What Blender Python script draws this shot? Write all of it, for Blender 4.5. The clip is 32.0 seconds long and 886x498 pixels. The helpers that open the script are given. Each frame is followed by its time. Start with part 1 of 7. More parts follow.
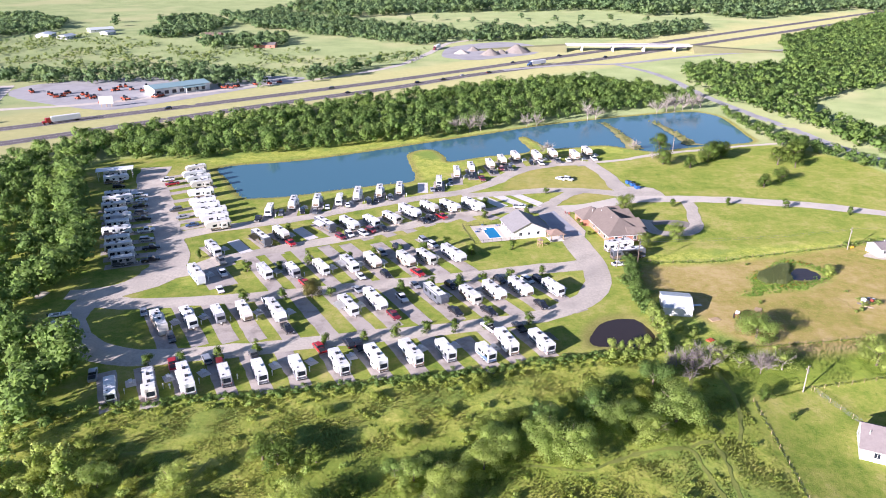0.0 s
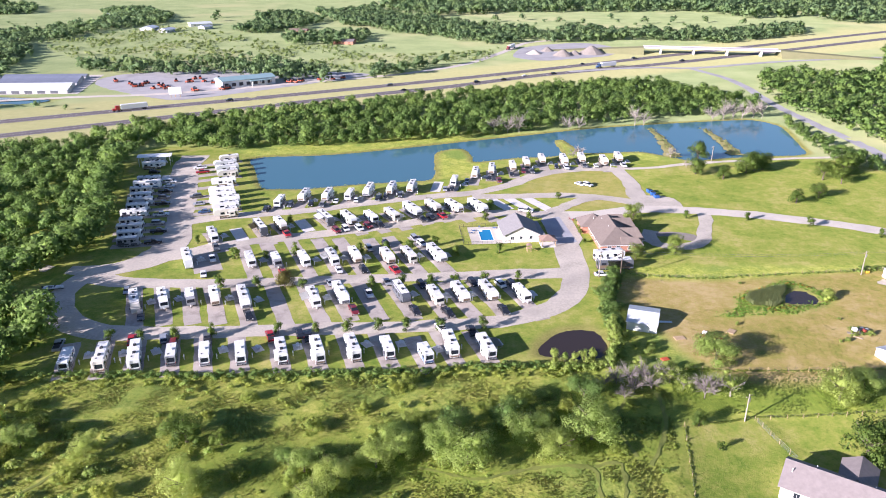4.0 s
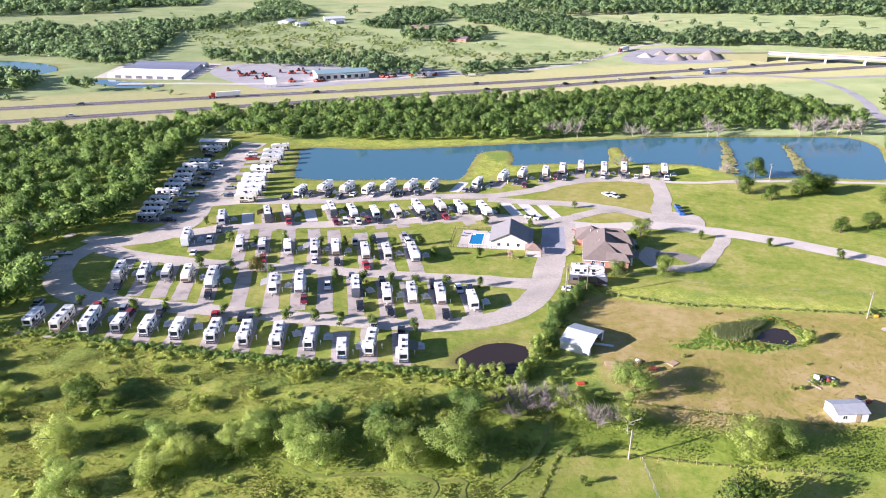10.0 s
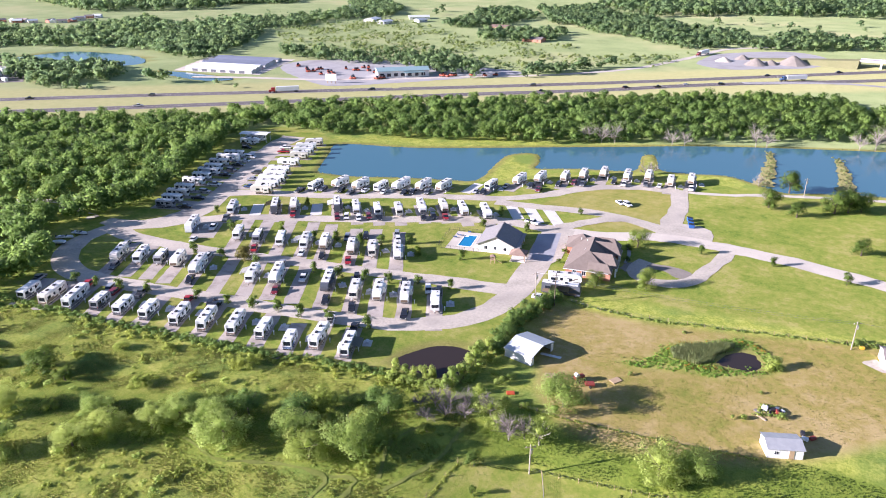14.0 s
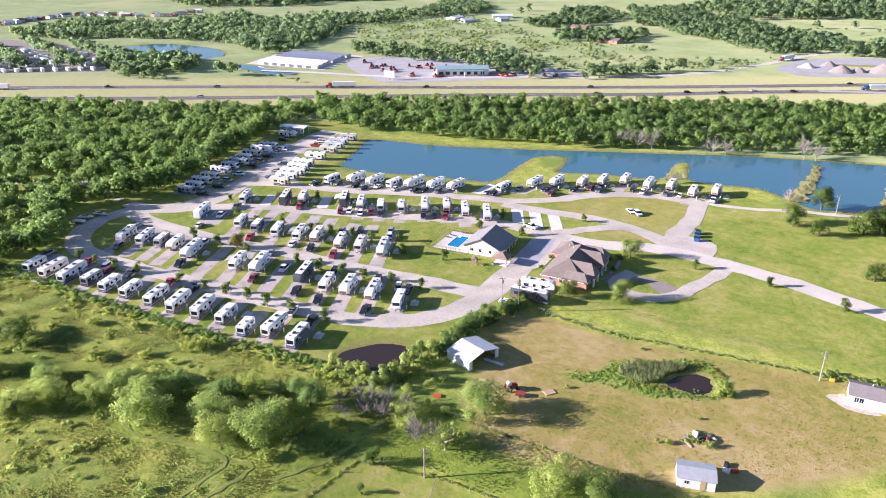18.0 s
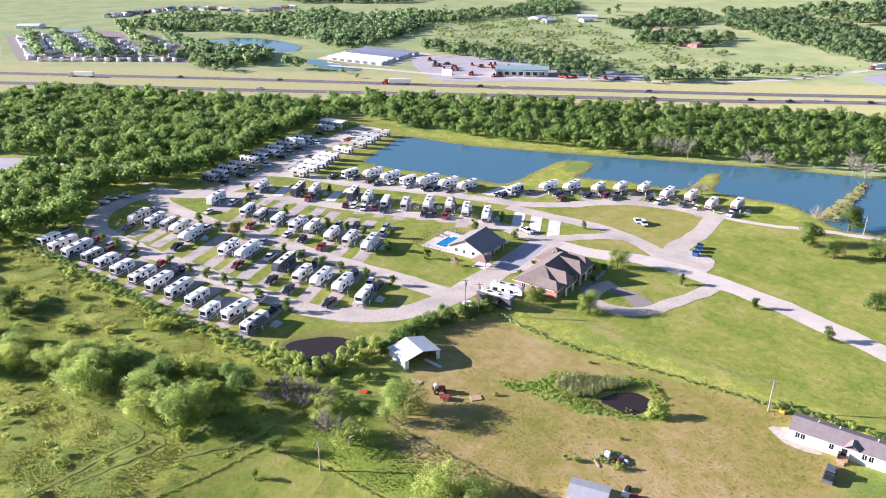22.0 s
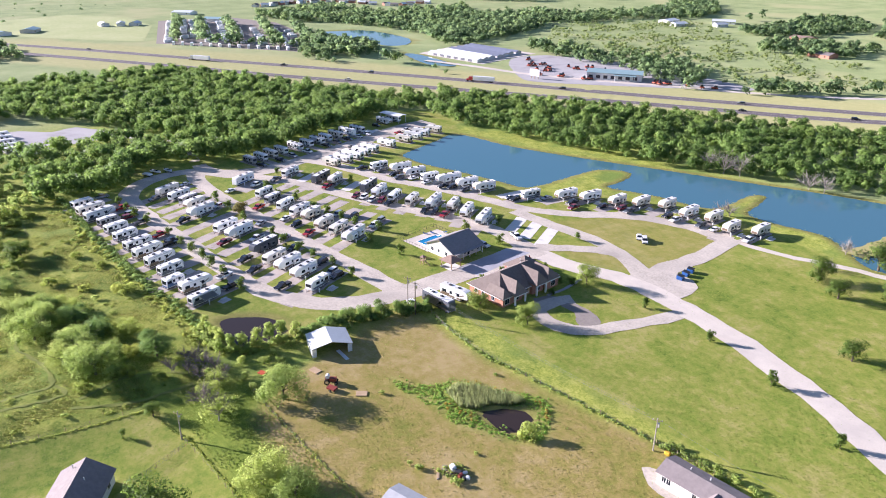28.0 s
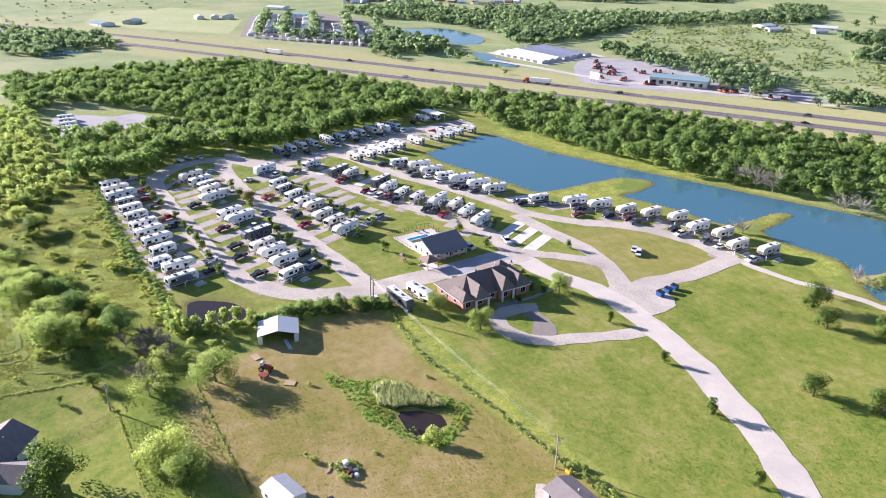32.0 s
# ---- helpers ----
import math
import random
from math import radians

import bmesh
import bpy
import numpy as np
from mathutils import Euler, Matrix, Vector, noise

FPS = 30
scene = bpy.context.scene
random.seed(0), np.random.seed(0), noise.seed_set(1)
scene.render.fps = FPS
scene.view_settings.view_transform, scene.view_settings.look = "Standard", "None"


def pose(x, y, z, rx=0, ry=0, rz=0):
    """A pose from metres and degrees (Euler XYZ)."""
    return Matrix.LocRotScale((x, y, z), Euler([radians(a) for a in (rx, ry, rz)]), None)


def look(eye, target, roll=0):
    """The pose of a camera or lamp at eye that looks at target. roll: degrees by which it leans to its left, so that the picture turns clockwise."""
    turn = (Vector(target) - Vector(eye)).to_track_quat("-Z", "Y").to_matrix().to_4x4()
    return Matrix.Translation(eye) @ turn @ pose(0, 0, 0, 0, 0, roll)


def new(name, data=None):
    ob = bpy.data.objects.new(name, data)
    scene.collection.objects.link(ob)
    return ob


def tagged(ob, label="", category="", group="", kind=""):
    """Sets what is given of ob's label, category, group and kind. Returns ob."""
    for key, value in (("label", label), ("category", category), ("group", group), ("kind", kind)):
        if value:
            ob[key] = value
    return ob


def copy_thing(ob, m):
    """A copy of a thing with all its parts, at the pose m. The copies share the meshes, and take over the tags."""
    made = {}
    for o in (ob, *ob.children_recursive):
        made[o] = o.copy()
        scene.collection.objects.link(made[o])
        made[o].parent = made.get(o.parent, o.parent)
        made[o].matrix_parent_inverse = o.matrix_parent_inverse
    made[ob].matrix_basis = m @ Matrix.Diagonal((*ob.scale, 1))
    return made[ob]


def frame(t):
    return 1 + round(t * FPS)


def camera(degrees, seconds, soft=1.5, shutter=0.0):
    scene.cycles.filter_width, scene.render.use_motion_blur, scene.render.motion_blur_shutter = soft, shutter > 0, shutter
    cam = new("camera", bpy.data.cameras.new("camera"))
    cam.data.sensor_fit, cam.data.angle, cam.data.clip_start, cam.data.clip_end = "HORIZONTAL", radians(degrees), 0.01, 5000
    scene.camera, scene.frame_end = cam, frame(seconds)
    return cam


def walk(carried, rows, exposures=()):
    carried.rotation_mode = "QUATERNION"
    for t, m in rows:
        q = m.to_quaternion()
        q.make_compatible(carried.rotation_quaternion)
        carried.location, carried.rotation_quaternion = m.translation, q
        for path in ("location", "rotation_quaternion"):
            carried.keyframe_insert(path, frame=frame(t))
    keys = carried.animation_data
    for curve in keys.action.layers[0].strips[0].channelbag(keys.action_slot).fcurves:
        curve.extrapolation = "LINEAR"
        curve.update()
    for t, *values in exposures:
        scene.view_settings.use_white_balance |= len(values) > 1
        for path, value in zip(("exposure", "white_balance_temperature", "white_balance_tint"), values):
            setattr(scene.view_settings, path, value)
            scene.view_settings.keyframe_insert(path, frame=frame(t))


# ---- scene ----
# ---- camera: a slow orbit about 97 m up ----
cam = camera(63.23, 32.0, soft=1.0)
EXPOSURES = ((0.0, 1.04, 5950, 27), (10.0, 1.12, 5950, 27), (20.0, 1.15, 5950, 27), (32.0, 1.11, 5960, 26))
walk(cam, [
    (0.0, look((0.07, 0.05, 95.98), (0.07, 227.41, 0.00), 0.00)),
    (2.0, look((19.82, 0.58, 96.10), (2.39, 227.31, 0.00), -0.02)),
    (4.0, look((38.87, 2.71, 96.39), (4.41, 227.39, 0.00), -0.03)),
    (6.0, look((57.27, 6.42, 96.81), (6.25, 227.75, 0.00), -0.02)),
    (8.0, look((75.33, 11.68, 97.06), (8.01, 228.46, 0.00), -0.05)),
    (10.0, look((93.32, 18.38, 96.97), (9.81, 229.49, 0.00), -0.12)),
    (12.0, look((110.97, 26.29, 96.94), (11.67, 230.63, 0.00), -0.20)),
    (14.0, look((127.94, 35.23, 97.31), (13.61, 231.73, 0.00), -0.25)),
    (16.0, look((143.95, 45.39, 97.57), (15.55, 232.76, 0.00), -0.27)),
    (18.0, look((158.86, 56.90, 97.24), (17.48, 233.79, 0.00), -0.28)),
    (20.0, look((172.91, 69.42, 96.91), (19.41, 234.99, 0.00), -0.25)),
    (22.0, look((186.31, 82.57, 97.16), (21.19, 236.45, 0.00), -0.15)),
    (24.0, look((198.71, 96.61, 97.52), (22.92, 238.00, 0.00), 0.02)),
    (26.0, look((209.77, 111.82, 97.48), (24.75, 239.61, 0.00), 0.25)),
    (28.0, look((219.56, 127.97, 97.32), (26.50, 241.43, 0.00), 0.48)),
    (30.0, look((228.29, 144.78, 97.42), (27.84, 243.52, 0.00), 0.66)),
    (32.0, look((235.97, 162.19, 97.88), (28.72, 245.86, 0.00), 0.78)),
], EXPOSURES)

# ---- daylight ----
SUN_HEADING, SUN_HEIGHT = 221.0, 17.4      # degrees: where the sun stands in plan, and its elevation
sun_way = Vector((math.cos(radians(SUN_HEADING)) * math.cos(radians(SUN_HEIGHT)),
                  math.sin(radians(SUN_HEADING)) * math.cos(radians(SUN_HEIGHT)), math.sin(radians(SUN_HEIGHT))))
world = bpy.data.worlds.new("sky")
scene.world = world
world.use_nodes = True
wn = world.node_tree.nodes
wn.clear()
sky = wn.new("ShaderNodeTexSky")
sky.sky_type, sky.sun_disc = "NISHITA", False
sky.sun_elevation, sky.sun_rotation = radians(SUN_HEIGHT), radians(90 - SUN_HEADING)
sky.air_density, sky.dust_density, sky.ozone_density = 1.0, 0.3, 2.5
sky_out, sky_bg = wn.new("ShaderNodeOutputWorld"), wn.new("ShaderNodeBackground")
sky_bg.inputs["Strength"].default_value = 0.072
world.node_tree.links.new(sky.outputs["Color"], sky_bg.inputs["Color"])
world.node_tree.links.new(sky_bg.outputs["Background"], sky_out.inputs["Surface"])
lamp = bpy.data.lights.new("sun", "SUN")
lamp.energy, lamp.angle, lamp.color = 6.6, radians(0.6), (1.0, 0.94, 0.86)
sun = new("sun", lamp)
sun.matrix_world = look(sun_way * 400, (0, 0, 0))


# ---- materials ----
def rgb(c):
    return (*c, 1.0)


class Nodes:
    """A short way to write node trees."""

    def __init__(self, name):
        self.m = bpy.data.materials.new(name)
        self.m.use_nodes = True
        self.t = self.m.node_tree
        self.b = self.t.nodes["Principled BSDF"]

    def add(self, kind, **given):
        n = self.t.nodes.new(kind)
        for key, v in given.items():
            n.inputs[key.replace("_", " ")].default_value = v
        return n

    def tie(self, a, b):
        self.t.links.new(a, b)

    def noise(self, coord, scale, detail=4.0, rough=0.6):
        n = self.add("ShaderNodeTexNoise", Scale=scale, Detail=detail, Roughness=rough)
        self.tie(coord, n.inputs["Vector"])
        return n.outputs["Fac"]

    def ramp(self, fac, stops):
        n = self.t.nodes.new("ShaderNodeValToRGB")
        while len(n.color_ramp.elements) < len(stops):
            n.color_ramp.elements.new(0.5)
        for e, (p, c) in zip(n.color_ramp.elements, stops):
            e.position, e.color = p, rgb(c)
        self.tie(fac, n.inputs["Fac"])
        return n.outputs["Color"]

    def step(self, fac, lo, hi):
        n = self.add("ShaderNodeMapRange", From_Min=lo, From_Max=hi)
        self.tie(fac, n.inputs["Value"])
        return n.outputs["Result"]

    def mix(self, fac, a, b, way="MIX"):
        n = self.t.nodes.new("ShaderNodeMix")
        n.data_type, n.blend_type = "RGBA", way
        for v, s in ((fac, n.inputs[0]), (a, n.inputs[6]), (b, n.inputs[7])):
            if isinstance(v, (int, float)):
                s.default_value = v
            elif isinstance(v, tuple):
                s.default_value = rgb(v)
            else:
                self.tie(v, s)
        return n.outputs[2]

    def bump(self, height, strength, distance=0.05):
        n = self.add("ShaderNodeBump", Strength=strength, Distance=distance)
        self.tie(height, n.inputs["Height"])
        self.tie(n.outputs["Normal"], self.b.inputs["Normal"])

    def place(self):
        return self.t.nodes.new("ShaderNodeNewGeometry").outputs["Position"]

    def local(self):
        return self.t.nodes.new("ShaderNodeTexCoord").outputs["Object"]

    def chance(self):
        return self.t.nodes.new("ShaderNodeObjectInfo").outputs["Random"]

    def attr(self, name):
        n = self.t.nodes.new("ShaderNodeAttribute")
        n.attribute_name = name
        return n.outputs["Fac"]


def surface(name, a, b, scale=3.0, rough=0.7, metal=0.0, fine=25.0, bump=0.15, vary=0.12, spec=0.5, coat=0.0):
    """A surface that varies between two colours at two scales, and a little from object to object."""
    k = Nodes(name)
    at = k.local()
    big = k.noise(at, scale)
    small = k.noise(at, fine, 3.0)
    colour = k.mix(k.step(big, 0.35, 0.65), a, b)
    colour = k.mix(k.step(small, 0.3, 0.75), colour, tuple(v * (1 - vary) for v in b))
    if vary:
        hsv = k.add("ShaderNodeHueSaturation")
        k.tie(k.step(k.chance(), 0, 1), hsv.inputs["Value"])
        hsv.inputs["Value"].default_value = 1
        val = k.add("ShaderNodeMapRange", To_Min=1 - vary, To_Max=1 + vary)
        k.tie(k.chance(), val.inputs["Value"])
        k.tie(val.outputs["Result"], hsv.inputs["Value"])
        k.tie(colour, hsv.inputs["Color"])
        colour = hsv.outputs["Color"]
    k.tie(colour, k.b.inputs["Base Color"])
    k.b.inputs["Roughness"].default_value = rough
    k.b.inputs["Metallic"].default_value = metal
    k.b.inputs["Specular IOR Level"].default_value = spec
    k.b.inputs["Coat Weight"].default_value = coat
    if bump:
        k.bump(small, bump, 0.03)
    return k.m


def leafage(name, dark, light, dry=None, glow=0.48):
    """Foliage: each clump and each tree has its own green, and light passes through the leaves."""
    k = Nodes(name)
    island = k.t.nodes.new("ShaderNodeNewGeometry").outputs["Random Per Island"]
    tint = k.attr("tint")
    spread = k.noise(k.place(), 0.02, 3.0)
    one = k.mix(k.step(island, -0.35, 1.15), dark, light)
    warm = dry or tuple(min(1.0, v * f) for v, f in zip(light, (1.08, 1.02, 0.9)))
    two = k.mix(k.step(tint, 0.35, 1.0), one, warm)
    three = k.mix(k.step(spread, 0.4, 0.75), two, tuple(v * 0.8 for v in dark))
    n = k.mix(0.35, two, three)
    k.tie(n, k.b.inputs["Base Color"])
    k.b.inputs["Roughness"].default_value = 0.65
    k.b.inputs["Specular IOR Level"].default_value = 0.25
    thin = k.t.nodes.new("ShaderNodeBsdfTranslucent")
    k.tie(n, thin.inputs["Color"])
    # Leaves are lit by the rounded form of the crown that they belong to.
    form, turned = k.t.nodes.new("ShaderNodeAttribute"), k.t.nodes.new("ShaderNodeVectorTransform")
    form.attribute_name = "form"
    turned.vector_type, turned.convert_from, turned.convert_to = "NORMAL", "OBJECT", "WORLD"
    k.tie(form.outputs["Vector"], turned.inputs["Vector"])
    k.tie(turned.outputs["Vector"], k.b.inputs["Normal"])
    both = k.add("ShaderNodeMixShader", Fac=glow)
    k.tie(k.b.outputs["BSDF"], both.inputs[1])
    k.tie(thin.outputs["BSDF"], both.inputs[2])
    k.tie(both.outputs["Shader"], k.t.nodes["Material Output"].inputs["Surface"])
    return k.m


def earth(name, stops, scale, rough=0.95, fine=2.0, bump=0.4, stain=None, stain_scale=0.06):
    """Ground cover by place: large patches, fine grain, and stains."""
    k = Nodes(name)
    at = k.place()
    big, small = k.noise(at, scale, 6.0), k.noise(at, fine, 4.0)
    both = k.mix(0.45, big, small)
    colour = k.ramp(both, stops)
    if stain:
        colour = k.mix(k.step(k.noise(at, stain_scale, 5.0), 0.5, 0.72), colour, stain)
    k.tie(colour, k.b.inputs["Base Color"])
    k.b.inputs["Roughness"].default_value = rough
    k.b.inputs["Specular IOR Level"].default_value = 0.15
    k.bump(small, bump, 0.12)
    return k.m


GRAVEL = earth("gravel", ((0.34, (0.38, 0.335, 0.28)), (0.5, (0.525, 0.465, 0.39)), (0.64, (0.62, 0.55, 0.46))), 0.12, fine=1.3, bump=0.25,
               stain=(0.33, 0.29, 0.255))
PALE_GRAVEL = earth("pale_gravel", ((0.3, (0.52, 0.46, 0.39)), (0.7, (0.68, 0.61, 0.52))), 0.15, fine=3.0, bump=0.2, stain=(0.48, 0.43, 0.38))
CONCRETE = earth("concrete", ((0.3, (0.62, 0.59, 0.55)), (0.7, (0.74, 0.71, 0.67))), 0.3, 0.85, 4.0, 0.08, stain=(0.5, 0.48, 0.45), stain_scale=0.3)
ASPHALT = earth("asphalt", ((0.3, (0.14, 0.122, 0.122)), (0.7, (0.20, 0.175, 0.17))), 0.05, 0.9, 3.0, 0.1, stain=(0.16, 0.135, 0.13))
PAVING = earth("worn_paving", ((0.3, (0.36, 0.34, 0.34)), (0.7, (0.46, 0.44, 0.43))), 0.1, 0.9, 3.0, 0.1, stain=(0.30, 0.28, 0.28))
SLAB = earth("parking_concrete", ((0.3, (0.34, 0.34, 0.37)), (0.7, (0.43, 0.43, 0.46))), 0.15, 0.85, 3.0, 0.1, stain=(0.29, 0.29, 0.31))
STRAW = earth("straw_grass", ((0.3, (0.28, 0.26, 0.09)), (0.7, (0.46, 0.40, 0.18))), 0.1, fine=1.5)
HAY = earth("hay_field", ((0.3, (0.29, 0.34, 0.14)), (0.5, (0.37, 0.40, 0.18)), (0.7, (0.45, 0.45, 0.24))), 0.02, fine=0.25, bump=0.2)
VERGE = earth("verge_grass", ((0.3, (0.20, 0.205, 0.095)), (0.7, (0.30, 0.275, 0.145))), 0.1, fine=1.5)
SPOIL = earth("spoil", ((0.3, (0.22, 0.19, 0.165)), (0.7, (0.32, 0.28, 0.245))), 0.3, fine=1.5)
LEAF = leafage("leaves", (0.115, 0.205, 0.046), (0.265, 0.395, 0.108), glow=0.54)
LEAF_PALE = leafage("pale_leaves", (0.29, 0.41, 0.086), (0.49, 0.595, 0.175), glow=0.6)
WEEDS = leafage("weeds", (0.24, 0.36, 0.060), (0.42, 0.53, 0.14))
SCRUB_LEAF = leafage("scrub_leaves", (0.20, 0.28, 0.085), (0.34, 0.42, 0.15), glow=0.52)
LUSH = leafage("lush_weeds", (0.20, 0.40, 0.055), (0.38, 0.58, 0.12), glow=0.56)
TRACK = earth("trodden_grass", ((0.3, (0.13, 0.165, 0.034)), (0.7, (0.24, 0.25, 0.065))), 0.3, fine=2.0)
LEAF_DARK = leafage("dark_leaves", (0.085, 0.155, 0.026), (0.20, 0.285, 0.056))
# Far foliage: distance haze is put into the green as extra blue.
LEAF_HAZED = leafage("hazed_far_leaves", (0.112, 0.195, 0.086), (0.245, 0.355, 0.150), glow=0.52)
GRASS = leafage("tall_grass", (0.30, 0.36, 0.075), (0.47, 0.50, 0.14), (0.52, 0.47, 0.17), glow=0.62)
REEDS = leafage("reeds", (0.27, 0.34, 0.13), (0.45, 0.50, 0.23), glow=0.6)
LAWN_BLADES = leafage("lawn_blades", (0.17, 0.27, 0.04), (0.36, 0.42, 0.09))
BRUSH = leafage("meadow_brush", (0.27, 0.365, 0.062), (0.46, 0.53, 0.13), glow=0.6)
LEAF_MID = leafage("mid_leaves", (0.19, 0.29, 0.055), (0.37, 0.46, 0.12), glow=0.56)
LEAF_RUSTY = leafage("rusty_leaves", (0.12, 0.13, 0.036), (0.24, 0.225, 0.07))
RUSTY = leafage("rusty_weeds", (0.34, 0.22, 0.05), (0.52, 0.38, 0.08))
BARK = surface("bark", (0.10, 0.075, 0.055), (0.17, 0.13, 0.10), 2.0, 0.95, fine=18.0, bump=0.5)
THICKET_WOOD = surface("thicket_wood", (0.15, 0.125, 0.112), (0.235, 0.20, 0.18), 2.0, 0.95)
DEAD = surface("dead_wood", (0.27, 0.235, 0.195), (0.37, 0.325, 0.275), 2.0, 0.95)


def water(name, tone, rough):
    k = Nodes(name)
    k.b.inputs["Base Color"].default_value = rgb(tone)
    k.b.inputs["Roughness"].default_value = rough
    k.b.inputs["IOR"].default_value = 1.333
    k.b.inputs["Specular IOR Level"].default_value = 0.5
    k.bump(k.noise(k.place(), 0.9, 3.0), 0.06, 0.1)
    return k.m


LAKE_WATER = water("lake_water", (0.060, 0.155, 0.200), 0.07)
POND_WATER = water("pond_water", (0.036, 0.026, 0.022), 0.04)
POOL_WATER = water("pool_water", (0.012, 0.20, 0.40), 0.05)


# ---- mesh helpers ----
def mesh_of(name, verts, faces, materials, smooth=False, picks=None):
    me = bpy.data.meshes.new(name)
    me.from_pydata(verts, [], faces)
    for m in materials:
        me.materials.append(m)
    if picks is not None:
        me.polygons.foreach_set("material_index", picks)
    if smooth:
        me.polygons.foreach_set("use_smooth", [True] * len(me.polygons))
    me.update()
    return me


def part(name, bm, material, parent, label=""):
    """Links a bmesh as one mesh object under a thing or a part."""
    me = bpy.data.meshes.new(name)
    bm.to_mesh(me)
    bm.free()
    me.materials.append(material)
    ob = new(name, me)
    ob.parent = parent
    if label:
        ob["label"] = label
    return ob


def thing(name, m=None, **tags):
    ob = new(name)
    ob.empty_display_size = 0.2
    if m is not None:
        ob.matrix_basis = m
    return tagged(ob, **tags)


def box(size, at=(0, 0, 0), bevel=0.0, bm=None, turn=0.0):
    """A box of that size with its base centre at the given place."""
    own = bmesh.new()
    bmesh.ops.create_cube(own, size=1.0)
    for v in own.verts:
        v.co = Vector((v.co.x * size[0], v.co.y * size[1], (v.co.z + 0.5) * size[2]))
    if bevel:
        bmesh.ops.bevel(own, geom=own.edges[:], offset=bevel, segments=2, affect="EDGES", profile=0.5)
    bmesh.ops.transform(own, matrix=pose(*at, 0, 0, turn), verts=own.verts)
    return merge(bm, own)


def merge(bm, own):
    if bm is None:
        return own
    me = bpy.data.meshes.new("spare")
    own.to_mesh(me)
    own.free()
    bm.from_mesh(me)
    bpy.data.meshes.remove(me)
    return bm


def rod(a, b, r1, r2=None, sides=8, bm=None):
    own = bmesh.new()
    a, b = Vector(a), Vector(b)
    bmesh.ops.create_cone(own, cap_ends=True, segments=sides, radius1=r1, radius2=r1 if r2 is None else r2, depth=(b - a).length)
    turn = (b - a).to_track_quat("Z", "Y").to_matrix().to_4x4()
    bmesh.ops.transform(own, matrix=Matrix.Translation((a + b) / 2) @ turn, verts=own.verts)
    return merge(bm, own)


def slab(outline, low, high, bm=None):
    """An upright prism over an outline in plan (x, y)."""
    own = bmesh.new()
    face = own.faces.new([own.verts.new((x, y, low)) for x, y in outline])
    if face.normal.z < 0 or (face.normal_update() or face.normal.z < 0):
        face.normal_flip()
    out = bmesh.ops.extrude_face_region(own, geom=[face])
    for v in out["geom"]:
        if isinstance(v, bmesh.types.BMVert):
            v.co.z = high
    bmesh.ops.recalc_face_normals(own, faces=own.faces)
    return merge(bm, own)


def side_cut(profile, width, bm=None):
    """A body with that outline (x, z) drawn from the side and extruded across its width (y)."""
    own = bmesh.new()
    face = own.faces.new([own.verts.new((x, -width / 2, z)) for x, z in profile])
    out = bmesh.ops.extrude_face_region(own, geom=[face])
    for v in out["geom"]:
        if isinstance(v, bmesh.types.BMVert):
            v.co.y = width / 2
    bmesh.ops.recalc_face_normals(own, faces=own.faces)
    return merge(bm, own)


def smooth_line(points, step=4.0, closed=False):
    """A Catmull-Rom line through a few points, resampled."""
    pts = [np.array(p, float) for p in points]
    n = len(pts)
    out = []
    for i in range(n if closed else n - 1):
        def pick(j):
            return pts[j % n] if closed else pts[min(max(j, 0), n - 1)]
        p0, p1, p2, p3 = pick(i - 1), pick(i), pick(i + 1), pick(i + 2)
        chord = np.linalg.norm(p2 - p1)
        m1, m2 = (p2 - p0) / 2, (p3 - p1) / 2
        m1, m2 = (m * min(1.0, 1.3 * chord / (np.linalg.norm(m) + 1e-9)) for m in (m1, m2))
        count = max(2, int(np.linalg.norm(p2 - p1) / step))
        for s in np.arange(count) / count:
            out.append(p1 + m1 * s + (3 * (p2 - p1) - 2 * m1 - m2) * s**2 + (2 * (p1 - p2) + m1 + m2) * s**3)
    if not closed:
        out.append(pts[-1])
    return np.array(out)


def inside(points, poly):
    """Which of the points (n, 2) lie in a polygon."""
    x, y = points[:, 0], points[:, 1]
    hit = np.zeros(len(points), bool)
    for (x1, y1), (x2, y2) in zip(poly, np.roll(poly, -1, 0)):
        cross = (y1 > y) != (y2 > y)
        with np.errstate(divide="ignore", invalid="ignore"):
            hit ^= cross & (x < (x2 - x1) * (y - y1) / (y2 - y1) + x1)
    return hit


def away(points, line, closed=False):
    """The distance of points (n, 2) from a line of points."""
    line = np.asarray(line, float)
    if closed:
        line = np.r_[line, line[:1]]
    best = np.full(len(points), 1e9)
    for a, b in zip(line[:-1], line[1:]):
        d = b - a
        s = np.clip(((points - a) @ d) / max(d @ d, 1e-9), 0, 1)
        best = np.minimum(best, np.hypot(*(points - a - s[:, None] * d).T))
    return best


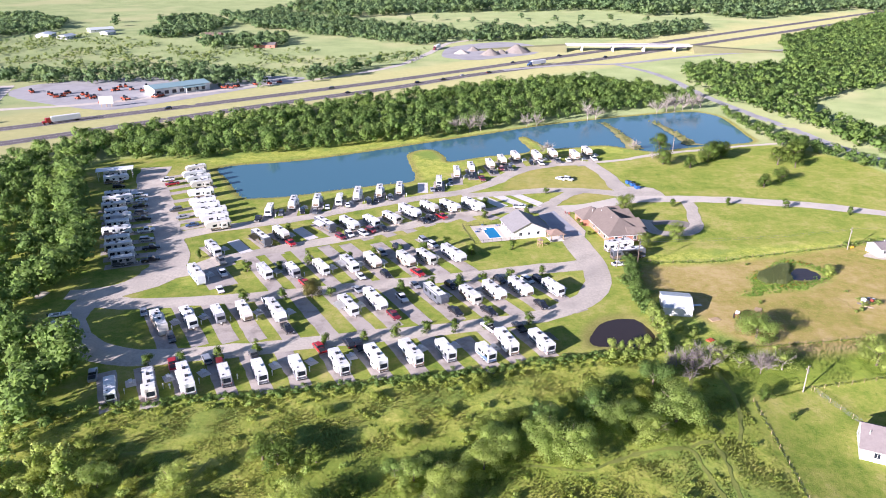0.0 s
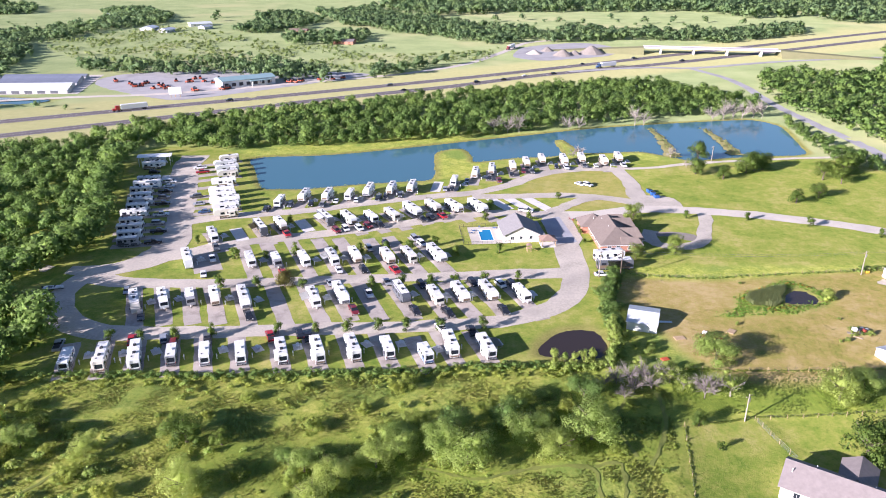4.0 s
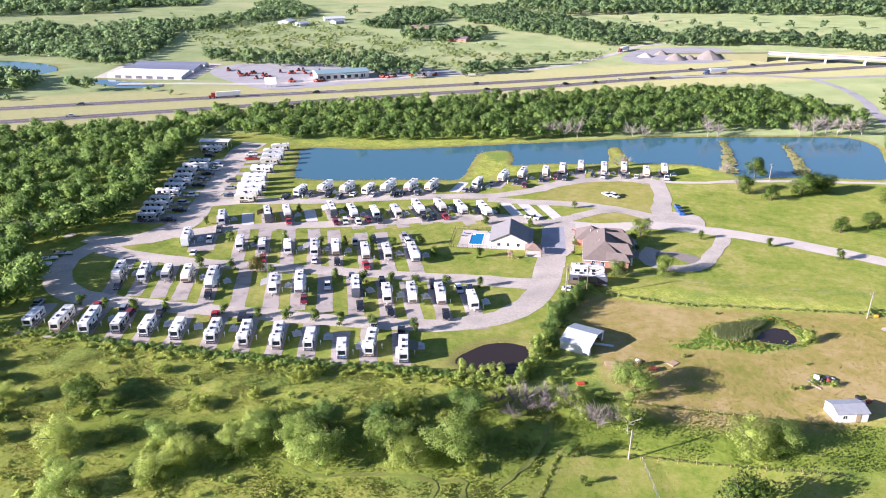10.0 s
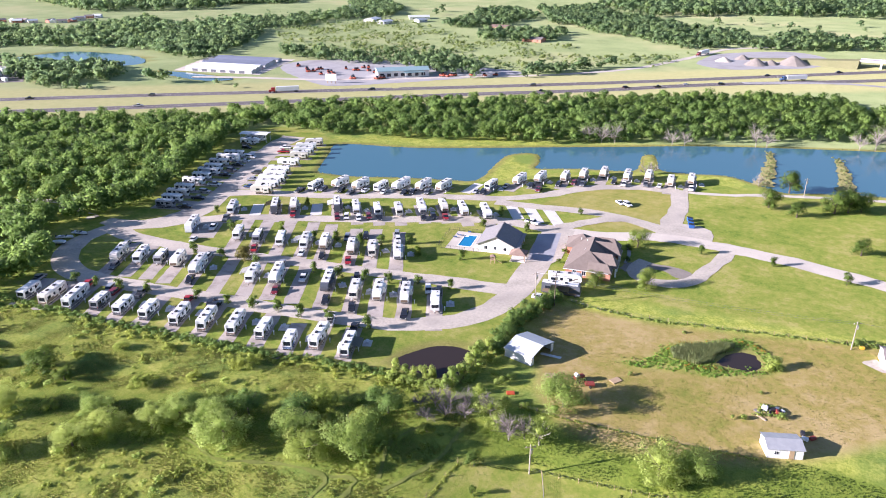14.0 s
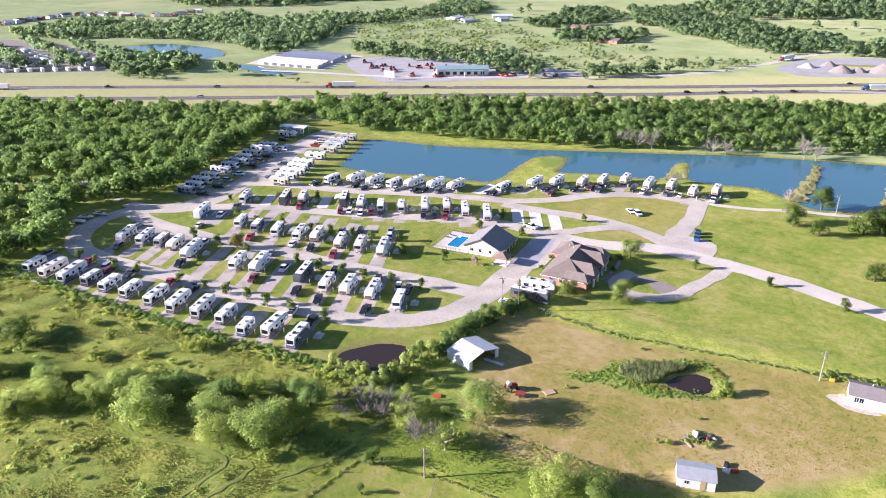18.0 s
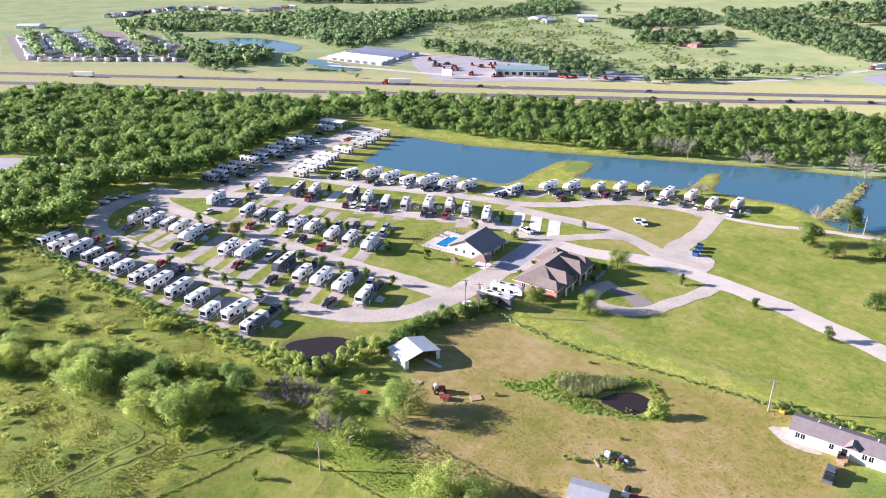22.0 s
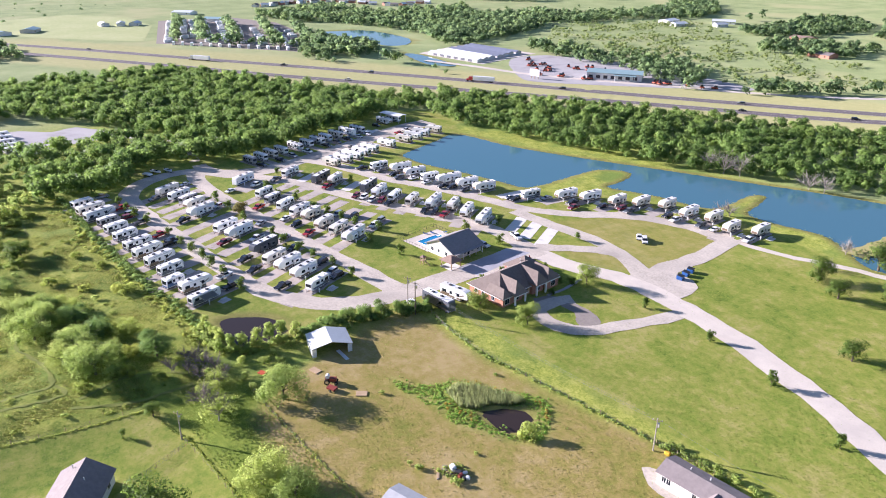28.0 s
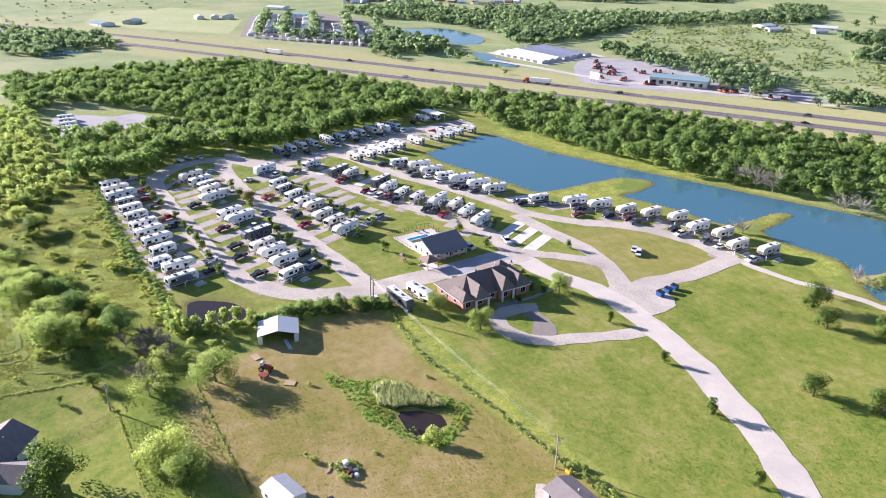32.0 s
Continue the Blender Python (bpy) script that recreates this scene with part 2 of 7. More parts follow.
def ribbon(name, points, width, material, z, label, step=4.0, ragged=0.25, kind="structure", category="road"):
    """A road along a line, with an edge that wanders a little."""
    line = smooth_line(points, step)
    way = np.gradient(line, axis=0)
    way /= np.linalg.norm(way, axis=1)[:, None] + 1e-9
    side = np.c_[-way[:, 1], way[:, 0]]
    rng = np.random.default_rng(len(name) * 7 + int(abs(line[0, 0])))
    w = np.broadcast_to(np.asarray(width, float), (len(line),)) if np.ndim(width) == 0 else np.interp(
        np.linspace(0, 1, len(line)), np.linspace(0, 1, len(width)), width)
    cols = []
    for f in (-0.5, 0.0, 0.5):
        j = rng.normal(0, ragged, len(line)) if f else 0
        cols.append(np.c_[line + side * (w * f + j)[:, None], np.full(len(line), z)])
    verts = np.stack(cols, 1).reshape(-1, 3)
    faces = []
    for i in range(len(line) - 1):
        for c in range(2):
            a = i * 3 + c
            faces.append((a, a + 1, a + 4, a + 3))
    ob = new(name, mesh_of(name, verts.tolist(), faces, [material]))
    for p in ob.data.polygons:
        if p.normal.z < 0:
            p.flip()
    return tagged(ob, label, category, kind=kind)


def patch(name, outline, material, z, label, category="ground", step=4.0, smooth=True, ragged=0.3):
    """A flat sheet over a closed, rounded outline."""
    line = smooth_line(outline, step, True) if smooth else np.array(outline, float)
    if ragged:
        line = line + np.random.default_rng(len(line)).normal(0, ragged, line.shape)
    bm = bmesh.new()
    face = bm.faces.new([bm.verts.new((x, y, z)) for x, y in line])
    face.normal_update()
    if face.normal.z < 0:
        face.normal_flip()
    bmesh.ops.triangulate(bm, faces=bm.faces[:])
    me = bpy.data.meshes.new(name)
    bm.to_mesh(me)
    bm.free()
    me.materials.append(material)
    return tagged(new(name, me), label, category, kind="structure")

# ---- the plan ----
LAKE = [(-83, 282), (-77, 281), (-62, 284), (-45, 292), (-24, 300), (-12, 306), (-15, 330), (-17, 349), (-10, 358), (-4, 356), (1, 343), (3, 335),
        (22, 345), (39, 350), (45, 356), (43, 370), (41, 380), (44, 385), (49, 374), (54, 361), (66, 361), (82, 366), (94, 361), (108, 353), (118, 358),
        (140, 366), (164, 373), (167, 388), (169, 432), (162, 446), (152, 450), (97, 430), (59, 413), (28, 394.5), (-5, 375), (-28, 361),
        (-68, 339), (-104, 327), (-97, 308)]
FRONT_POND = [(38.4, 163.4), (40.4, 171.6), (46, 177.4), (53, 178.4), (56.8, 172.6), (56.4, 164.4), (48, 161.4)]
SMALL_POND = [(109.4, 201.8), (109.2, 206.0), (112.2, 211.4), (115.5, 212.8), (118.2, 211.2), (120.0, 206.6), (118.5, 203.0), (114.5, 202.4)]
FAR_POND = [(-373, 434), (-360, 445), (-298, 443), (-311, 424)]
FAR_LAKE = [(-552, 417), (-556, 440), (-544, 478), (-466, 486), (-424, 461), (-434, 440), (-480, 439), (-515, 412)]
WEST_POND = [(-460, 78), (-470, 112), (-490, 112), (-485, 80)]
PARK = [(-120, 150), (-86, 136), (34, 158), (62, 190), (60, 218), (100, 228), (147, 236), (200, 250), (200, 330), (165, 368), (100, 352), (60, 352),
        (20, 340), (-15, 302), (-85, 280), (-108, 330), (-165, 330), (-120, 215)]
PASTURE = [(58, 206), (66, 213.4), (80, 213.8), (92, 215.4), (105, 218.8), (120, 223), (150, 230.6), (158, 205), (128, 170), (94, 158), (78, 166), (71, 180)]
YARD = [(70.6, 140), (76, 142), (86, 144), (98, 146.3), (125, 151.5), (150, 150), (142, 90), (67, 95), (68, 113), (69, 126)]

GAP_X = np.r_[-3000, -2400, -1900, -1500, np.arange(-1200, -600, 60), np.arange(-600, -170, 15), np.arange(-170, 250, 2.0), np.arange(250, 640, 15),
              np.arange(640, 1200, 60), 1400, 1900, 2600, 3000]
GAP_Y = np.r_[-3000, -1500, -700, np.arange(-400, 80, 40), np.arange(80, 470, 2.0), np.arange(470, 900, 12), np.arange(900, 1500, 60), 1800, 2400, 3000]
gx, gy = np.meshgrid(GAP_X, GAP_Y)
flat = np.c_[gx.ravel(), gy.ravel()]


def hollow(points, outline, step=3.0):
    """How far points lie inside a rounded outline (negative outside)."""
    line = smooth_line(outline, step, True)
    far = away(points, line, True)
    return np.where(inside(points, line), far, -far)


def wave(points, scale, seed=0.0):
    return np.array([noise.noise((x / scale, y / scale, seed)) for x, y in points])


def lie(points):
    """The ground falls gently towards the white house."""
    d = np.hypot(points[:, 0] - 97, points[:, 1] - 120)
    s = np.clip(1 - (d - 10) / 32, 0, 1)
    return -2.1 * s * s * (3 - 2 * s)


def lie_at(x, y):
    return float(lie(np.array([[x, y]], float))[0])


near = (np.abs(flat[:, 0] - 40) < 215) & (flat[:, 1] > 75) & (flat[:, 1] < 475)
height = np.zeros(len(flat))
rough_ground = np.zeros(len(flat))
rough_ground[near] = wave(flat[near], 7.0) * 0.25 + wave(flat[near], 2.6, 5.0) * 0.12
park_in = hollow(flat, PARK)
lawn_share = np.clip((park_in + 1.5) / 3.0, 0, 1)
lawn_share = np.maximum(lawn_share, 0)
POND_RING = [(87.6, 191.6), (93, 194.4), (95.4, 201), (97, 206), (105, 211.6), (111, 217.6), (116, 218.2), (122, 212), (124.6, 208.5), (121.5, 203.4), (114.5, 199), (109.5, 195.2), (104.8, 195.6), (98.3, 193.2), (92.2, 190.6)]
lush_share = np.clip((hollow(flat, POND_RING) + 1.5) / 3.0, 0, 1)
dry_share = np.clip((hollow(flat, PASTURE) + 2.0) / 4.0, 0, 1) * (1 - lush_share)
ROUGH = [(70, 158), (76, 162), (100, 164), (132, 172), (150, 172), (140, 158), (112, 150), (86, 146), (71, 142)]
THICK = [(-35, 118), (-10, 122), (20, 132), (40, 148), (60, 158), (70, 150), (69, 128), (60, 124), (40, 122), (10, 108), (-25, 104)]
rank_share = np.maximum(np.clip((hollow(flat, ROUGH) + 1.0) / 2.0, 0, 1), np.clip((hollow(flat, THICK) + 4.0) / 8.0, 0, 1) * 0.8)
yard_share = np.clip((hollow(flat, YARD) + 1.0) / 2.0, 0, 1)
OVALS = ([(25, 290), (45, 294), (60, 294), (73, 292), (72, 318), (66, 330), (50, 328), (35, 316)], [(46, 276), (52, 285), (62, 289), (72, 286), (60, 276)])
worn_share = 0.5 * np.clip((np.maximum(*(hollow(flat, o) for o in OVALS)) + 1.0) / 2.0, 0, 1)
mown = np.maximum(np.maximum(lawn_share, dry_share), yard_share)
height += rough_ground * (1 - 0.9 * mown) + lie(flat)
wet = np.full(len(flat), -1e9)
for pool_line in (LAKE, FRONT_POND, SMALL_POND, FAR_POND, FAR_LAKE, WEST_POND):
    wet = np.maximum(wet, hollow(flat, pool_line))
bank = wet > -2.5
height[bank] = np.minimum(height[bank], np.clip(-0.25 * wet[bank], -1.6, 0.6))
height = np.where(wet > -0.5, np.minimum(height, -0.08), height)
# The ground turns to shore within a few metres of the water.
shore_share = np.clip((wet + 3.0) / 2.0, 0, 1)
HWY_NORTH = [(-3000, -1975), (-720, 9), (-594, 127), (-534, 179), (-419, 270), (-329, 342), (-251, 401), (-144, 480), (-76, 532), (-15, 581), (86, 668), (354, 900), (463, 992), (900, 1370)]
HWY_SOUTH = [(-3000, -2025), (-700, -14), (-589, 84), (-466, 184), (-413, 226), (-316, 300), (-232, 369), (-108, 474), (-35, 531), (31, 592), (136, 668), (202, 722), (322, 824), (423, 909), (900, 1320)]
verge_share = np.clip((42.0 - np.minimum(away(flat, HWY_NORTH), away(flat, HWY_SOUTH))) / 8.0, 0, 1)

nx, ny = len(GAP_X), len(GAP_Y)
ids = np.arange(nx * ny).reshape(ny, nx)
quads = np.stack([ids[:-1, :-1], ids[:-1, 1:], ids[1:, 1:], ids[1:, :-1]], -1).reshape(-1, 4)
ground_mesh = mesh_of("ground", np.c_[flat, height].tolist(), quads.tolist(), [], True)
for key, values in (("lawn", np.maximum(np.maximum(lawn_share, lush_share), yard_share)), ("dry", np.maximum(dry_share, worn_share)), ("rank", rank_share), ("verge", verge_share), ("shore", shore_share)):
    ground_mesh.attributes.new(key, "FLOAT", "POINT").data.foreach_set("value", values.astype(np.float32))


def ground_cover():
    k = Nodes("ground_cover")
    at = k.place()
    huge, big, mid, fine = k.noise(at, 0.006, 4.0), k.noise(at, 0.03, 5.0), k.noise(at, 0.22, 5.0), k.noise(at, 1.6, 4.0)
    grain = k.mix(0.5, mid, fine)
    meadow = k.ramp(k.mix(0.4, grain, k.noise(at, 0.5, 6.0, 0.75)), ((0.37, (0.11, 0.17, 0.024)), (0.46, (0.255, 0.30, 0.05)), (0.54, (0.39, 0.40, 0.085)), (0.63, (0.52, 0.47, 0.14))))
    meadow = k.mix(k.step(k.noise(at, 0.045, 5.0, 0.65), 0.46, 0.62), meadow, k.ramp(fine, ((0.3, (0.13, 0.20, 0.035)), (0.7, (0.24, 0.31, 0.07)))))
    # Far fields carry the bluish haze of distance in their colours.
    field = k.ramp(k.mix(0.5, big, fine), ((0.32, (0.20, 0.255, 0.105)), (0.52, (0.33, 0.385, 0.165)), (0.70, (0.47, 0.48, 0.25))))
    field = k.mix(k.step(huge, 0.52, 0.62), field, (0.42, 0.42, 0.205))
    off = k.t.nodes.new("ShaderNodeVectorMath")
    off.operation = "DISTANCE"
    off.inputs[1].default_value = (10.0, 170.0, 0.0)
    k.tie(at, off.inputs[0])
    base = k.mix(k.step(off.outputs["Value"], 210.0, 260.0), meadow, field)
    blotch = k.noise(at, 0.055, 6.0, 0.7)
    mow = k.ramp(k.mix(0.48, blotch, k.noise(at, 0.32, 8.0, 0.78)), ((0.38, (0.115, 0.185, 0.026)), (0.45, (0.19, 0.25, 0.038)), (0.52, (0.275, 0.295, 0.062)), (0.60, (0.375, 0.335, 0.115))))
    mow = k.mix(k.step(fine, 0.52, 0.75), mow, (0.285, 0.29, 0.070))
    mow = k.mix(k.step(k.noise(at, 0.9, 8.0, 0.85), 0.54, 0.68), mow, (0.085, 0.15, 0.02))
    dry = k.ramp(k.mix(0.5, big, k.noise(at, 0.3, 8.0, 0.75)), ((0.35, (0.18, 0.20, 0.038)), (0.43, (0.265, 0.24, 0.06)), (0.49, (0.335, 0.265, 0.088)), (0.58, (0.425, 0.325, 0.150))))
    verge = k.ramp(grain, ((0.3, (0.36, 0.36, 0.15)), (0.7, (0.53, 0.49, 0.235))))
    shore = k.ramp(grain, ((0.3, (0.16, 0.17, 0.04)), (0.7, (0.34, 0.30, 0.10))))
    out = k.mix(k.attr("lawn"), base, mow)
    rank = k.ramp(k.mix(0.5, grain, k.noise(at, 0.12, 6.0, 0.7)), ((0.36, (0.105, 0.165, 0.022)), (0.5, (0.19, 0.25, 0.038)), (0.64, (0.33, 0.36, 0.068))))
    out = k.mix(k.attr("rank"), out, rank)
    out = k.mix(k.attr("dry"), out, dry)
    out = k.mix(k.attr("verge"), out, verge)
    out = k.mix(k.attr("shore"), out, shore)
    k.tie(out, k.b.inputs["Base Color"])
    k.b.inputs["Roughness"].default_value = 0.95
    k.b.inputs["Specular IOR Level"].default_value = 0.1
    k.b.inputs["Diffuse Roughness"].default_value = 0.2
    k.bump(k.mix(0.5, grain, k.noise(at, 3.0, 5.0, 0.7)), 0.6, 0.3)
    return k.m


ground_mesh.materials.append(ground_cover())
ground = tagged(new("ground", ground_mesh), "grassy ground of lawns, meadow and dry pasture", "ground", kind="structure")


def pool_sheet(name, outline, material, label, z=-0.2, grow=2.5):
    line = np.array(smooth_line(outline, 4.0, True))
    mid = line.mean(0)
    way = np.gradient(np.r_[line[-1:], line, line[:1]], axis=0)[1:-1]
    out = np.c_[way[:, 1], -way[:, 0]]
    out /= np.linalg.norm(out, axis=1)[:, None] + 1e-9
    if not inside((line[:1] + out[:1] * -0.5), line)[0]:
        out = -out
    return patch(name, (line + out * grow).tolist(), material, z, label, "water", smooth=False, ragged=0)


pool_sheet("water_lake", LAKE, LAKE_WATER, "calm blue lake water with grassy spits", grow=1.0)
pool_sheet("water_pond", FRONT_POND, POND_WATER, "dark still water of a small pond", grow=0.6)
pool_sheet("water_pond", SMALL_POND, POND_WATER, "dark still water of a pasture pond among reeds", grow=0.6)
pool_sheet("water_pond", FAR_POND, LAKE_WATER, "narrow pale pond beside the highway", grow=0.5)
pool_sheet("water_pond", FAR_LAKE, LAKE_WATER, "distant pond ringed by trees", grow=0.5)
pool_sheet("water_pond", WEST_POND, LAKE_WATER, "small bright pond in a far field", grow=0.5)
for name, a, b in (("lake_dike", (94, 417), (99, 359)), ("lake_dike", (124, 420), (130, 367))):
    ribbon(name, [a, ((a[0] + b[0]) / 2 + 1, (a[1] + b[1]) / 2), b], (3.0, 5.0, 8.0), STRAW, 0.05, "grassy dike running out into the lake", 2.0, 0.6, category="dike")

# ---- roads of the park ----
GR = "pale gravel lane of the caravan park"
ROAD_LOOP = [(-104, 190), (-103, 176), (-94, 163), (-78, 157), (-58, 159.5), (-38, 163.5), (-19, 167.5), (4, 172.3), (23, 177.5), (34, 182.5), (43, 190.5),
             (48, 201), (49, 214), (46.5, 233), (44, 252), (43.5, 266)]
ROAD_MID = [(-104, 189), (-88, 186.5), (-73, 188), (-53, 191.5), (-29, 197), (-10, 201.5), (9, 205.8), (27, 210), (46, 214)]
ROAD_THREE = [(-92, 204), (-82, 209), (-74, 217.5), (-55, 228), (-35, 237.5), (-16, 248), (2, 258), (17, 265.5), (33, 267), (46, 268)]
ROAD_FOUR = [(-97, 238), (-87, 244.5), (-68, 252), (-50, 259.5), (-31, 271), (-9, 281.5), (10, 290.5), (22, 302), (35, 320), (53, 331), (69, 333.5)]
ROAD_WEST = [(-112, 192), (-98, 195), (-90, 205), (-91, 222), (-101, 246), (-115, 276), (-129, 305), (-134, 326)]
ROAD_EAST = [(69, 335), (73, 320), (75, 305), (76, 293), (83, 284)]
ROAD_OVAL = [(8, 284), (27, 287.5), (44, 291.5), (58, 291.5), (70, 288), (83, 283)]
ROAD_MAIN = [(40, 266), (59, 270.5), (72, 278), (89, 280.3), (105, 279.6), (119, 278.5), (133, 275.5), (147, 272.5), (165, 265.5), (190, 254), (230, 236)]
ROAD_PATH = [(69, 334), (86, 338), (103, 347), (125, 355), (150, 363), (185, 372)]
DRIVE = [(99, 279), (98.5, 270), (96.5, 260), (95, 251), (91, 244.5), (84, 241.5), (77.5, 243), (75.5, 250), (77, 256)]
ribbon("road_loop", ROAD_LOOP, (7, 9, 8, 6.5, 6.5, 6.5, 6.5, 7.5, 9, 9, 9), GRAVEL, 0.030, GR)
ribbon("road_middle", ROAD_MID, (8, 6.5, 6, 6, 6, 6.5, 8), GRAVEL, 0.036, GR)
ribbon("road_three", ROAD_THREE, (8, 6.5, 6.5, 6.5, 7, 8), GRAVEL, 0.042, GR)
ribbon("road_lakeside", ROAD_FOUR, (8, 6, 6, 6, 6.5, 7), GRAVEL, 0.048, GR)
ribbon("road_west", ROAD_WEST, (6, 13, 10, 10, 11, 12, 14), GRAVEL, 0.054, "broad gravel lane along the storage rows")
ribbon("road_east", ROAD_EAST, (7, 7, 9), GRAVEL, 0.060, GR)
ribbon("road_oval", ROAD_OVAL, (6, 6, 6, 8), GRAVEL, 0.066, GR)
ribbon("road_main", ROAD_MAIN, (8, 7.5, 8, 8, 7, 6.5, 6.5), PALE_GRAVEL, 0.072, "pale gravel entrance road across the lawn")
ribbon("road_path", ROAD_PATH, 3.0, PALE_GRAVEL, 0.046, "narrow gravel track beside the lake")
ribbon("house_drive", DRIVE, 5.0, GRAVEL, 0.064, "curving gravel drive of the brick house")
patch("parking", [(36, 270), (47, 270), (52, 244), (49, 232), (42, 236), (39, 250)], GRAVEL, 0.080, "worn pale gravel between the office and the house", "parking", smooth=False, ragged=0)
patch("parking_slab", [(42.6, 237.4), (36.6, 260.6), (43.6, 265.4), (50.2, 240.4)], SLAB, 0.086, "blue-grey concrete parking slab beside the office", "parking", smooth=False, ragged=0)
ribbon("house_path", [(71.4, 251), (70.6, 258), (67.8, 267)], 1.1, PAVING, 0.05, "narrow concrete path along the brick house", 2.0, 0.05, category="path")
ribbon("road_link", [(40.5, 270), (43.4, 273.8), (46.8, 278.7), (50.4, 283.8), (54.6, 288.4), (60, 291)], (6.5, 5.0, 5.0, 6.5), GRAVEL, 0.076, "short gravel link across a grass island")
# The court's darker material stands for the shade that the house throws here.
patch("shaded_drive_court", [(70.8, 246.4), (72, 251.6), (76.7, 254.4), (82.8, 255.4), (91.5, 254), (92.6, 248), (88.6, 247.7), (84, 250.5), (77.4, 250.2), (75.4, 245.6)], SPOIL, 0.058, "worn gravel court beside the brick house, coloured darker for the house's shade", "pavement", 1.5)
patch("gravel_apron", [(76, 296), (90, 294), (90, 279), (74, 279)], GRAVEL, 0.068, "gravel apron beside the dumpsters", "pavement")
patch("gravel_lot", [(-216, 107), (-220, 123), (-210, 138), (-215, 150), (-189, 170), (-181, 158), (-178, 143), (-166, 126), (-170, 115)], PAVING, 0.05, "gravel clearing in the woods", "pavement")
ribbon("woods_lane", [(-190, 163), (-163, 189), (-152, 195), (-118, 192)], 5.0, GRAVEL, 0.044, "gravel lane through the woods")

# ---- the highway and its side roads ----
for name, line in (("highway_north", HWY_NORTH), ("highway_south", HWY_SOUTH)):
    ribbon(name, line, 11.5, ASPHALT, 0.10, "dark asphalt carriageway of a divided highway", 20.0, 0.0)
    for off in (-5.2, 0.0, 5.2):
        way = smooth_line(line, 20.0)
        g = np.gradient(way, axis=0)
        g /= np.linalg.norm(g, axis=1)[:, None]
        ribbon("lane_line", (way + np.c_[-g[:, 1], g[:, 0]] * off)[1:-1].tolist(), 0.22 if off else 0.16, CONCRETE, 0.13, "worn painted lane line", 40.0, 0.0, category="road marking")
ribbon("frontage_road", [(152, 640), (160, 622), (170, 598), (177, 560), (179, 520), (183, 480), (189, 444), (197, 405), (202, 373), (208, 352), (216, 325), (224, 298)], 6.5, PAVING, 0.09,
       "narrow paved country road between hedges")
ribbon("frontage_road", [(-330, 432), (-285, 452), (-235, 470), (-177, 507), (-150, 530), (-113, 553), (-73, 590), (-38, 638), (-18, 698), (-7, 738), (5, 787), (28, 813), (70, 850)], 7.0, PALE_GRAVEL, 0.09, "pale frontage road beside the highway")
ribbon("ramp_road", [(50, 610), (110, 640), (155, 645), (230, 690), (300, 720), (360, 745)], 7.0, PAVING, 0.11, "paved highway ramp")
patch("dealer_lot", [(-300, 500), (-302, 545), (-240, 575), (-180, 580), (-110, 575), (-130, 540), (-200, 460), (-225, 455)], PAVING, 0.07, "dusty paved lot of a machinery dealer", "pavement")
patch("hay_field", [(-690, 100), (-640, 150), (-585, 205), (-560, 242), (-698, 272), (-811, 262), (-870, 200), (-820, 110)], HAY, 0.05, "pale mown hay field beyond the highway", "field", 20.0, ragged=1.5, smooth=False)
patch("spoil_yard", [(2, 684), (0, 720), (11, 762), (61, 799), (95, 770), (90, 712), (50, 680), (26, 668)], PAVING, 0.07, "bare dusty ground of a material yard", "pavement")

# ---- trees ----
def crown_cloud(rng, radius, height, lobes, clumps, size, low=0.35, airy=0.0, up=0.25):
    """Small leaf sprays round several lobes: corners and triangles of a crown. airy: how loose and wide its lobes stand."""
    centres = [(0.0, 0.0, height * (0.62 - 0.06 * airy), radius * (0.72 - 0.26 * airy), height * (0.34 - 0.06 * airy))]
    for _ in range(lobes):
        a, d = rng.uniform(0, 2 * math.pi), radius * rng.uniform(0.3 + 0.1 * airy, 0.72 + 0.14 * airy)
        r = radius * rng.uniform(0.34, 0.56) * (1 - 0.42 * airy)
        drop = 0.22 * airy * (d / radius) ** 2
        centres.append((d * math.cos(a), d * math.sin(a), height * (rng.uniform(low + 0.08, 0.84) - drop), r, min(r * rng.uniform(0.7, 1.0), height * 0.3)))
    weight = np.array([c[3] ** 2 for c in centres])
    pick = rng.choice(len(centres), clumps, p=weight / weight.sum())
    c = np.array(centres)[pick]
    way = rng.normal(size=(clumps, 3))
    way[:, 2] += up
    way /= np.linalg.norm(way, axis=1)[:, None]
    at = c[:, :3] + way * np.c_[c[:, 3], c[:, 3], c[:, 4]] * rng.uniform(0.72 - 0.12 * airy, 1.10 + 0.16 * airy, (clumps, 1))
    face = way + rng.normal(0, 0.55, way.shape)
    face /= np.linalg.norm(face, axis=1)[:, None]
    u = np.cross(face, rng.normal(size=way.shape))
    u /= np.linalg.norm(u, axis=1)[:, None] + 1e-9
    v = np.cross(face, u)
    s = size * rng.uniform(0.55, 1.4, (clumps, 1))
    corners = []
    for turn in (0.0, 2.1, 4.2):
        a = turn + rng.uniform(-0.45, 0.45, (clumps, 1))
        corners.append(at + (u * np.cos(a) + v * np.sin(a)) * s * rng.uniform(0.75, 1.2, (clumps, 1)))
    verts = np.stack(corners, 1).reshape(-1, 3)
    verts[:, 2] = np.maximum(verts[:, 2], 0.1)
    form = way + rng.normal(0, 0.2, way.shape) + np.array([0, 0, 0.3])
    form /= np.linalg.norm(form, axis=1)[:, None]
    return verts, np.arange(clumps * 3).reshape(-1, 3), centres, np.repeat(form, 3, 0)


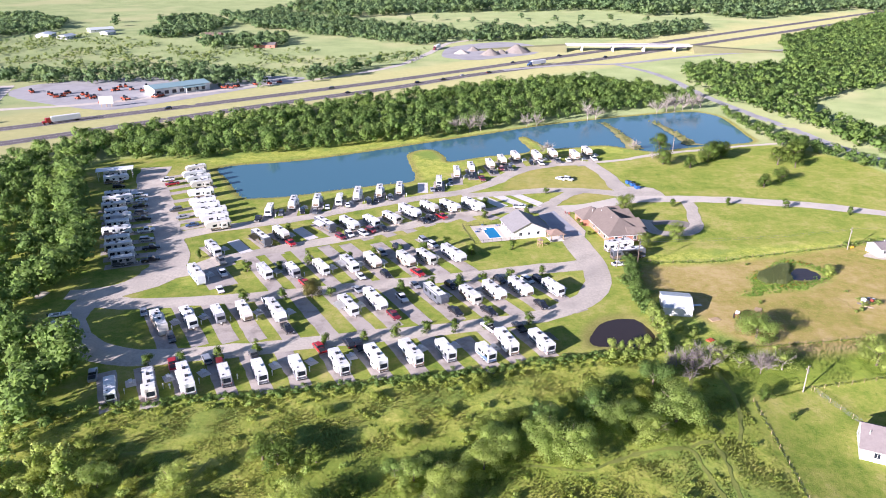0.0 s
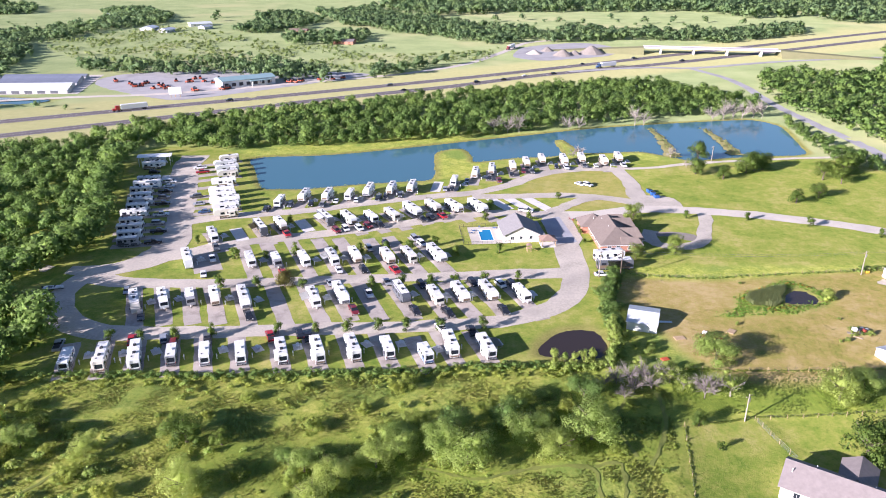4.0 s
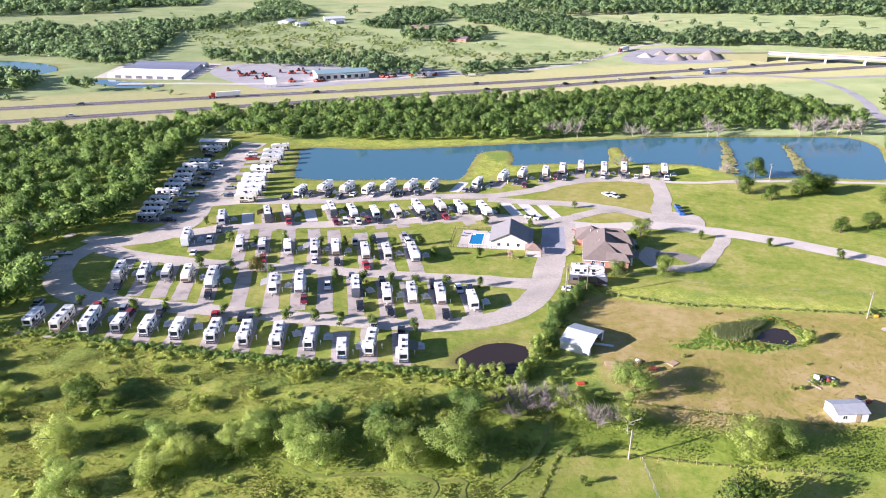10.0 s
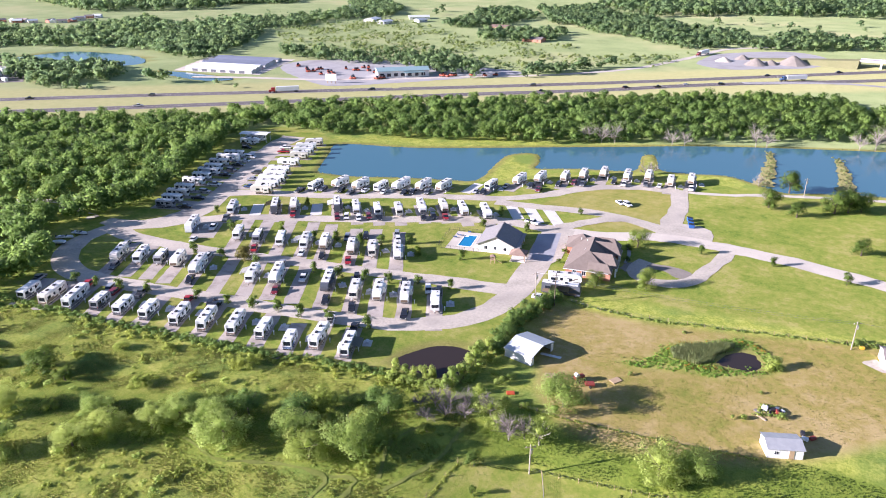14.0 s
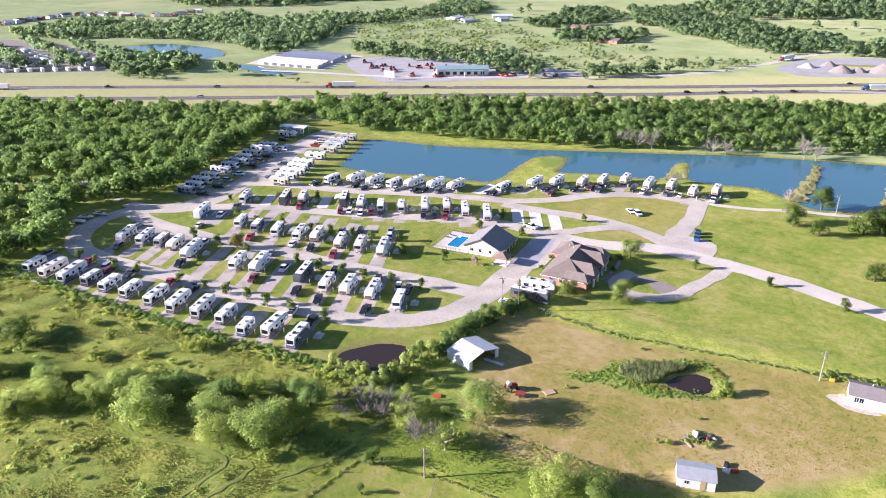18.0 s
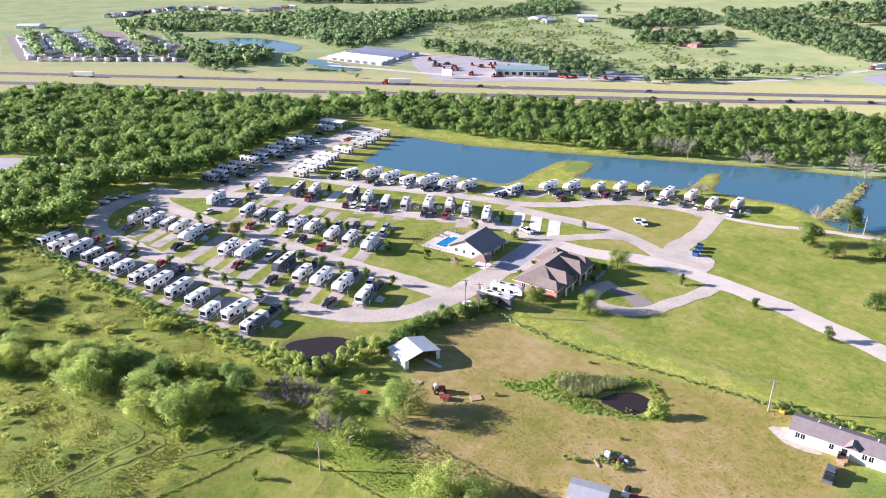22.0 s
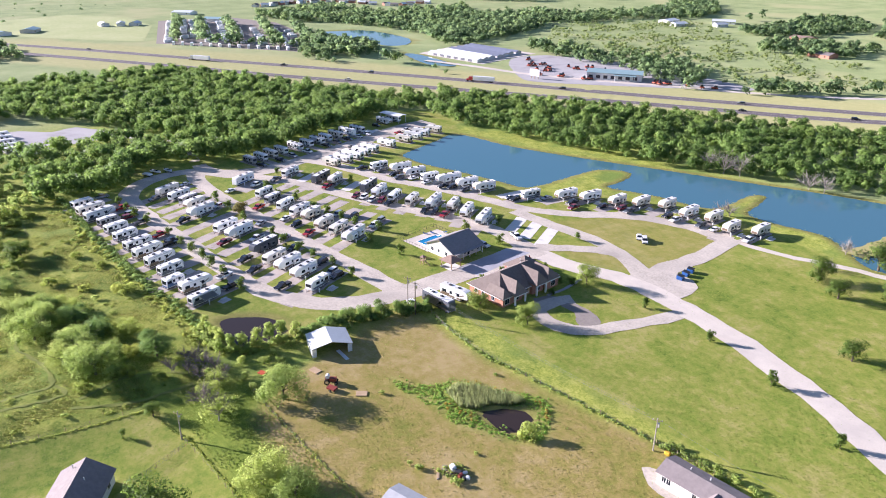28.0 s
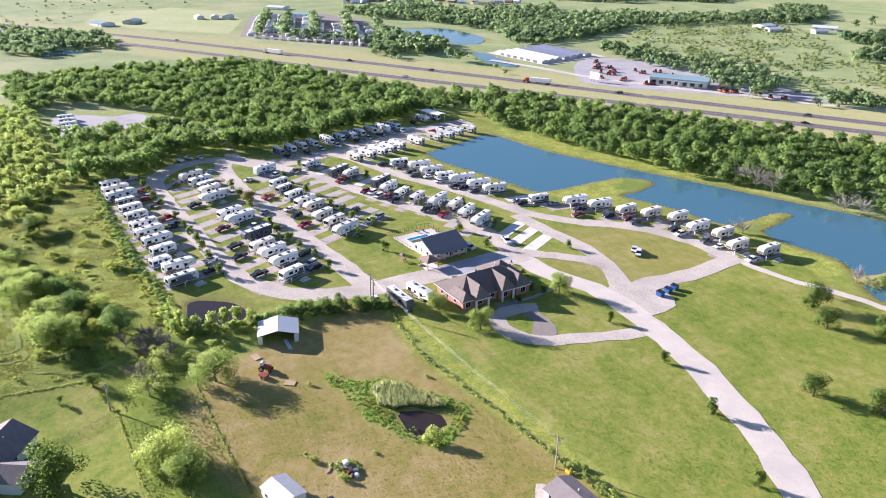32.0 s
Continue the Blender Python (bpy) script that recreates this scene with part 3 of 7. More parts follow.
def core_cloud(centres, shrink=0.68, most=4):
    """Closed inner bodies of a crown, so that no sky shows right through."""
    base = np.array([(1, 0, 0), (0, 1, 0), (-1, 0, 0), (0, -1, 0), (0, 0, 1), (0, 0, -1)], float)
    tris = np.array([(0, 1, 4), (1, 2, 4), (2, 3, 4), (3, 0, 4), (1, 0, 5), (2, 1, 5), (3, 2, 5), (0, 3, 5)])
    vs, fs, out = [], [], []
    for x, y, z, r, h in centres[:most]:
        out.append(base)
        fs.append(tris + len(base) * len(vs))
        vs.append(base * np.array([r, r, h]) * shrink + np.array([x, y, z]))
    return np.concatenate(vs), np.concatenate(fs), np.concatenate(out)


def tree_kind(seed, radius, height, lobes, clumps, size, low=0.35, airy=0.0, up=0.25):
    rng = np.random.default_rng(seed)
    v, q, centres, form = crown_cloud(rng, radius, height, lobes, clumps, size, low, airy, up)
    cv, ct, core_form = core_cloud(centres, 0.68 - 0.1 * airy, 5 if clumps > 300 else 3 if clumps > 100 else 1)
    return v, q, cv, ct, np.concatenate([form, core_form])


def stand(name, places, scales, kinds, material, label, seed, category="woods", kind="stuff", flat=1.0):
    """Many trees or bushes joined into one mesh."""
    rng = np.random.default_rng(seed)
    pick = rng.integers(0, len(kinds), len(places))
    turn = rng.uniform(0, 2 * math.pi, len(places))
    tint = rng.uniform(0, 1, len(places))
    vs, loops, forms, totals, tints = [], [], [], [], []
    offset = 0
    drop = lie(np.asarray(places, float))
    for (x, y), s, p, a, c, z in zip(places, scales, pick, turn, tint, drop):
        v, q, cv, ct, form = kinds[p]
        both = np.concatenate([v, cv])
        ca, sa = math.cos(a) * s, math.sin(a) * s
        vs.append(np.c_[both[:, 0] * ca - both[:, 1] * sa + x, both[:, 0] * sa + both[:, 1] * ca + y, both[:, 2] * s * flat + z])
        ca, sa = math.cos(a), math.sin(a)
        forms.append(np.c_[form[:, 0] * ca - form[:, 1] * sa, form[:, 0] * sa + form[:, 1] * ca, form[:, 2]])
        loops += [q.ravel() + offset, ct.ravel() + offset + len(v)]
        totals += [np.full(len(q), 3), np.full(len(ct), 3)]
        tints.append(np.full(len(both), c))
        offset += len(both)
    loops, totals, verts = np.concatenate(loops), np.concatenate(totals), np.concatenate(vs)
    me = bpy.data.meshes.new(name)
    me.vertices.add(len(verts))
    me.vertices.foreach_set("co", verts.ravel())
    me.loops.add(len(loops))
    me.loops.foreach_set("vertex_index", loops.astype(np.int32))
    me.polygons.add(len(totals))
    me.polygons.foreach_set("loop_start", np.r_[0, np.cumsum(totals)[:-1]].astype(np.int32))
    me.polygons.foreach_set("loop_total", totals.astype(np.int32))
    me.attributes.new("tint", "FLOAT", "POINT").data.foreach_set("value", np.concatenate(tints).astype(np.float32))
    me.attributes.new("form", "FLOAT_VECTOR", "POINT").data.foreach_set("vector", np.concatenate(forms).astype(np.float32).ravel())
    me.materials.append(material)
    me.update(calc_edges=True)
    return tagged(new(name, me), label, category, kind=kind)


def scatter(poly, gap, seed, holes=()):
    """Uneven places about gap metres apart inside an outline."""
    rng = np.random.default_rng(seed)
    poly = np.array(poly, float)
    lo, hi = poly.min(0), poly.max(0)
    xs, ys = np.meshgrid(np.arange(lo[0], hi[0], gap), np.arange(lo[1], hi[1], gap * 0.87))
    pts = np.c_[xs.ravel(), ys.ravel()] + rng.uniform(-0.42, 0.42, (xs.size, 2)) * gap
    keep = inside(pts, poly)
    for h in holes:
        keep &= ~inside(pts, np.array(h, float))
    return pts[keep], rng


KINDS = [tree_kind(i, 3.9, 8.2, 6, 290, 0.50, 0.25, 0.2, 0.55) for i in range(8)]
FAR_KINDS = [tree_kind(20 + i, 4.8, 7.5, 3, 62, 1.1, 0.2, 0.0, 0.5) for i in range(6)]
BUSH_KINDS = [tree_kind(40 + i, 1.5, 2.0, 3, 150, 0.21, 0.1, 0.3) for i in range(6)]
BRUSH_KINDS = [tree_kind(80 + i, 1.9, 1.3, 4, 170, 0.155, 0.05, 0.6) for i in range(6)]
FAR_BUSH_KINDS = [tree_kind(50 + i, 1.6, 2.0, 2, 64, 0.30, 0.1) for i in range(5)]
WEED_KINDS = [tree_kind(60 + i, 1.3, 0.7, 2, 26, 0.24, 0.1) for i in range(5)]

WEST_WOODS = [(-84, 126), (-86.5, 139), (-91, 153), (-97, 160), (-112, 163.6), (-118.5, 172), (-118.5, 186), (-115, 198), (-116, 212), (-123, 230), (-134, 248), (-148, 274), (-161, 306), (-166, 338), (-124, 337), (-66, 356), (-18, 373), (20, 396), (62, 420), (104, 444),
              (155, 463), (170, 470), (166, 500), (120, 560), (90, 560), (32, 530), (-30, 490), (-96, 446), (-150, 408), (-186, 372), (-222, 322), (-290, 280), (-372, 236),
              (-360, 168), (-350, 111), (-345, 66), (-245, 82), (-228, 106), (-162, 112), (-135, 117), (-112, 119), (-98, 124)]
LOT_HOLE = [(-250, 102), (-250, 124), (-232, 142), (-222, 152), (-192, 174), (-166, 194), (-160, 188), (-178, 162), (-174, 146), (-162, 128), (-164, 108)]
pts, rng = scatter(WEST_WOODS, 5.8, 1, [LOT_HOLE])
stand("woods", pts, 0.55 + 0.65 * rng.uniform(0, 1, len(pts)) ** 1.8, KINDS, LEAF, "dense green broadleaf woods round the park", 2)

edge = smooth_line([(-88, 130), (-91, 145), (-98, 156), (-112.5, 162.6), (-120.5, 174), (-120, 184), (-118.5, 194), (-117, 208), (-125, 231), (-137, 250), (-151, 276), (-164, 306)], 3.8)
rng = np.random.default_rng(8)
stand("woods_edge", edge + rng.normal(0, 1.4, edge.shape), rng.uniform(1.1, 1.5, len(edge)), KINDS, LEAF, "tall green trees at the edge of the gravel lane", 9)

EAST_WOODS = [(185, 560), (184, 500), (190, 475), (198, 447), (204, 420), (208, 391), (213, 360), (219, 327), (226, 300), (240, 306), (238, 360), (240, 399), (234, 416), (233, 449), (240, 472),
              (260, 489), (299, 516), (420, 600), (700, 800), (760, 1100), (660, 1130), (434, 876), (354, 790), (304, 645), (254, 604), (237, 632), (204, 618)]
pts, rng = scatter(EAST_WOODS, 8.2, 3)
stand("woods", pts, rng.uniform(0.65, 1.15, len(pts)), FAR_KINDS, LEAF, "dense woods beyond the country road", 4)
ROAD_HEDGE = [(168, 446), (173, 448), (178, 424), (182, 392), (188, 368), (198, 350), (206, 325), (214, 298), (208, 296), (199, 316), (191, 338), (181, 350), (173, 361), (171, 400)]
pts, rng = scatter(ROAD_HEDGE, 4.6, 7)
stand("road_hedge", pts, rng.uniform(0.35, 0.75, len(pts)), KINDS, LEAF, "dense hedge of small trees along the country road", 8, "hedge")

EDGE_THICKET = [(-246, 58), (-248, 82), (-226, 98), (-166, 108), (-135, 114), (-112, 116), (-97, 122), (-86, 124), (-66, 108), (-90, 70), (-160, 40)]
pts, rng = scatter(EDGE_THICKET, 5.2, 5)
stand("thicket", pts, rng.uniform(0.35, 0.75, len(pts)), KINDS, LEAF_PALE, "pale green thicket at the edge of the woods", 6)

FAR_WOODS = [
    [(-648, 705), (-611, 715), (-624, 774), (-552, 761), (-510, 713), (-435, 613), (-436, 573), (-405, 499), (-428, 499), (-470, 520)],
    [(-363, 572), (-330, 590), (-280, 584), (-250, 588), (-212, 610), (-168, 586), (-136, 555), (-134, 528), (-184, 542), (-231, 551), (-284, 543), (-333, 542)],
    [(-624, 774), (-566, 810), (-561, 903), (-589, 985), (-541, 1048), (-471, 926), (-495, 843), (-496, 728), (-561, 711)],
    [(-349, 847), (-344, 920), (-395, 1036), (-357, 1097), (-270, 979), (-269, 868), (-309, 825)],
    [(-264, 784), (-242, 826), (-180, 848), (-158, 770), (-192, 740), (-233, 735)],
    [(-291, 1064), (-265, 1236), (-172, 940), (-225, 914)],
    [(-1037, 1099), (-825, 1155), (-739, 1029), (-811, 977), (-855, 915)],
    [(-250, 1180), (-180, 1324), (468, 1494), (380, 1151), (307, 1092), (247, 1205), (111, 1170), (-52, 1146), (-130, 1060)],
    [(-331, 1111), (-260, 1130), (-145, 1056), (-93, 982), (-55, 925), (7, 909), (18, 842), (-11, 771), (-36, 770), (-98, 828), (-160, 872), (-268, 998)],
    [(12, 851), (59, 923), (134, 912), (223, 908), (341, 997), (317, 906), (214, 816), (129, 831), (22, 792)],
    [(-752, 409), (-844, 549), (-697, 571), (-748, 730), (-629, 669), (-504, 681), (-442, 608), (-387, 521), (-403, 493), (-484, 513), (-579, 499), (-638, 465), (-672, 425)],
    [(-497, 384), (-501, 405), (-423, 430), (-379, 408), (-365, 355), (-406, 349), (-450, 362)],
    [(-111, 561), (-100, 587), (-80, 613), (-62, 635), (-54, 630), (-84, 572), (-101, 546)],
    [(-488, 45), (-450, 78), (-495, 119), (-479, 135), (-562, 125), (-610, 75), (-630, 20)],
    [(-1200, 850), (-900, 750), (-780, 880), (-900, 1200), (-1300, 1100)],
    [(660, 1220), (900, 1500), (1300, 1500), (1300, 900), (800, 850)],
    [(468, 1494), (380, 1151), (420, 1040), (750, 1282), (827, 1500)],
    [(-564, 955), (-475, 921), (-495, 992), (-607, 1119), (-660, 1073)],
]
WIDE_APART = (7, 14, 15, 16)
for i, outline in enumerate(FAR_WOODS):
    pts, rng = scatter(outline, 15.5 if i in WIDE_APART else 7.0 if i == 11 else 9.0, 50 + i)
    pts = pts[wave(pts, 26.0, 4.0 + i) > -0.4]
    size = 0.75 + 0.7 * rng.uniform(0, 1, len(pts)) ** 1.6
    stand("far_woods", pts, size * (1.7 if i in WIDE_APART else 1.0), FAR_KINDS, LEAF_HAZED, "dark distant woods and hedges", 70 + i)
# Single trees along far lanes and fields.
LONE_FAR = np.array(((-337, 398, 1.2), (-327, 402, 1.15), (-43, 658, 0.7), (-31, 680, 0.6), (-370, 352, 0.6), (-385, 345, 0.6), (-352, 358, 0.5), (-45, 1010, 1.0), (40, 1000, 0.9), (70, 985, 0.8), (150, 1010, 1.0),
                     (190, 1030, 0.9), (230, 1040, 0.9), (-10, 1040, 0.9), (270, 1000, 1.0), (110, 1060, 0.9), (-420, 960, 1.0), (-440, 1010, 1.1), (-640, 640, 1.0), (-560, 330, 1.0), (-300, 905, 1.0)))
stand("far_trees", LONE_FAR[:, :2], LONE_FAR[:, 2] * 1.3, FAR_KINDS, LEAF_HAZED, "lone dark trees on far fields", 150, "trees")

# Scrub that dots the far pastures.
SCRUB = [(-505, 713), (-452, 892), (-335, 818), (-240, 735), (-130, 738), (-97, 690), (-55, 704), (-8, 748), (-22, 650), (-78, 640), (-118, 576), (-160, 600), (-221, 631), (-370, 592)]
pts, rng = scatter(SCRUB, 5.6, 90)
pts = pts[(wave(pts, 34.0, 2.0) + 0.5 * wave(pts, 11.0, 7.0) + rng.normal(0, 0.2, len(pts))) > -0.02]
stand("scrub", pts, 0.5 + 1.5 * rng.uniform(0, 1, len(pts)) ** 2, FAR_BUSH_KINDS, SCRUB_LEAF, "pale green scrub dotting a far pasture", 91, "scrub")
for outline, gap, share in (([(-375, 395), (-250, 412), (-280, 425), (-375, 420)], 12.0, 0.4), ([(-1000, 300), (-760, 100), (-500, -80), (-640, -180), (-1100, 100)], 22.0, 0.3),
                            ([(-60, 850), (120, 870), (250, 940), (100, 1080), (-60, 1000)], 22.0, 0.3), ([(-700, 700), (-420, 650), (-420, 860), (-680, 900)], 20.0, 0.4),
                            ([(-345, 590), (-200, 600), (-140, 556), (-120, 590), (-230, 660), (-350, 640)], 9.0, 0.4)):
    pts, rng = scatter(outline, gap, 95)
    pts = pts[rng.uniform(0, 1, len(pts)) < share]
    stand("scrub", pts, rng.uniform(0.8, 2.4, len(pts)), FAR_BUSH_KINDS, LEAF_HAZED, "scattered bushes on far fields", 96, "scrub")

# ---- paints and fittings ----
def gloss(name, colour, rough=0.35, metal=0.0, dirt=0.1, coat=0.0):
    return surface(name, colour, tuple(c * (1 - dirt) for c in colour), 0.8, rough, metal, 9.0, 0.04, 0.05, 0.5, coat)


WHITE_SHELL = gloss("white_shell", (0.84, 0.84, 0.83), 0.4, dirt=0.06)
CREAM_SHELL = gloss("cream_shell", (0.76, 0.71, 0.63), 0.45)
GREY_SHELL = gloss("grey_shell", (0.30, 0.31, 0.33), 0.4)
DARK_SHELL = gloss("dark_shell", (0.10, 0.11, 0.13), 0.35)
ROOF_SHELL = surface("roof_membrane", (0.82, 0.82, 0.80), (0.68, 0.67, 0.64), 0.6, 0.7, fine=6.0, bump=0.05)
BLACK_PLASTIC = gloss("black_plastic", (0.03, 0.03, 0.035), 0.5)
TYRE = gloss("tyre_rubber", (0.025, 0.025, 0.025), 0.9)
RIM = gloss("rim_metal", (0.55, 0.55, 0.56), 0.3, 0.9)
DARK_GLASS = gloss("dark_glass", (0.02, 0.025, 0.035), 0.06, 0.0, 0.05)
STRIPE_GREY = gloss("stripe_grey", (0.12, 0.125, 0.145))
STRIPE_TAN = gloss("stripe_tan", (0.20, 0.145, 0.10))
STRIPE_BLUE = gloss("stripe_blue", (0.08, 0.15, 0.30))
STRIPE_BLACK = gloss("stripe_black", (0.04, 0.04, 0.05))
AWNING_CLOTH = surface("awning_cloth", (0.62, 0.62, 0.60), (0.5, 0.5, 0.5), 2.0, 0.9)
LAMP_RED = gloss("red_lens", (0.45, 0.02, 0.02), 0.25)
LAMP_CLEAR = gloss("clear_lens", (0.75, 0.75, 0.72), 0.15)
PAINTS = {
    "white": gloss("white_paint", (0.78, 0.78, 0.77), 0.3, 0, 0.06, 0.5),
    "black": gloss("black_paint", (0.02, 0.02, 0.024), 0.25, 0, 0.1, 0.6),
    "red": gloss("red_paint", (0.42, 0.02, 0.025), 0.3, 0, 0.1, 0.5),
    "dark red": gloss("dark_red_paint", (0.20, 0.02, 0.03), 0.3, 0, 0.1, 0.5),
    "grey": gloss("grey_paint", (0.16, 0.17, 0.18), 0.3, 0.3, 0.1, 0.5),
    "silver": gloss("silver_paint", (0.48, 0.49, 0.51), 0.3, 0.4, 0.1, 0.5),
    "blue": gloss("blue_paint", (0.05, 0.11, 0.24), 0.3, 0.1, 0.1, 0.5),
}


def plate(size, at, bm=None, bevel=0.0):
    """A box with its centre at the given place."""
    return box(size, (at[0], at[1], at[2] - size[2] / 2), bevel, bm)


def wheel(parent, x, y, r, w=0.24):
    tyre = part("wheel", rod((x, y - w / 2, r), (x, y + w / 2, r), r, sides=14), TYRE, parent)
    side = 1 if y > 0 else -1
    part("rim", rod((x, y + side * (w / 2 - 0.02), r), (x, y + side * (w / 2 + 0.02), r), r * 0.55, sides=10), RIM, tyre)
    return tyre


def caravan(style, length, shell, stripe, name, label, awning=False, slide=1):
    """A towed caravan or a motor home with its nose along +x, standing on the origin."""
    top = thing(name, label=label, category="caravan" if style != "motor" else "motor home")
    w, h = 2.5, {"fifth": 3.75, "trailer": 3.25, "motor": 3.6}[style]
    b, f = -length / 2, length / 2
    if style == "fifth":
        line = [(b, 0.55), (f - 2.6, 0.55), (f - 2.45, 1.45), (f - 0.3, 1.45), (f - 0.03, 1.75), (f, 2.5), (f - 0.22, h - 0.5), (f - 0.75, h - 0.12), (f - 1.5, h), (b + 0.1, h), (b, h - 0.14)]
    elif style == "trailer":
        line = [(b, 0.5), (f - 0.4, 0.5), (f - 0.05, 0.9), (f, 1.7), (f - 0.12, h - 0.4), (f - 0.42, h - 0.07), (f - 0.8, h), (b + 0.1, h), (b, h - 0.14)]
    else:
        line = [(b, 0.45), (f - 0.15, 0.45), (f, 0.8), (f - 0.03, 1.7), (f - 0.2, h - 0.3), (f - 0.45, h), (b + 0.1, h), (b, h - 0.14)]
    bm = side_cut(line, w)
    bmesh.ops.bevel(bm, geom=[e for e in bm.edges if abs(e.verts[0].co.y - e.verts[1].co.y) < 0.01], offset=0.05, segments=2, affect="EDGES")
    part("body", bm, shell, top)
    roof_from, roof_to = b + 0.16, (f - 1.55 if style == "fifth" else f - 0.85)
    part("roof", plate((roof_to - roof_from, w - 0.16, 0.06), ((roof_from + roof_to) / 2, 0, h + 0.01)), ROOF_SHELL, top)
    if style != "motor":
        part("front_panel", plate((0.16, w - 0.5, 0.8 if style == "fifth" else 0.95), (f - 0.06, 0, 2.15)), DARK_GLASS if style == "trailer" else stripe, top, "dark panel on the nose")
    # A black block added under the floor as the shadow beneath the vehicle.
    part("underbody", plate((length * 0.72, w - 0.5, 0.4), (b + length * 0.4, 0, 0.36)), BLACK_PLASTIC, top)
    for x in ((b + length * 0.3, b + length * 0.62) if length > 9 else (b + length * 0.45,)):
        part("air_conditioner", box((0.95, 0.75, 0.32), (x, 0, h), 0.07), BLACK_PLASTIC if length > 8.5 else WHITE_SHELL, top, "rooftop air conditioner")
    for x, y in ((b + length * 0.15, 0.5), (b + length * 0.5, -0.55), (b + length * 0.74, 0.45)):
        part("roof_vent", box((0.42, 0.42, 0.14), (x, y, h), 0.04), BLACK_PLASTIC if x < 0 else WHITE_SHELL, top)
    for s in (-1, 1):
        y = s * (w / 2 + 0.006)
        for i in range(3):
            x = b + length * (0.16 + 0.24 * i)
            part("window", plate((1.5 if i != 1 else 0.85, 0.05, 0.85), (x, y, 2.2)), DARK_GLASS, top)
        part("stripe", plate((length * (0.74 if style == "fifth" else 0.88), 0.03, 0.55), (b + length * (0.38 if style == "fifth" else 0.46), y * 0.997, 0.98)), stripe, top)
        bm = plate((length * 0.34, 0.034, 0.3), (0, 0, 0))
        bmesh.ops.transform(bm, matrix=pose(b + length * 0.72, y * 0.998, 1.95, 0, -24, 0), verts=bm.verts)
        part("swoosh", bm, stripe, top) if s < 0 else bm.free()
    for s in (-1, 1):
        part("graphic", plate((length * 0.3, 0.032, 0.5), (b + length * 0.2, s * (w / 2 + 0.004), 1.5)), stripe, top)
    part("door", plate((0.68, 0.06, 1.75), (b + length * 0.58, -(w / 2 + 0.01), 1.55)), shell, top)
    part("rear_window", plate((0.06, 1.85, 1.15), (b - 0.005, 0, 2.15)), DARK_GLASS, top)
    part("rear_skirt", plate((0.05, 2.2, 0.5), (b - 0.006, 0, 0.95)), stripe, top)
    part("bumper", plate((0.14, w - 0.3, 0.14), (b - 0.08, 0, 0.55)), BLACK_PLASTIC, top)
    for s in (-1, 1):
        part("tail_light", plate((0.05, 0.14, 0.4), (b - 0.005, s * (w / 2 - 0.18), 1.25)), LAMP_RED, top)
    bm = rod((b - 0.08, 0.75, 0.9), (b - 0.08, 0.75, h + 0.1), 0.025, sides=6)
    rod((b - 0.08, 1.1, 0.9), (b - 0.08, 1.1, h + 0.1), 0.025, sides=6, bm=bm)
    for i in range(8):
        rod((b - 0.08, 0.75, 1.0 + 0.32 * i), (b - 0.08, 1.1, 1.0 + 0.32 * i), 0.018, sides=5, bm=bm)
    part("ladder", bm, RIM, top)
    for i in range(slide):
        x = b + length * (0.26 + 0.36 * i)
        out = part("slide_out", box((length * 0.26, 0.75, 1.85), (x, w / 2 + 0.3, 0.95), 0.05), shell, top, "slide-out room with a window")
        part("slide_window", plate((1.1, 0.05, 0.6), (x, w / 2 + 0.69, 2.05)), DARK_GLASS, out)
    ay = -(w / 2 + 0.08)
    if awning:
        cloth = bmesh.new()
        a0, a1 = b + length * 0.25, b + length * 0.72
        vs = [cloth.verts.new(p) for p in ((a0, ay, h - 0.35), (a1, ay, h - 0.35), (a1, ay - 2.4, h - 0.95), (a0, ay - 2.4, h - 0.95))]
        cloth.faces.new(vs)
        bmesh.ops.solidify(cloth, geom=cloth.faces[:], thickness=0.03)
        part("awning", cloth, AWNING_CLOTH, top, "spread fabric awning")
        for x in (a0 + 0.1, a1 - 0.1):
            part("awning_arm", rod((x, ay, 1.2), (x, ay - 2.35, h - 0.98), 0.03, sides=6), RIM, top)
    else:
        part("awning_roll", rod((b + length * 0.2, ay, h - 0.4), (b + length * 0.75, ay, h - 0.4), 0.09, sides=8), AWNING_CLOTH, top, "rolled awning")
    if style == "motor":
        part("windscreen", plate((0.05, w - 0.35, 1.25), (f - 0.2, 0, 2.25)), DARK_GLASS, top)
        for s in (-1, 1):
            part("mirror", box((0.15, 0.25, 0.45), (f - 0.15, s * (w / 2 + 0.25), 1.9), 0.03), BLACK_PLASTIC, top)
            part("headlight", plate((0.06, 0.35, 0.22), (f - 0.02, s * 0.95, 0.95)), LAMP_CLEAR, top)
        spots = (b + 2.4, f - 1.4)
    else:
        spots = (b + length * 0.34, b + length * 0.34 + 0.95)
        if style == "trailer":
            bm = rod((f - 0.6, -0.7, 0.5), (f + 0.9, 0, 0.5), 0.06, sides=6)
            rod((f - 0.6, 0.7, 0.5), (f + 0.9, 0, 0.5), 0.06, sides=6, bm=bm)
            rod((f + 0.75, 0, 0.05), (f + 0.75, 0, 0.9), 0.05, sides=6, bm=bm)
            part("tongue", bm, BLACK_PLASTIC, top)
            part("gas_bottle", rod((f + 0.25, -0.2, 0.55), (f + 0.25, -0.2, 1.05), 0.17, sides=10), WHITE_SHELL, top)
        else:
            part("landing_leg", rod((f - 2.2, 0.9, 0.0), (f - 2.2, 0.9, 0.9), 0.06, sides=6), BLACK_PLASTIC, top)
    for x in spots:
        for s in (-1, 1):
            wheel(top, x, s * (w / 2 - 0.14), 0.37)
    return top


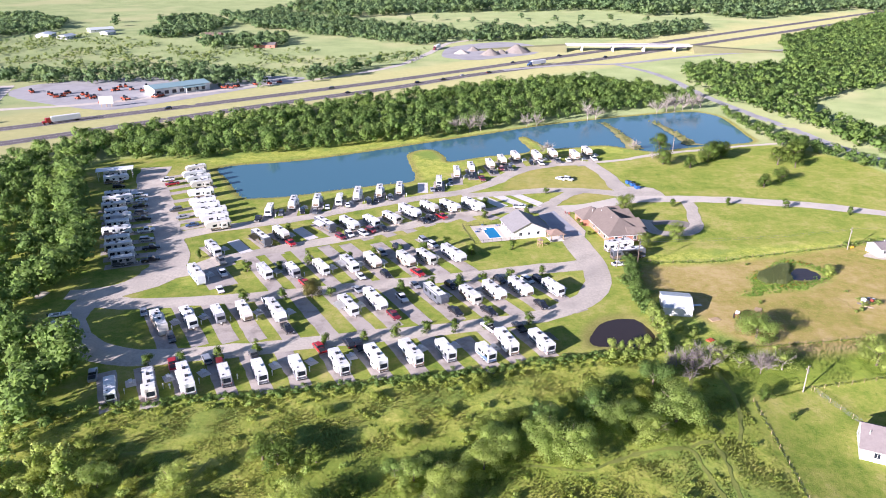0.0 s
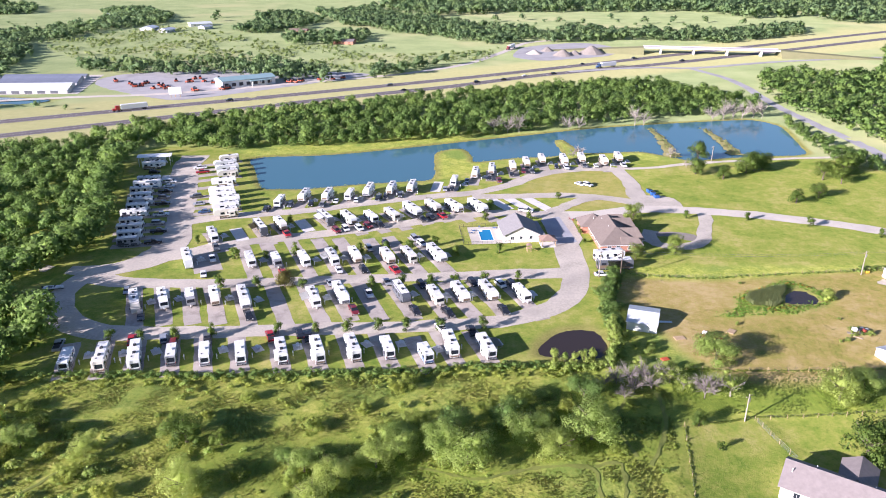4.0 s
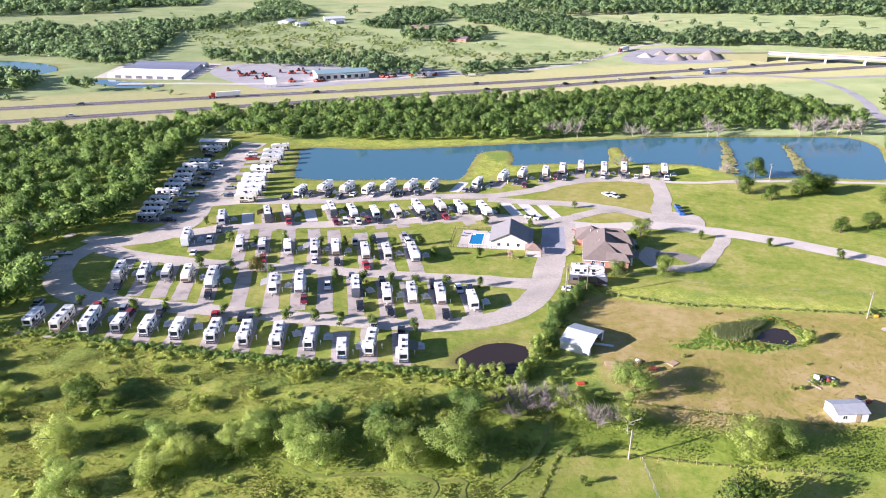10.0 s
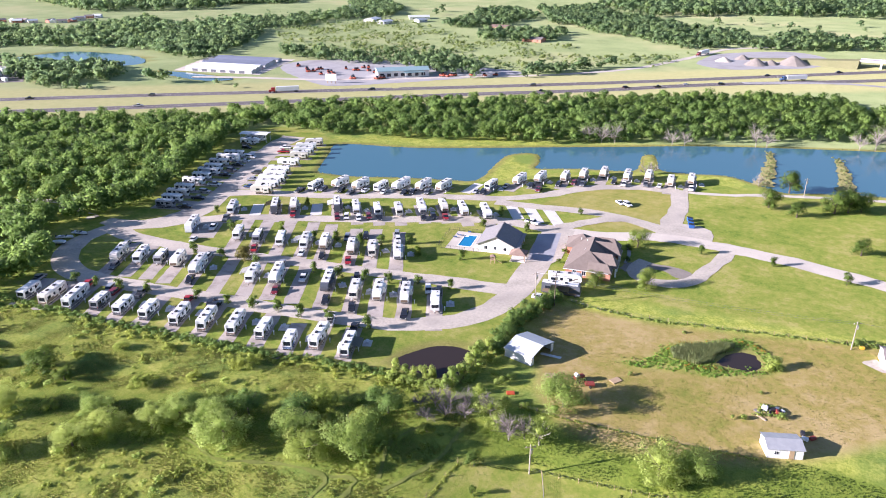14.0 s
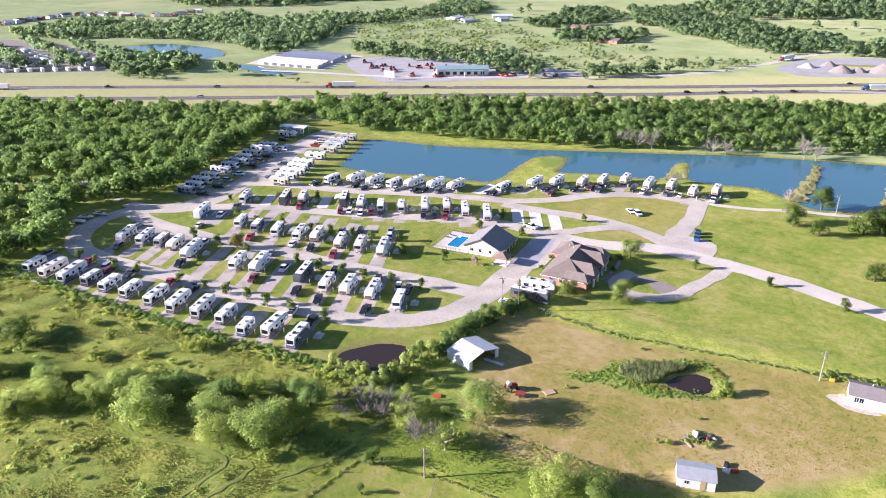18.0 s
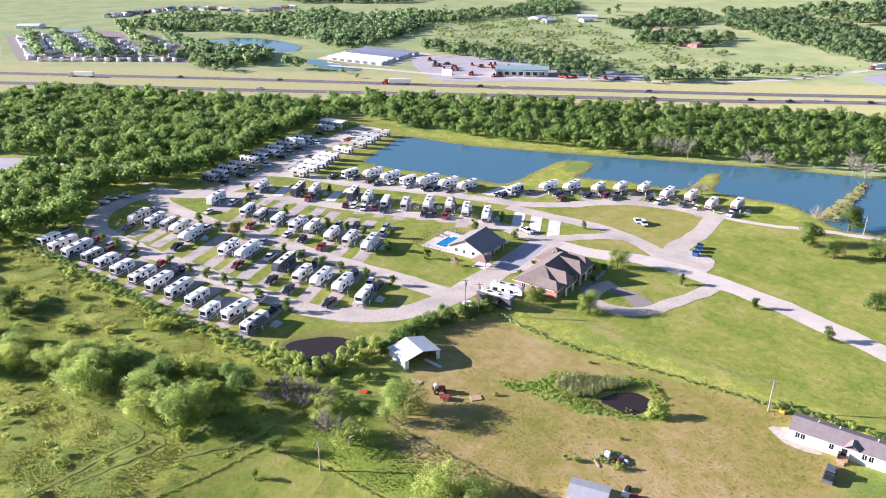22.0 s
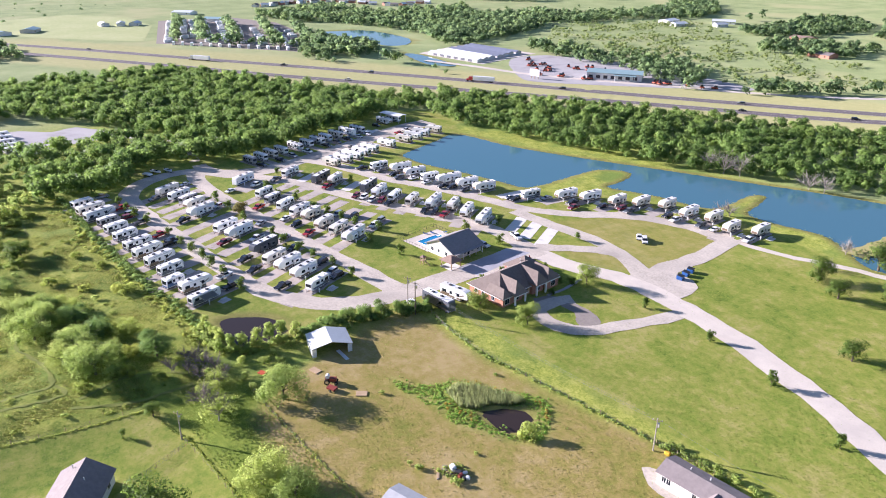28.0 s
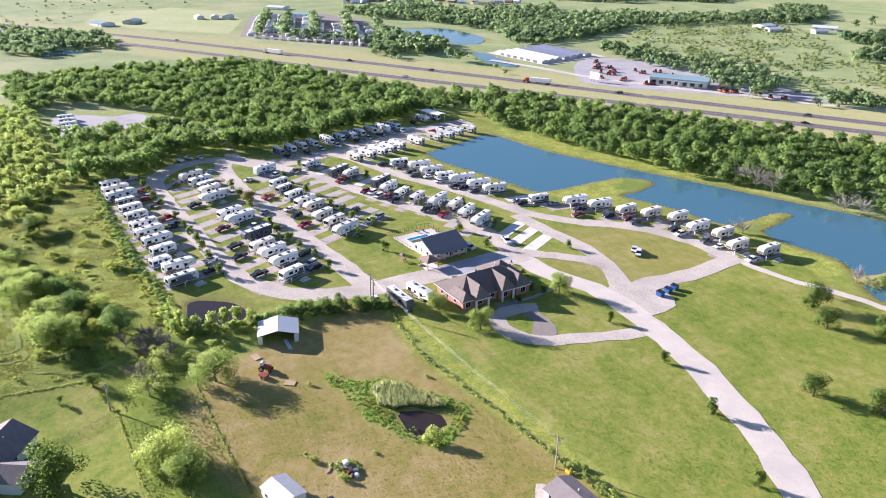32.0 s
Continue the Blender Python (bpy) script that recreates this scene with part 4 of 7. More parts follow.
def car(style, paint, label):
    """A road vehicle with its nose along +x."""
    top = thing({"pickup": "pickup_truck", "suv": "suv", "sedan": "car"}[style], label=label, category={"pickup": "pickup truck", "suv": "car", "sedan": "car"}[style])
    long, w, h = {"pickup": (5.9, 1.98, 1.9), "suv": (4.9, 1.92, 1.75), "sedan": (4.7, 1.8, 1.45)}[style]
    b, f = -long / 2, long / 2
    belt = {"pickup": 1.12, "suv": 1.02, "sedan": 0.92}[style]
    low = 0.42 if style == "pickup" else 0.28
    body = part("body", merge(None, side_cut([(b, low), (f - 0.1, low), (f, low + 0.3), (f - 0.08, belt - 0.12), (f - 1.35, belt), (b, belt)], w)), PAINTS[paint], top)
    bm = bmesh.new()
    bm.from_mesh(body.data)
    bmesh.ops.bevel(bm, geom=bm.edges[:], offset=0.07, segments=2, affect="EDGES")
    bm.to_mesh(body.data)
    bm.free()
    cab = {"pickup": [(-0.75, 1), (-0.6, 0.02), (0.75, 0.0), (1.55, 1)], "suv": [(b + 0.05, 1), (b + 0.45, 0), (0.55, 0), (1.35, 1)],
           "sedan": [(b + 0.55, 1), (-0.95, 0), (0.35, 0), (1.25, 1)]}[style]
    glass = side_cut([(x, belt - 0.05 if t > 0.5 else h - 0.12) for x, t in cab], w - 0.16)
    for v in glass.verts:
        if v.co.z > belt + 0.2:
            v.co.y *= 0.86
    part("cabin_glass", glass, DARK_GLASS, top, "dark tinted cabin windows")
    xs = [x for x, t in cab if t < 0.5]
    part("roof", box((max(xs) - min(xs) + 0.15, (w - 0.16) * 0.88, 0.14), ((max(xs) + min(xs)) / 2, 0, h - 0.14), 0.05), PAINTS[paint], top)
    if style == "pickup":
        part("load_bed", plate((1.85, w - 0.35, 0.05), (b + 1.1, 0, belt + 0.012)), BLACK_PLASTIC, top, "dark open load bed")
        part("tailgate", plate((0.08, w - 0.2, 0.5), (b - 0.01, 0, belt - 0.28)), PAINTS[paint], top)
    part("bumper", plate((0.16, w - 0.15, 0.22), (f - 0.02, 0, low + 0.16), None, 0.03), RIM if style == "pickup" else BLACK_PLASTIC, top)
    part("rear_bumper", plate((0.16, w - 0.15, 0.2), (b - 0.03, 0, low + 0.14), None, 0.03), RIM if style == "pickup" else BLACK_PLASTIC, top)
    for s in (-1, 1):
        part("headlight", plate((0.08, 0.36, 0.18), (f - 0.06, s * (w / 2 - 0.28), belt - 0.28)), LAMP_CLEAR, top)
        part("tail_light", plate((0.06, 0.16, 0.36), (b - 0.01, s * (w / 2 - 0.15), belt - 0.25)), LAMP_RED, top)
        for x in (b + 1.15, f - 1.0):
            wheel(top, x, s * (w / 2 - 0.1), 0.4 if style == "pickup" else 0.33, 0.22)
    return top


# The kinds that stand in the rows; each is built once and then copied.
FIFTH = "white fifth-wheel caravan with raised nose and dark windows"
TRAIL = "white travel trailer with dark windows and side stripes"
RV_MAKE = {
    "F12": lambda: caravan("fifth", 11.8, WHITE_SHELL, STRIPE_GREY, "fifth_wheel_caravan", FIFTH, slide=2),
    "F10": lambda: caravan("fifth", 10.2, WHITE_SHELL, STRIPE_TAN, "fifth_wheel_caravan", FIFTH + " and tan stripes", slide=1),
    "F9": lambda: caravan("fifth", 9.0, CREAM_SHELL, STRIPE_TAN, "fifth_wheel_caravan", "cream fifth-wheel caravan with tan side stripes", slide=1),
    "FD": lambda: caravan("fifth", 11.4, DARK_SHELL, STRIPE_GREY, "fifth_wheel_caravan", "dark grey fifth-wheel caravan with a white roof", slide=2),
    "T10": lambda: caravan("trailer", 9.8, WHITE_SHELL, STRIPE_BLACK, "travel_trailer", TRAIL, slide=1),
    "TA": lambda: caravan("trailer", 9.8, WHITE_SHELL, STRIPE_GREY, "travel_trailer", "white travel trailer with its awning spread", awning=True, slide=1),
    "T8": lambda: caravan("trailer", 8.2, WHITE_SHELL, STRIPE_GREY, "travel_trailer", TRAIL, slide=0),
    "T6": lambda: caravan("trailer", 6.6, WHITE_SHELL, STRIPE_BLUE, "travel_trailer", "short white travel trailer with blue stripes", slide=0),
    "TG": lambda: caravan("trailer", 7.4, GREY_SHELL, STRIPE_BLACK, "travel_trailer", "grey travel trailer with a pale roof", slide=0),
    "TC": lambda: caravan("trailer", 9.0, CREAM_SHELL, STRIPE_TAN, "travel_trailer", "cream travel trailer with tan stripes", slide=1),
    "M11": lambda: caravan("motor", 11.2, WHITE_SHELL, STRIPE_BLUE, "motor_home", "white motor home with blue stripes and big windscreen", slide=1),
    "MC": lambda: caravan("motor", 10.6, CREAM_SHELL, STRIPE_TAN, "motor_home", "cream motor home with tan stripes", slide=1),
    "MD": lambda: caravan("motor", 11.6, DARK_SHELL, STRIPE_TAN, "motor_home", "dark motor home with a white roof", slide=1, awning=True),
}
CAR_MAKE = {code: (style, paint) for code, style, paint in (
    ("pw", "pickup", "white"), ("pb", "pickup", "black"), ("pr", "pickup", "red"), ("pg", "pickup", "grey"), ("pl", "pickup", "blue"), ("ps", "pickup", "silver"),
    ("pd", "pickup", "dark red"), ("sw", "suv", "white"), ("sb", "suv", "black"), ("sg", "suv", "grey"), ("sr", "suv", "dark red"), ("ss", "suv", "silver"),
    ("cw", "sedan", "white"), ("cs", "sedan", "silver"), ("cb", "sedan", "blue"), ("ck", "sedan", "black"))}
stock = {}


def park(code, x, y, heading, group, z=0.07, label=""):
    """Stands a vehicle of that kind on the plan."""
    m = pose(x, y, z, 0, 0, heading)
    if code in stock:
        ob = copy_thing(stock[code], m)
    else:
        if code in RV_MAKE:
            ob = RV_MAKE[code]()
        else:
            style, paint = CAR_MAKE[code]
            ob = car(style, paint, {"pickup": "%s pickup truck parked on gravel", "suv": "%s sport utility car parked on gravel", "sedan": "%s saloon car parked on gravel"}[style] % paint)
        ob.matrix_basis = m
        stock[code] = ob
    if label:
        ob["label"] = label
    ob["group"] = group
    return ob


# code, place, heading of the nose; then vehicles beside, as code, steps ahead and to the left
ROW_FRONT = [
    ("T8", -76.6, 140.2, 114), ("MC", -68.4, 142.4, 114), ("F12", -60.6, 144.6, 118), ("TG", -52.0, 146.4, 114), ("T8", -44.0, 148.0, 115), ("T8", -35.3, 149.8, 115),
    ("T10", -25.5, 152.3, 116), ("F10", -16.6, 154.0, 117), ("F10", -8.0, 156.3, 117), ("T8", 0.7, 157.8, 114), ("T6", 10.8, 156.7, 117), ("F10", 16.4, 162.0, 110),
    ("TA", 25.5, 162.3, 114)]
ROW_SECOND = [
    ("MC", -76.8, 171.8, -57), ("T10", -69.8, 174.9, -57), ("TG", -62.3, 176.8, -60), ("F9", -55.2, 177.6, -60), ("F12", -46.4, 178.0, -60), ("TA", -26.8, 182.2, -60),
    ("F12", -19.4, 185.0, -60), ("FD", -2.0, 188.4, -61), ("TC", 8.0, 188.8, -61), ("F10", 15.2, 190.8, -62), ("F10", 23.2, 193.2, -62), ("T8", 33.0, 193.9, -61)]
ROW_THIRD = [
    ("M11", -76.4, 202.8, -57), ("T8", -55.8, 205.4, -58), ("TG", -47.2, 206.1, -58), ("T8", -38.6, 208.4, -57), ("TA", -29.9, 211.2, -59), ("F9", -22.6, 212.8, -60),
    ("F9", -11.9, 213.8, -58), ("TC", -5.4, 216.8, -57), ("F12", 3.6, 218.6, -57)]
ROW_FOURTH = [
    ("T10", -77.5, 224.0, -55), ("MD", -63.3, 232.8, -53), ("F9", -57.2, 236.8, -52), ("MD", -43.0, 246.0, -51), ("F10", -34.2, 246.6, -51), ("T8", -26.4, 249.8, -51),
    ("TC", -19.2, 253.8, -50), ("F12", -12.6, 260.0, -51), ("F9", -5.2, 264.4, -50), ("F10", 2.9, 265.6, -50), ("F12", 12.0, 267.3, -52)]
ROW_LAKE = [
    ("T8", -67.0, 262.2, -86), ("F10", -59.2, 269.2, -87), ("F10", -50.1, 271.5, -87), ("T8", -41.6, 274.4, -88), ("F12", -35.0, 280.0, -88), ("F10", -26.2, 283.8, -88),
    ("F10", -18.2, 287.3, -89), ("T8", -1.6, 299.0, -90), ("F10", 6.2, 311.0, -88), ("F10", 12.9, 318.0, -86), ("F9", 22.0, 324.0, -80), ("F9", 28.0, 331.0, -80),
    ("F9", 35.0, 338.0, -80), ("F10", 45.4, 338.6, -80), ("F9", 53.7, 342.6, -81), ("F9", 64.0, 339.8, -80), ("F9", 71.2, 346.6, -81)]
STORE_WEST = [
    ("T10", -133.4, 281.0, 20), ("M11", -130.4, 274.0, 20), ("TC", -128.8, 266.5, 20), ("T8", -125.0, 259.5, 20), ("TA", -122.0, 253.8, 20), ("T8", -119.4, 247.2, 20), ("T10", -116.8, 240.3, 20),
    ("T8", -113.0, 231.8, 19), ("TC", -110.0, 225.6, 19), ("T8", -106.6, 219.8, 19), ("TG", -103.6, 213.8, 20)]
STORE_EAST = [
    ("F9", -112.6, 316.6, 214), ("F10", -110.6, 307.8, 214), ("F10", -106.6, 301.0, 214), ("F9", -103.0, 293.6, 212), ("F10", -99.6, 282.0, 208), ("F10", -95.4, 270.6, 207), ("F10", -92.2, 264.8, 208),
    ("F12", -88.6, 258.6, 208), ("F10", -85.4, 252.4, 209), ("F9", -82.2, 245.4, 209)]
ROWS = (("caravans in the front row", ROW_FRONT), ("caravans in the second row", ROW_SECOND), ("caravans in the third row", ROW_THIRD), ("caravans in the fourth row", ROW_FOURTH),
        ("caravans along the lake", ROW_LAKE), ("stored caravans by the woods", STORE_WEST), ("stored caravans by the lake", STORE_EAST))
for group, row in ROWS:
    for code, x, y, heading in row:
        park(code, x, y, heading, group)
for code, x, y, heading, label in (("MD", 61.5, 219.6, 12, "dark motor home with a white roof beside the brick house"), ("F10", 60.0, 226.3, 20, "white fifth-wheel caravan beside the brick house")):
    park(code, x, y, heading, "caravans beside the house", label=label)

# ---- vehicles beside the caravans ----
CARS_FRONT = [("ps", -84.2, 147.8), ("pr", -66.7, 152.8), ("ss", -59.0, 155.1), ("sr", -55.4, 153.6), ("pg", -47.6, 156.8), ("pr", -31.6, 160.4), ("pb", -21.6, 161.5), ("sb", -24.4, 162.9),
              ("pw", 12.6, 171.4), ("pb", 20.8, 171.2)]
CARS_SECOND = [("cs", -84.4, 180.2), ("sg", -71.6, 165.7), ("pb", -42.0, 170.6), ("pw", -51.0, 186.2), ("pd", -13.7, 178.2), ("cs", -25.6, 194.6), ("pw", -12.0, 189.1), ("pb", 3.6, 180.4),
               ("pb", 13.0, 180.6), ("cs", -8.4, 197.7), ("sb", 2.4, 197.3), ("pb", 28.4, 184.6), ("sb", 17.6, 201.2), ("sw", 26.2, 201.2), ("sb", 29.6, 201.6)]
CARS_THIRD = [("cw", -66.9, 194.6), ("pw", -69.5, 206.4), ("pr", -42.1, 198.8), ("cw", -25.6, 204.0), ("sb", -17.9, 205.4), ("pr", -7.8, 206.4), ("ss", -20.4, 222.6), ("sb", -15.4, 227.0),
              ("sw", -3.4, 229.7), ("ss", -6.7, 233.9)]
CARS_FOURTH = [("pg", -72.6, 215.8), ("pr", -52.9, 231.2), ("sr", -36.2, 237.2), ("sw", -33.4, 239.4), ("sw", -28.6, 240.6), ("sr", -26.0, 243.6), ("pb", -21.9, 245.0), ("pb", -7.6, 253.3),
               ("sb", -4.6, 256.0), ("pr", -0.3, 257.6)]
CARS_LAKE = [("pb", -69.9, 255.2), ("sg", -62.4, 261.4), ("sb", -54.6, 263.6), ("sg", -49.6, 263.4), ("cw", -45.6, 268.6), ("cw", -37.9, 270.8), ("pb", -29.6, 274.3), ("sb", -27.0, 276.8),
             ("sg", -21.6, 279.6), ("cs", -4.4, 290.6), ("sb", -1.6, 291.4), ("cs", 3.4, 303.4), ("pb", 12.8, 309.0), ("pd", 17.4, 305.8), ("sb", 22.2, 316.2), ("sr", 27.2, 321.6),
             ("pg", 31.0, 321.9), ("sb", 42.0, 331.0), ("pw", 46.6, 330.4), ("pg", 54.8, 334.6), ("cw", 60.4, 335.6), ("pw", 73.2, 338.1)]
CARS_STORE = [("sw", -124.6, 283.2), ("cw", -122.2, 277.0), ("pb", -120.0, 269.8), ("sg", -116.9, 262.6), ("pb", -113.4, 255.4), ("pw", -107.6, 243.2), ("ss", -104.2, 234.6), ("pb", -99.7, 227.0),
              ("pb", -96.2, 216.8)]
CARS_LAWN = [("pw", -121.6, 304.7), ("pr", -117.4, 298.5), ("sg", -104.4, 265.6), ("cs", -99.0, 257.3), ("cb", -92.8, 249.0)]
for group, heading, row in (("vehicles in the front row", 116, CARS_FRONT), ("vehicles in the second row", -60, CARS_SECOND), ("vehicles in the third row", -58, CARS_THIRD),
                            ("vehicles in the fourth row", -52, CARS_FOURTH), ("vehicles along the lake", -82, CARS_LAKE), ("vehicles in the storage row", 20, CARS_STORE),
                            ("vehicles by stored caravans", 210, CARS_LAWN)):
    for i, (code, x, y) in enumerate(row):
        park(code, x, y, heading + (i * 37 % 11) - 5, group, 0.075)
park("pw", 30.7, 268.8, -8, "vehicles by the office", 0.09)
park("sw", 31.5, 254.5, 18, "vehicles by the office", 0.09)
park("sw", 55.6, 305.8, -40, "vehicles on the oval", 0.02)
park("cw", 52.4, 306.4, -42, "vehicles on the oval", 0.02)
park("cw", 57.1, 213.6, 10, "vehicles by the house", 0.05)
park("pg", 156.0, 214.3, 100, "vehicles by the mobile home", 0.05)

# ---- pads and slabs ----
PAD = earth("pad_gravel", ((0.3, (0.37, 0.32, 0.28)), (0.7, (0.50, 0.44, 0.39))), 0.2, fine=3.0, bump=0.2, stain=(0.25, 0.22, 0.19), stain_scale=0.25)


def pad(x, y, heading, length, width, material, z, label, name="gravel_pad"):
    rng = np.random.default_rng(int(abs(x * 31 + y * 17)))
    n = 9
    xs = np.linspace(-length / 2, length / 2, n)
    worn = 0.015 if material is CONCRETE else 0.1
    up = np.c_[xs, width / 2 + rng.normal(0, worn, n)]
    dn = np.c_[xs, -width / 2 + rng.normal(0, worn, n)]
    verts = [(a, b, 0.0) for a, b in np.r_[dn, up]]
    faces = [(i, i + 1, n + i + 1, n + i) for i in range(n - 1)]
    ob = new(name, mesh_of(name, verts, faces, [material]))
    ob.matrix_basis = pose(x, y, z, 0, 0, heading)
    return tagged(ob, label, "pavement", kind="structure")


def ahead(x, y, heading, d, side=0.0):
    a = radians(heading)
    return x + d * math.cos(a) - side * math.sin(a), y + d * math.sin(a) + side * math.cos(a)


GP = "worn gravel parking pad between strips of lawn"
for code, x, y, h in ROW_FRONT:
    pad(*ahead(x, y, 116, 2.0, 0.6), 116, 19, 4.6, PAD, 0.020, GP)
for x, y in [(x, y) for _, x, y, _ in ROW_SECOND] + [(-36.6, 180.2), (-11.4, 186.8)]:
    pad(*ahead(x, y, 120, -0.5, 0.3), 120, 27, 4.6, PAD, 0.021, GP)
for x, y in [(x, y) for _, x, y, _ in ROW_THIRD[1:]]:
    pad(*ahead(x, y, 121, 5.0, 0.2), 121, 34, 4.6, PAD, 0.022, GP)
pad(-71, 204.5, 122, 16, 9, PAD, 0.022, "gravel forecourt beside a motor home")
for x, y in [(x, y) for _, x, y, _ in ROW_FOURTH]:
    pad(*ahead(x, y, -52, 3.0), -52, 21, 4.6, PAD, 0.023, GP)
for x, y, h in [(x, y, h) for _, x, y, h in ROW_LAKE]:
    pad(*ahead(x, y, h, 3.5), h, 17, 4.8, PAD, 0.024, GP)
CP = "pale concrete parking slab, empty"
for x, y, length in ((-70.2, 229.6, 13), (-49.8, 241.6, 13), (20.0, 276.6, 15), (26.5, 279.0, 20), (34.0, 280.5, 22)):
    pad(x, y, -54, length, 4.4, CONCRETE, 0.050, CP, "concrete_pad")
pad(-8.6, 295.0, -88, 14, 4.4, CONCRETE, 0.050, CP, "concrete_pad")
for x, y, length in ((-127.5, 289, 15), (-126, 293.4, 15)):
    pad(x, y, 20, length, 3.6, CONCRETE, 0.030, CP, "concrete_pad")
for (_, x, y, h), i in zip(STORE_WEST, range(20)):
    pad(*ahead(x, y, 20, 5.0), 20, 22, 3.9, PAD, 0.025, "gravel storage pad in the grass")
for (_, x, y, h), i in zip(STORE_EAST, range(20)):
    pad(*ahead(x, y, h, 5.0), h, 22, 3.9, PAD, 0.026, "gravel storage pad in the grass")

# ---- buildings ----
CREAM_WALL = surface("cream_siding", (0.70, 0.65, 0.58), (0.63, 0.58, 0.52), 0.8, 0.8, fine=14.0, bump=0.1)
WHITE_WALL = surface("white_siding", (0.80, 0.79, 0.76), (0.72, 0.71, 0.68), 0.8, 0.7, fine=14.0, bump=0.1)
DARK_SHINGLE = surface("dark_shingles", (0.19, 0.18, 0.18), (0.255, 0.242, 0.24), 1.2, 0.9, fine=12.0, bump=0.35)
BROWN_SHINGLE = surface("brown_shingles", (0.155, 0.122, 0.104), (0.215, 0.172, 0.148), 1.0, 0.9, fine=12.0, bump=0.35)
PURPLE_SHINGLE = surface("grey_shingles", (0.175, 0.148, 0.142), (0.24, 0.205, 0.196), 1.0, 0.9, fine=12.0, bump=0.35)
METAL_ROOF = surface("pale_metal_roof", (0.74, 0.77, 0.78), (0.64, 0.67, 0.68), 0.5, 0.5, 0.1, fine=5.0, bump=0.05)
RUST_ROOF = surface("streaked_metal_roof", (0.42, 0.43, 0.45), (0.55, 0.55, 0.55), 0.7, 0.5, 0.4, fine=4.0, bump=0.05)
BLUE_ROOF = surface("blue_green_roof", (0.22, 0.36, 0.38), (0.30, 0.43, 0.44), 0.1, 0.5, 0.1, fine=1.0, bump=0.05)
BRICK = surface("red_brick", (0.36, 0.15, 0.10), (0.46, 0.22, 0.15), 2.0, 0.9, fine=9.0, bump=0.4)
TRIM = surface("white_trim", (0.80, 0.79, 0.77), (0.74, 0.73, 0.71), 1.0, 0.6, bump=0.05)
SLATE_ROOF = surface("slate_metal_roof", (0.16, 0.18, 0.24), (0.22, 0.24, 0.30), 0.3, 0.5, 0.2, fine=3.0, bump=0.05)
RED_ROOF = surface("red_brown_shingles", (0.20, 0.135, 0.105), (0.27, 0.185, 0.145), 1.0, 0.9, bump=0.3)
TIMBER = surface("weathered_timber", (0.36, 0.24, 0.14), (0.46, 0.33, 0.20), 1.5, 0.9, fine=20.0, bump=0.3)
RED_METAL = gloss("red_machine_paint", (0.27, 0.05, 0.035), 0.55)
ORANGE_METAL = gloss("orange_machine_paint", (0.50, 0.085, 0.03), 0.5)
BLUE_METAL = gloss("blue_bin_paint", (0.03, 0.12, 0.36), 0.45)


def gable_roof(length, width, eave, ridge, over=0.5, thick=0.18, bm=None):
    """Two sloping slabs that meet in a ridge along x."""
    for s in (-1, 1):
        slope = (ridge - eave) / (width / 2)
        y0, z0 = s * (width / 2 + over), eave - over * slope
        own = bmesh.new()
        low = [own.verts.new(p) for p in ((-length / 2 - over, y0, z0), (length / 2 + over, y0, z0), (length / 2 + over, 0, ridge), (-length / 2 - over, 0, ridge))]
        face = own.faces.new(low)
        out = bmesh.ops.extrude_face_region(own, geom=[face])
        for v in out["geom"]:
            if isinstance(v, bmesh.types.BMVert):
                v.co.z += thick
        bmesh.ops.recalc_face_normals(own, faces=own.faces)
        bm = merge(bm, own)
    return bm


def hip_roof(length, width, eave, ridge, over=0.5):
    a, b = length / 2 + over, width / 2 + over
    r = max(a - b, 0.05)
    bm = bmesh.new()
    low = [bm.verts.new(p) for p in ((-a, -b, eave), (a, -b, eave), (a, b, eave), (-a, b, eave))]
    top = [bm.verts.new((-r, 0, ridge)), bm.verts.new((r, 0, ridge))]
    for f in ((low[0], low[1], top[1], top[0]), (low[1], low[2], top[1]), (low[2], low[3], top[0], top[1]), (low[3], low[0], top[0]), (low[3], low[2], low[1], low[0])):
        bm.faces.new(f)
    bmesh.ops.recalc_face_normals(bm, faces=bm.faces)
    return bm


def gable_body(length, width, eave, ridge):
    own = bmesh.new()
    face = own.faces.new([own.verts.new((-length / 2, y, z)) for y, z in ((-width / 2, 0), (width / 2, 0), (width / 2, eave), (0, ridge), (-width / 2, eave))])
    out = bmesh.ops.extrude_face_region(own, geom=[face])
    for v in out["geom"]:
        if isinstance(v, bmesh.types.BMVert):
            v.co.x = length / 2
    bmesh.ops.recalc_face_normals(own, faces=own.faces)
    return own


def window(parent, x, y, z, w, h, facing):
    """A framed window on a wall; facing: 'x' or 'y', the wall's normal."""
    size = (0.08, w, h) if facing == "x" else (w, 0.08, h)
    frame_size = (0.06, w + 0.24, h + 0.24) if facing == "x" else (w + 0.24, 0.06, h + 0.24)
    frame_part = part("window", plate(frame_size, (x, y, z)), TRIM, parent)
    part("pane", plate(size, (x, y, z)), DARK_GLASS, frame_part)
    bar = (0.1, 0.05, h) if facing == "x" else (0.05, 0.1, h)
    part("glazing_bar", plate(bar, (x, y, z)), TRIM, frame_part)


def door(parent, x, y, w, h, facing, material=TRIM):
    size = (0.1, w, h) if facing == "x" else (w, 0.1, h)
    leaf = part("door", plate(size, (x, y, h / 2 + 0.05)), material, parent)
    part("handle", plate((0.16, 0.06, 0.12), (x, y + w * 0.35, 1.0)) if facing == "x" else plate((0.06, 0.16, 0.12), (x + w * 0.35, y, 1.0)), RIM, leaf)


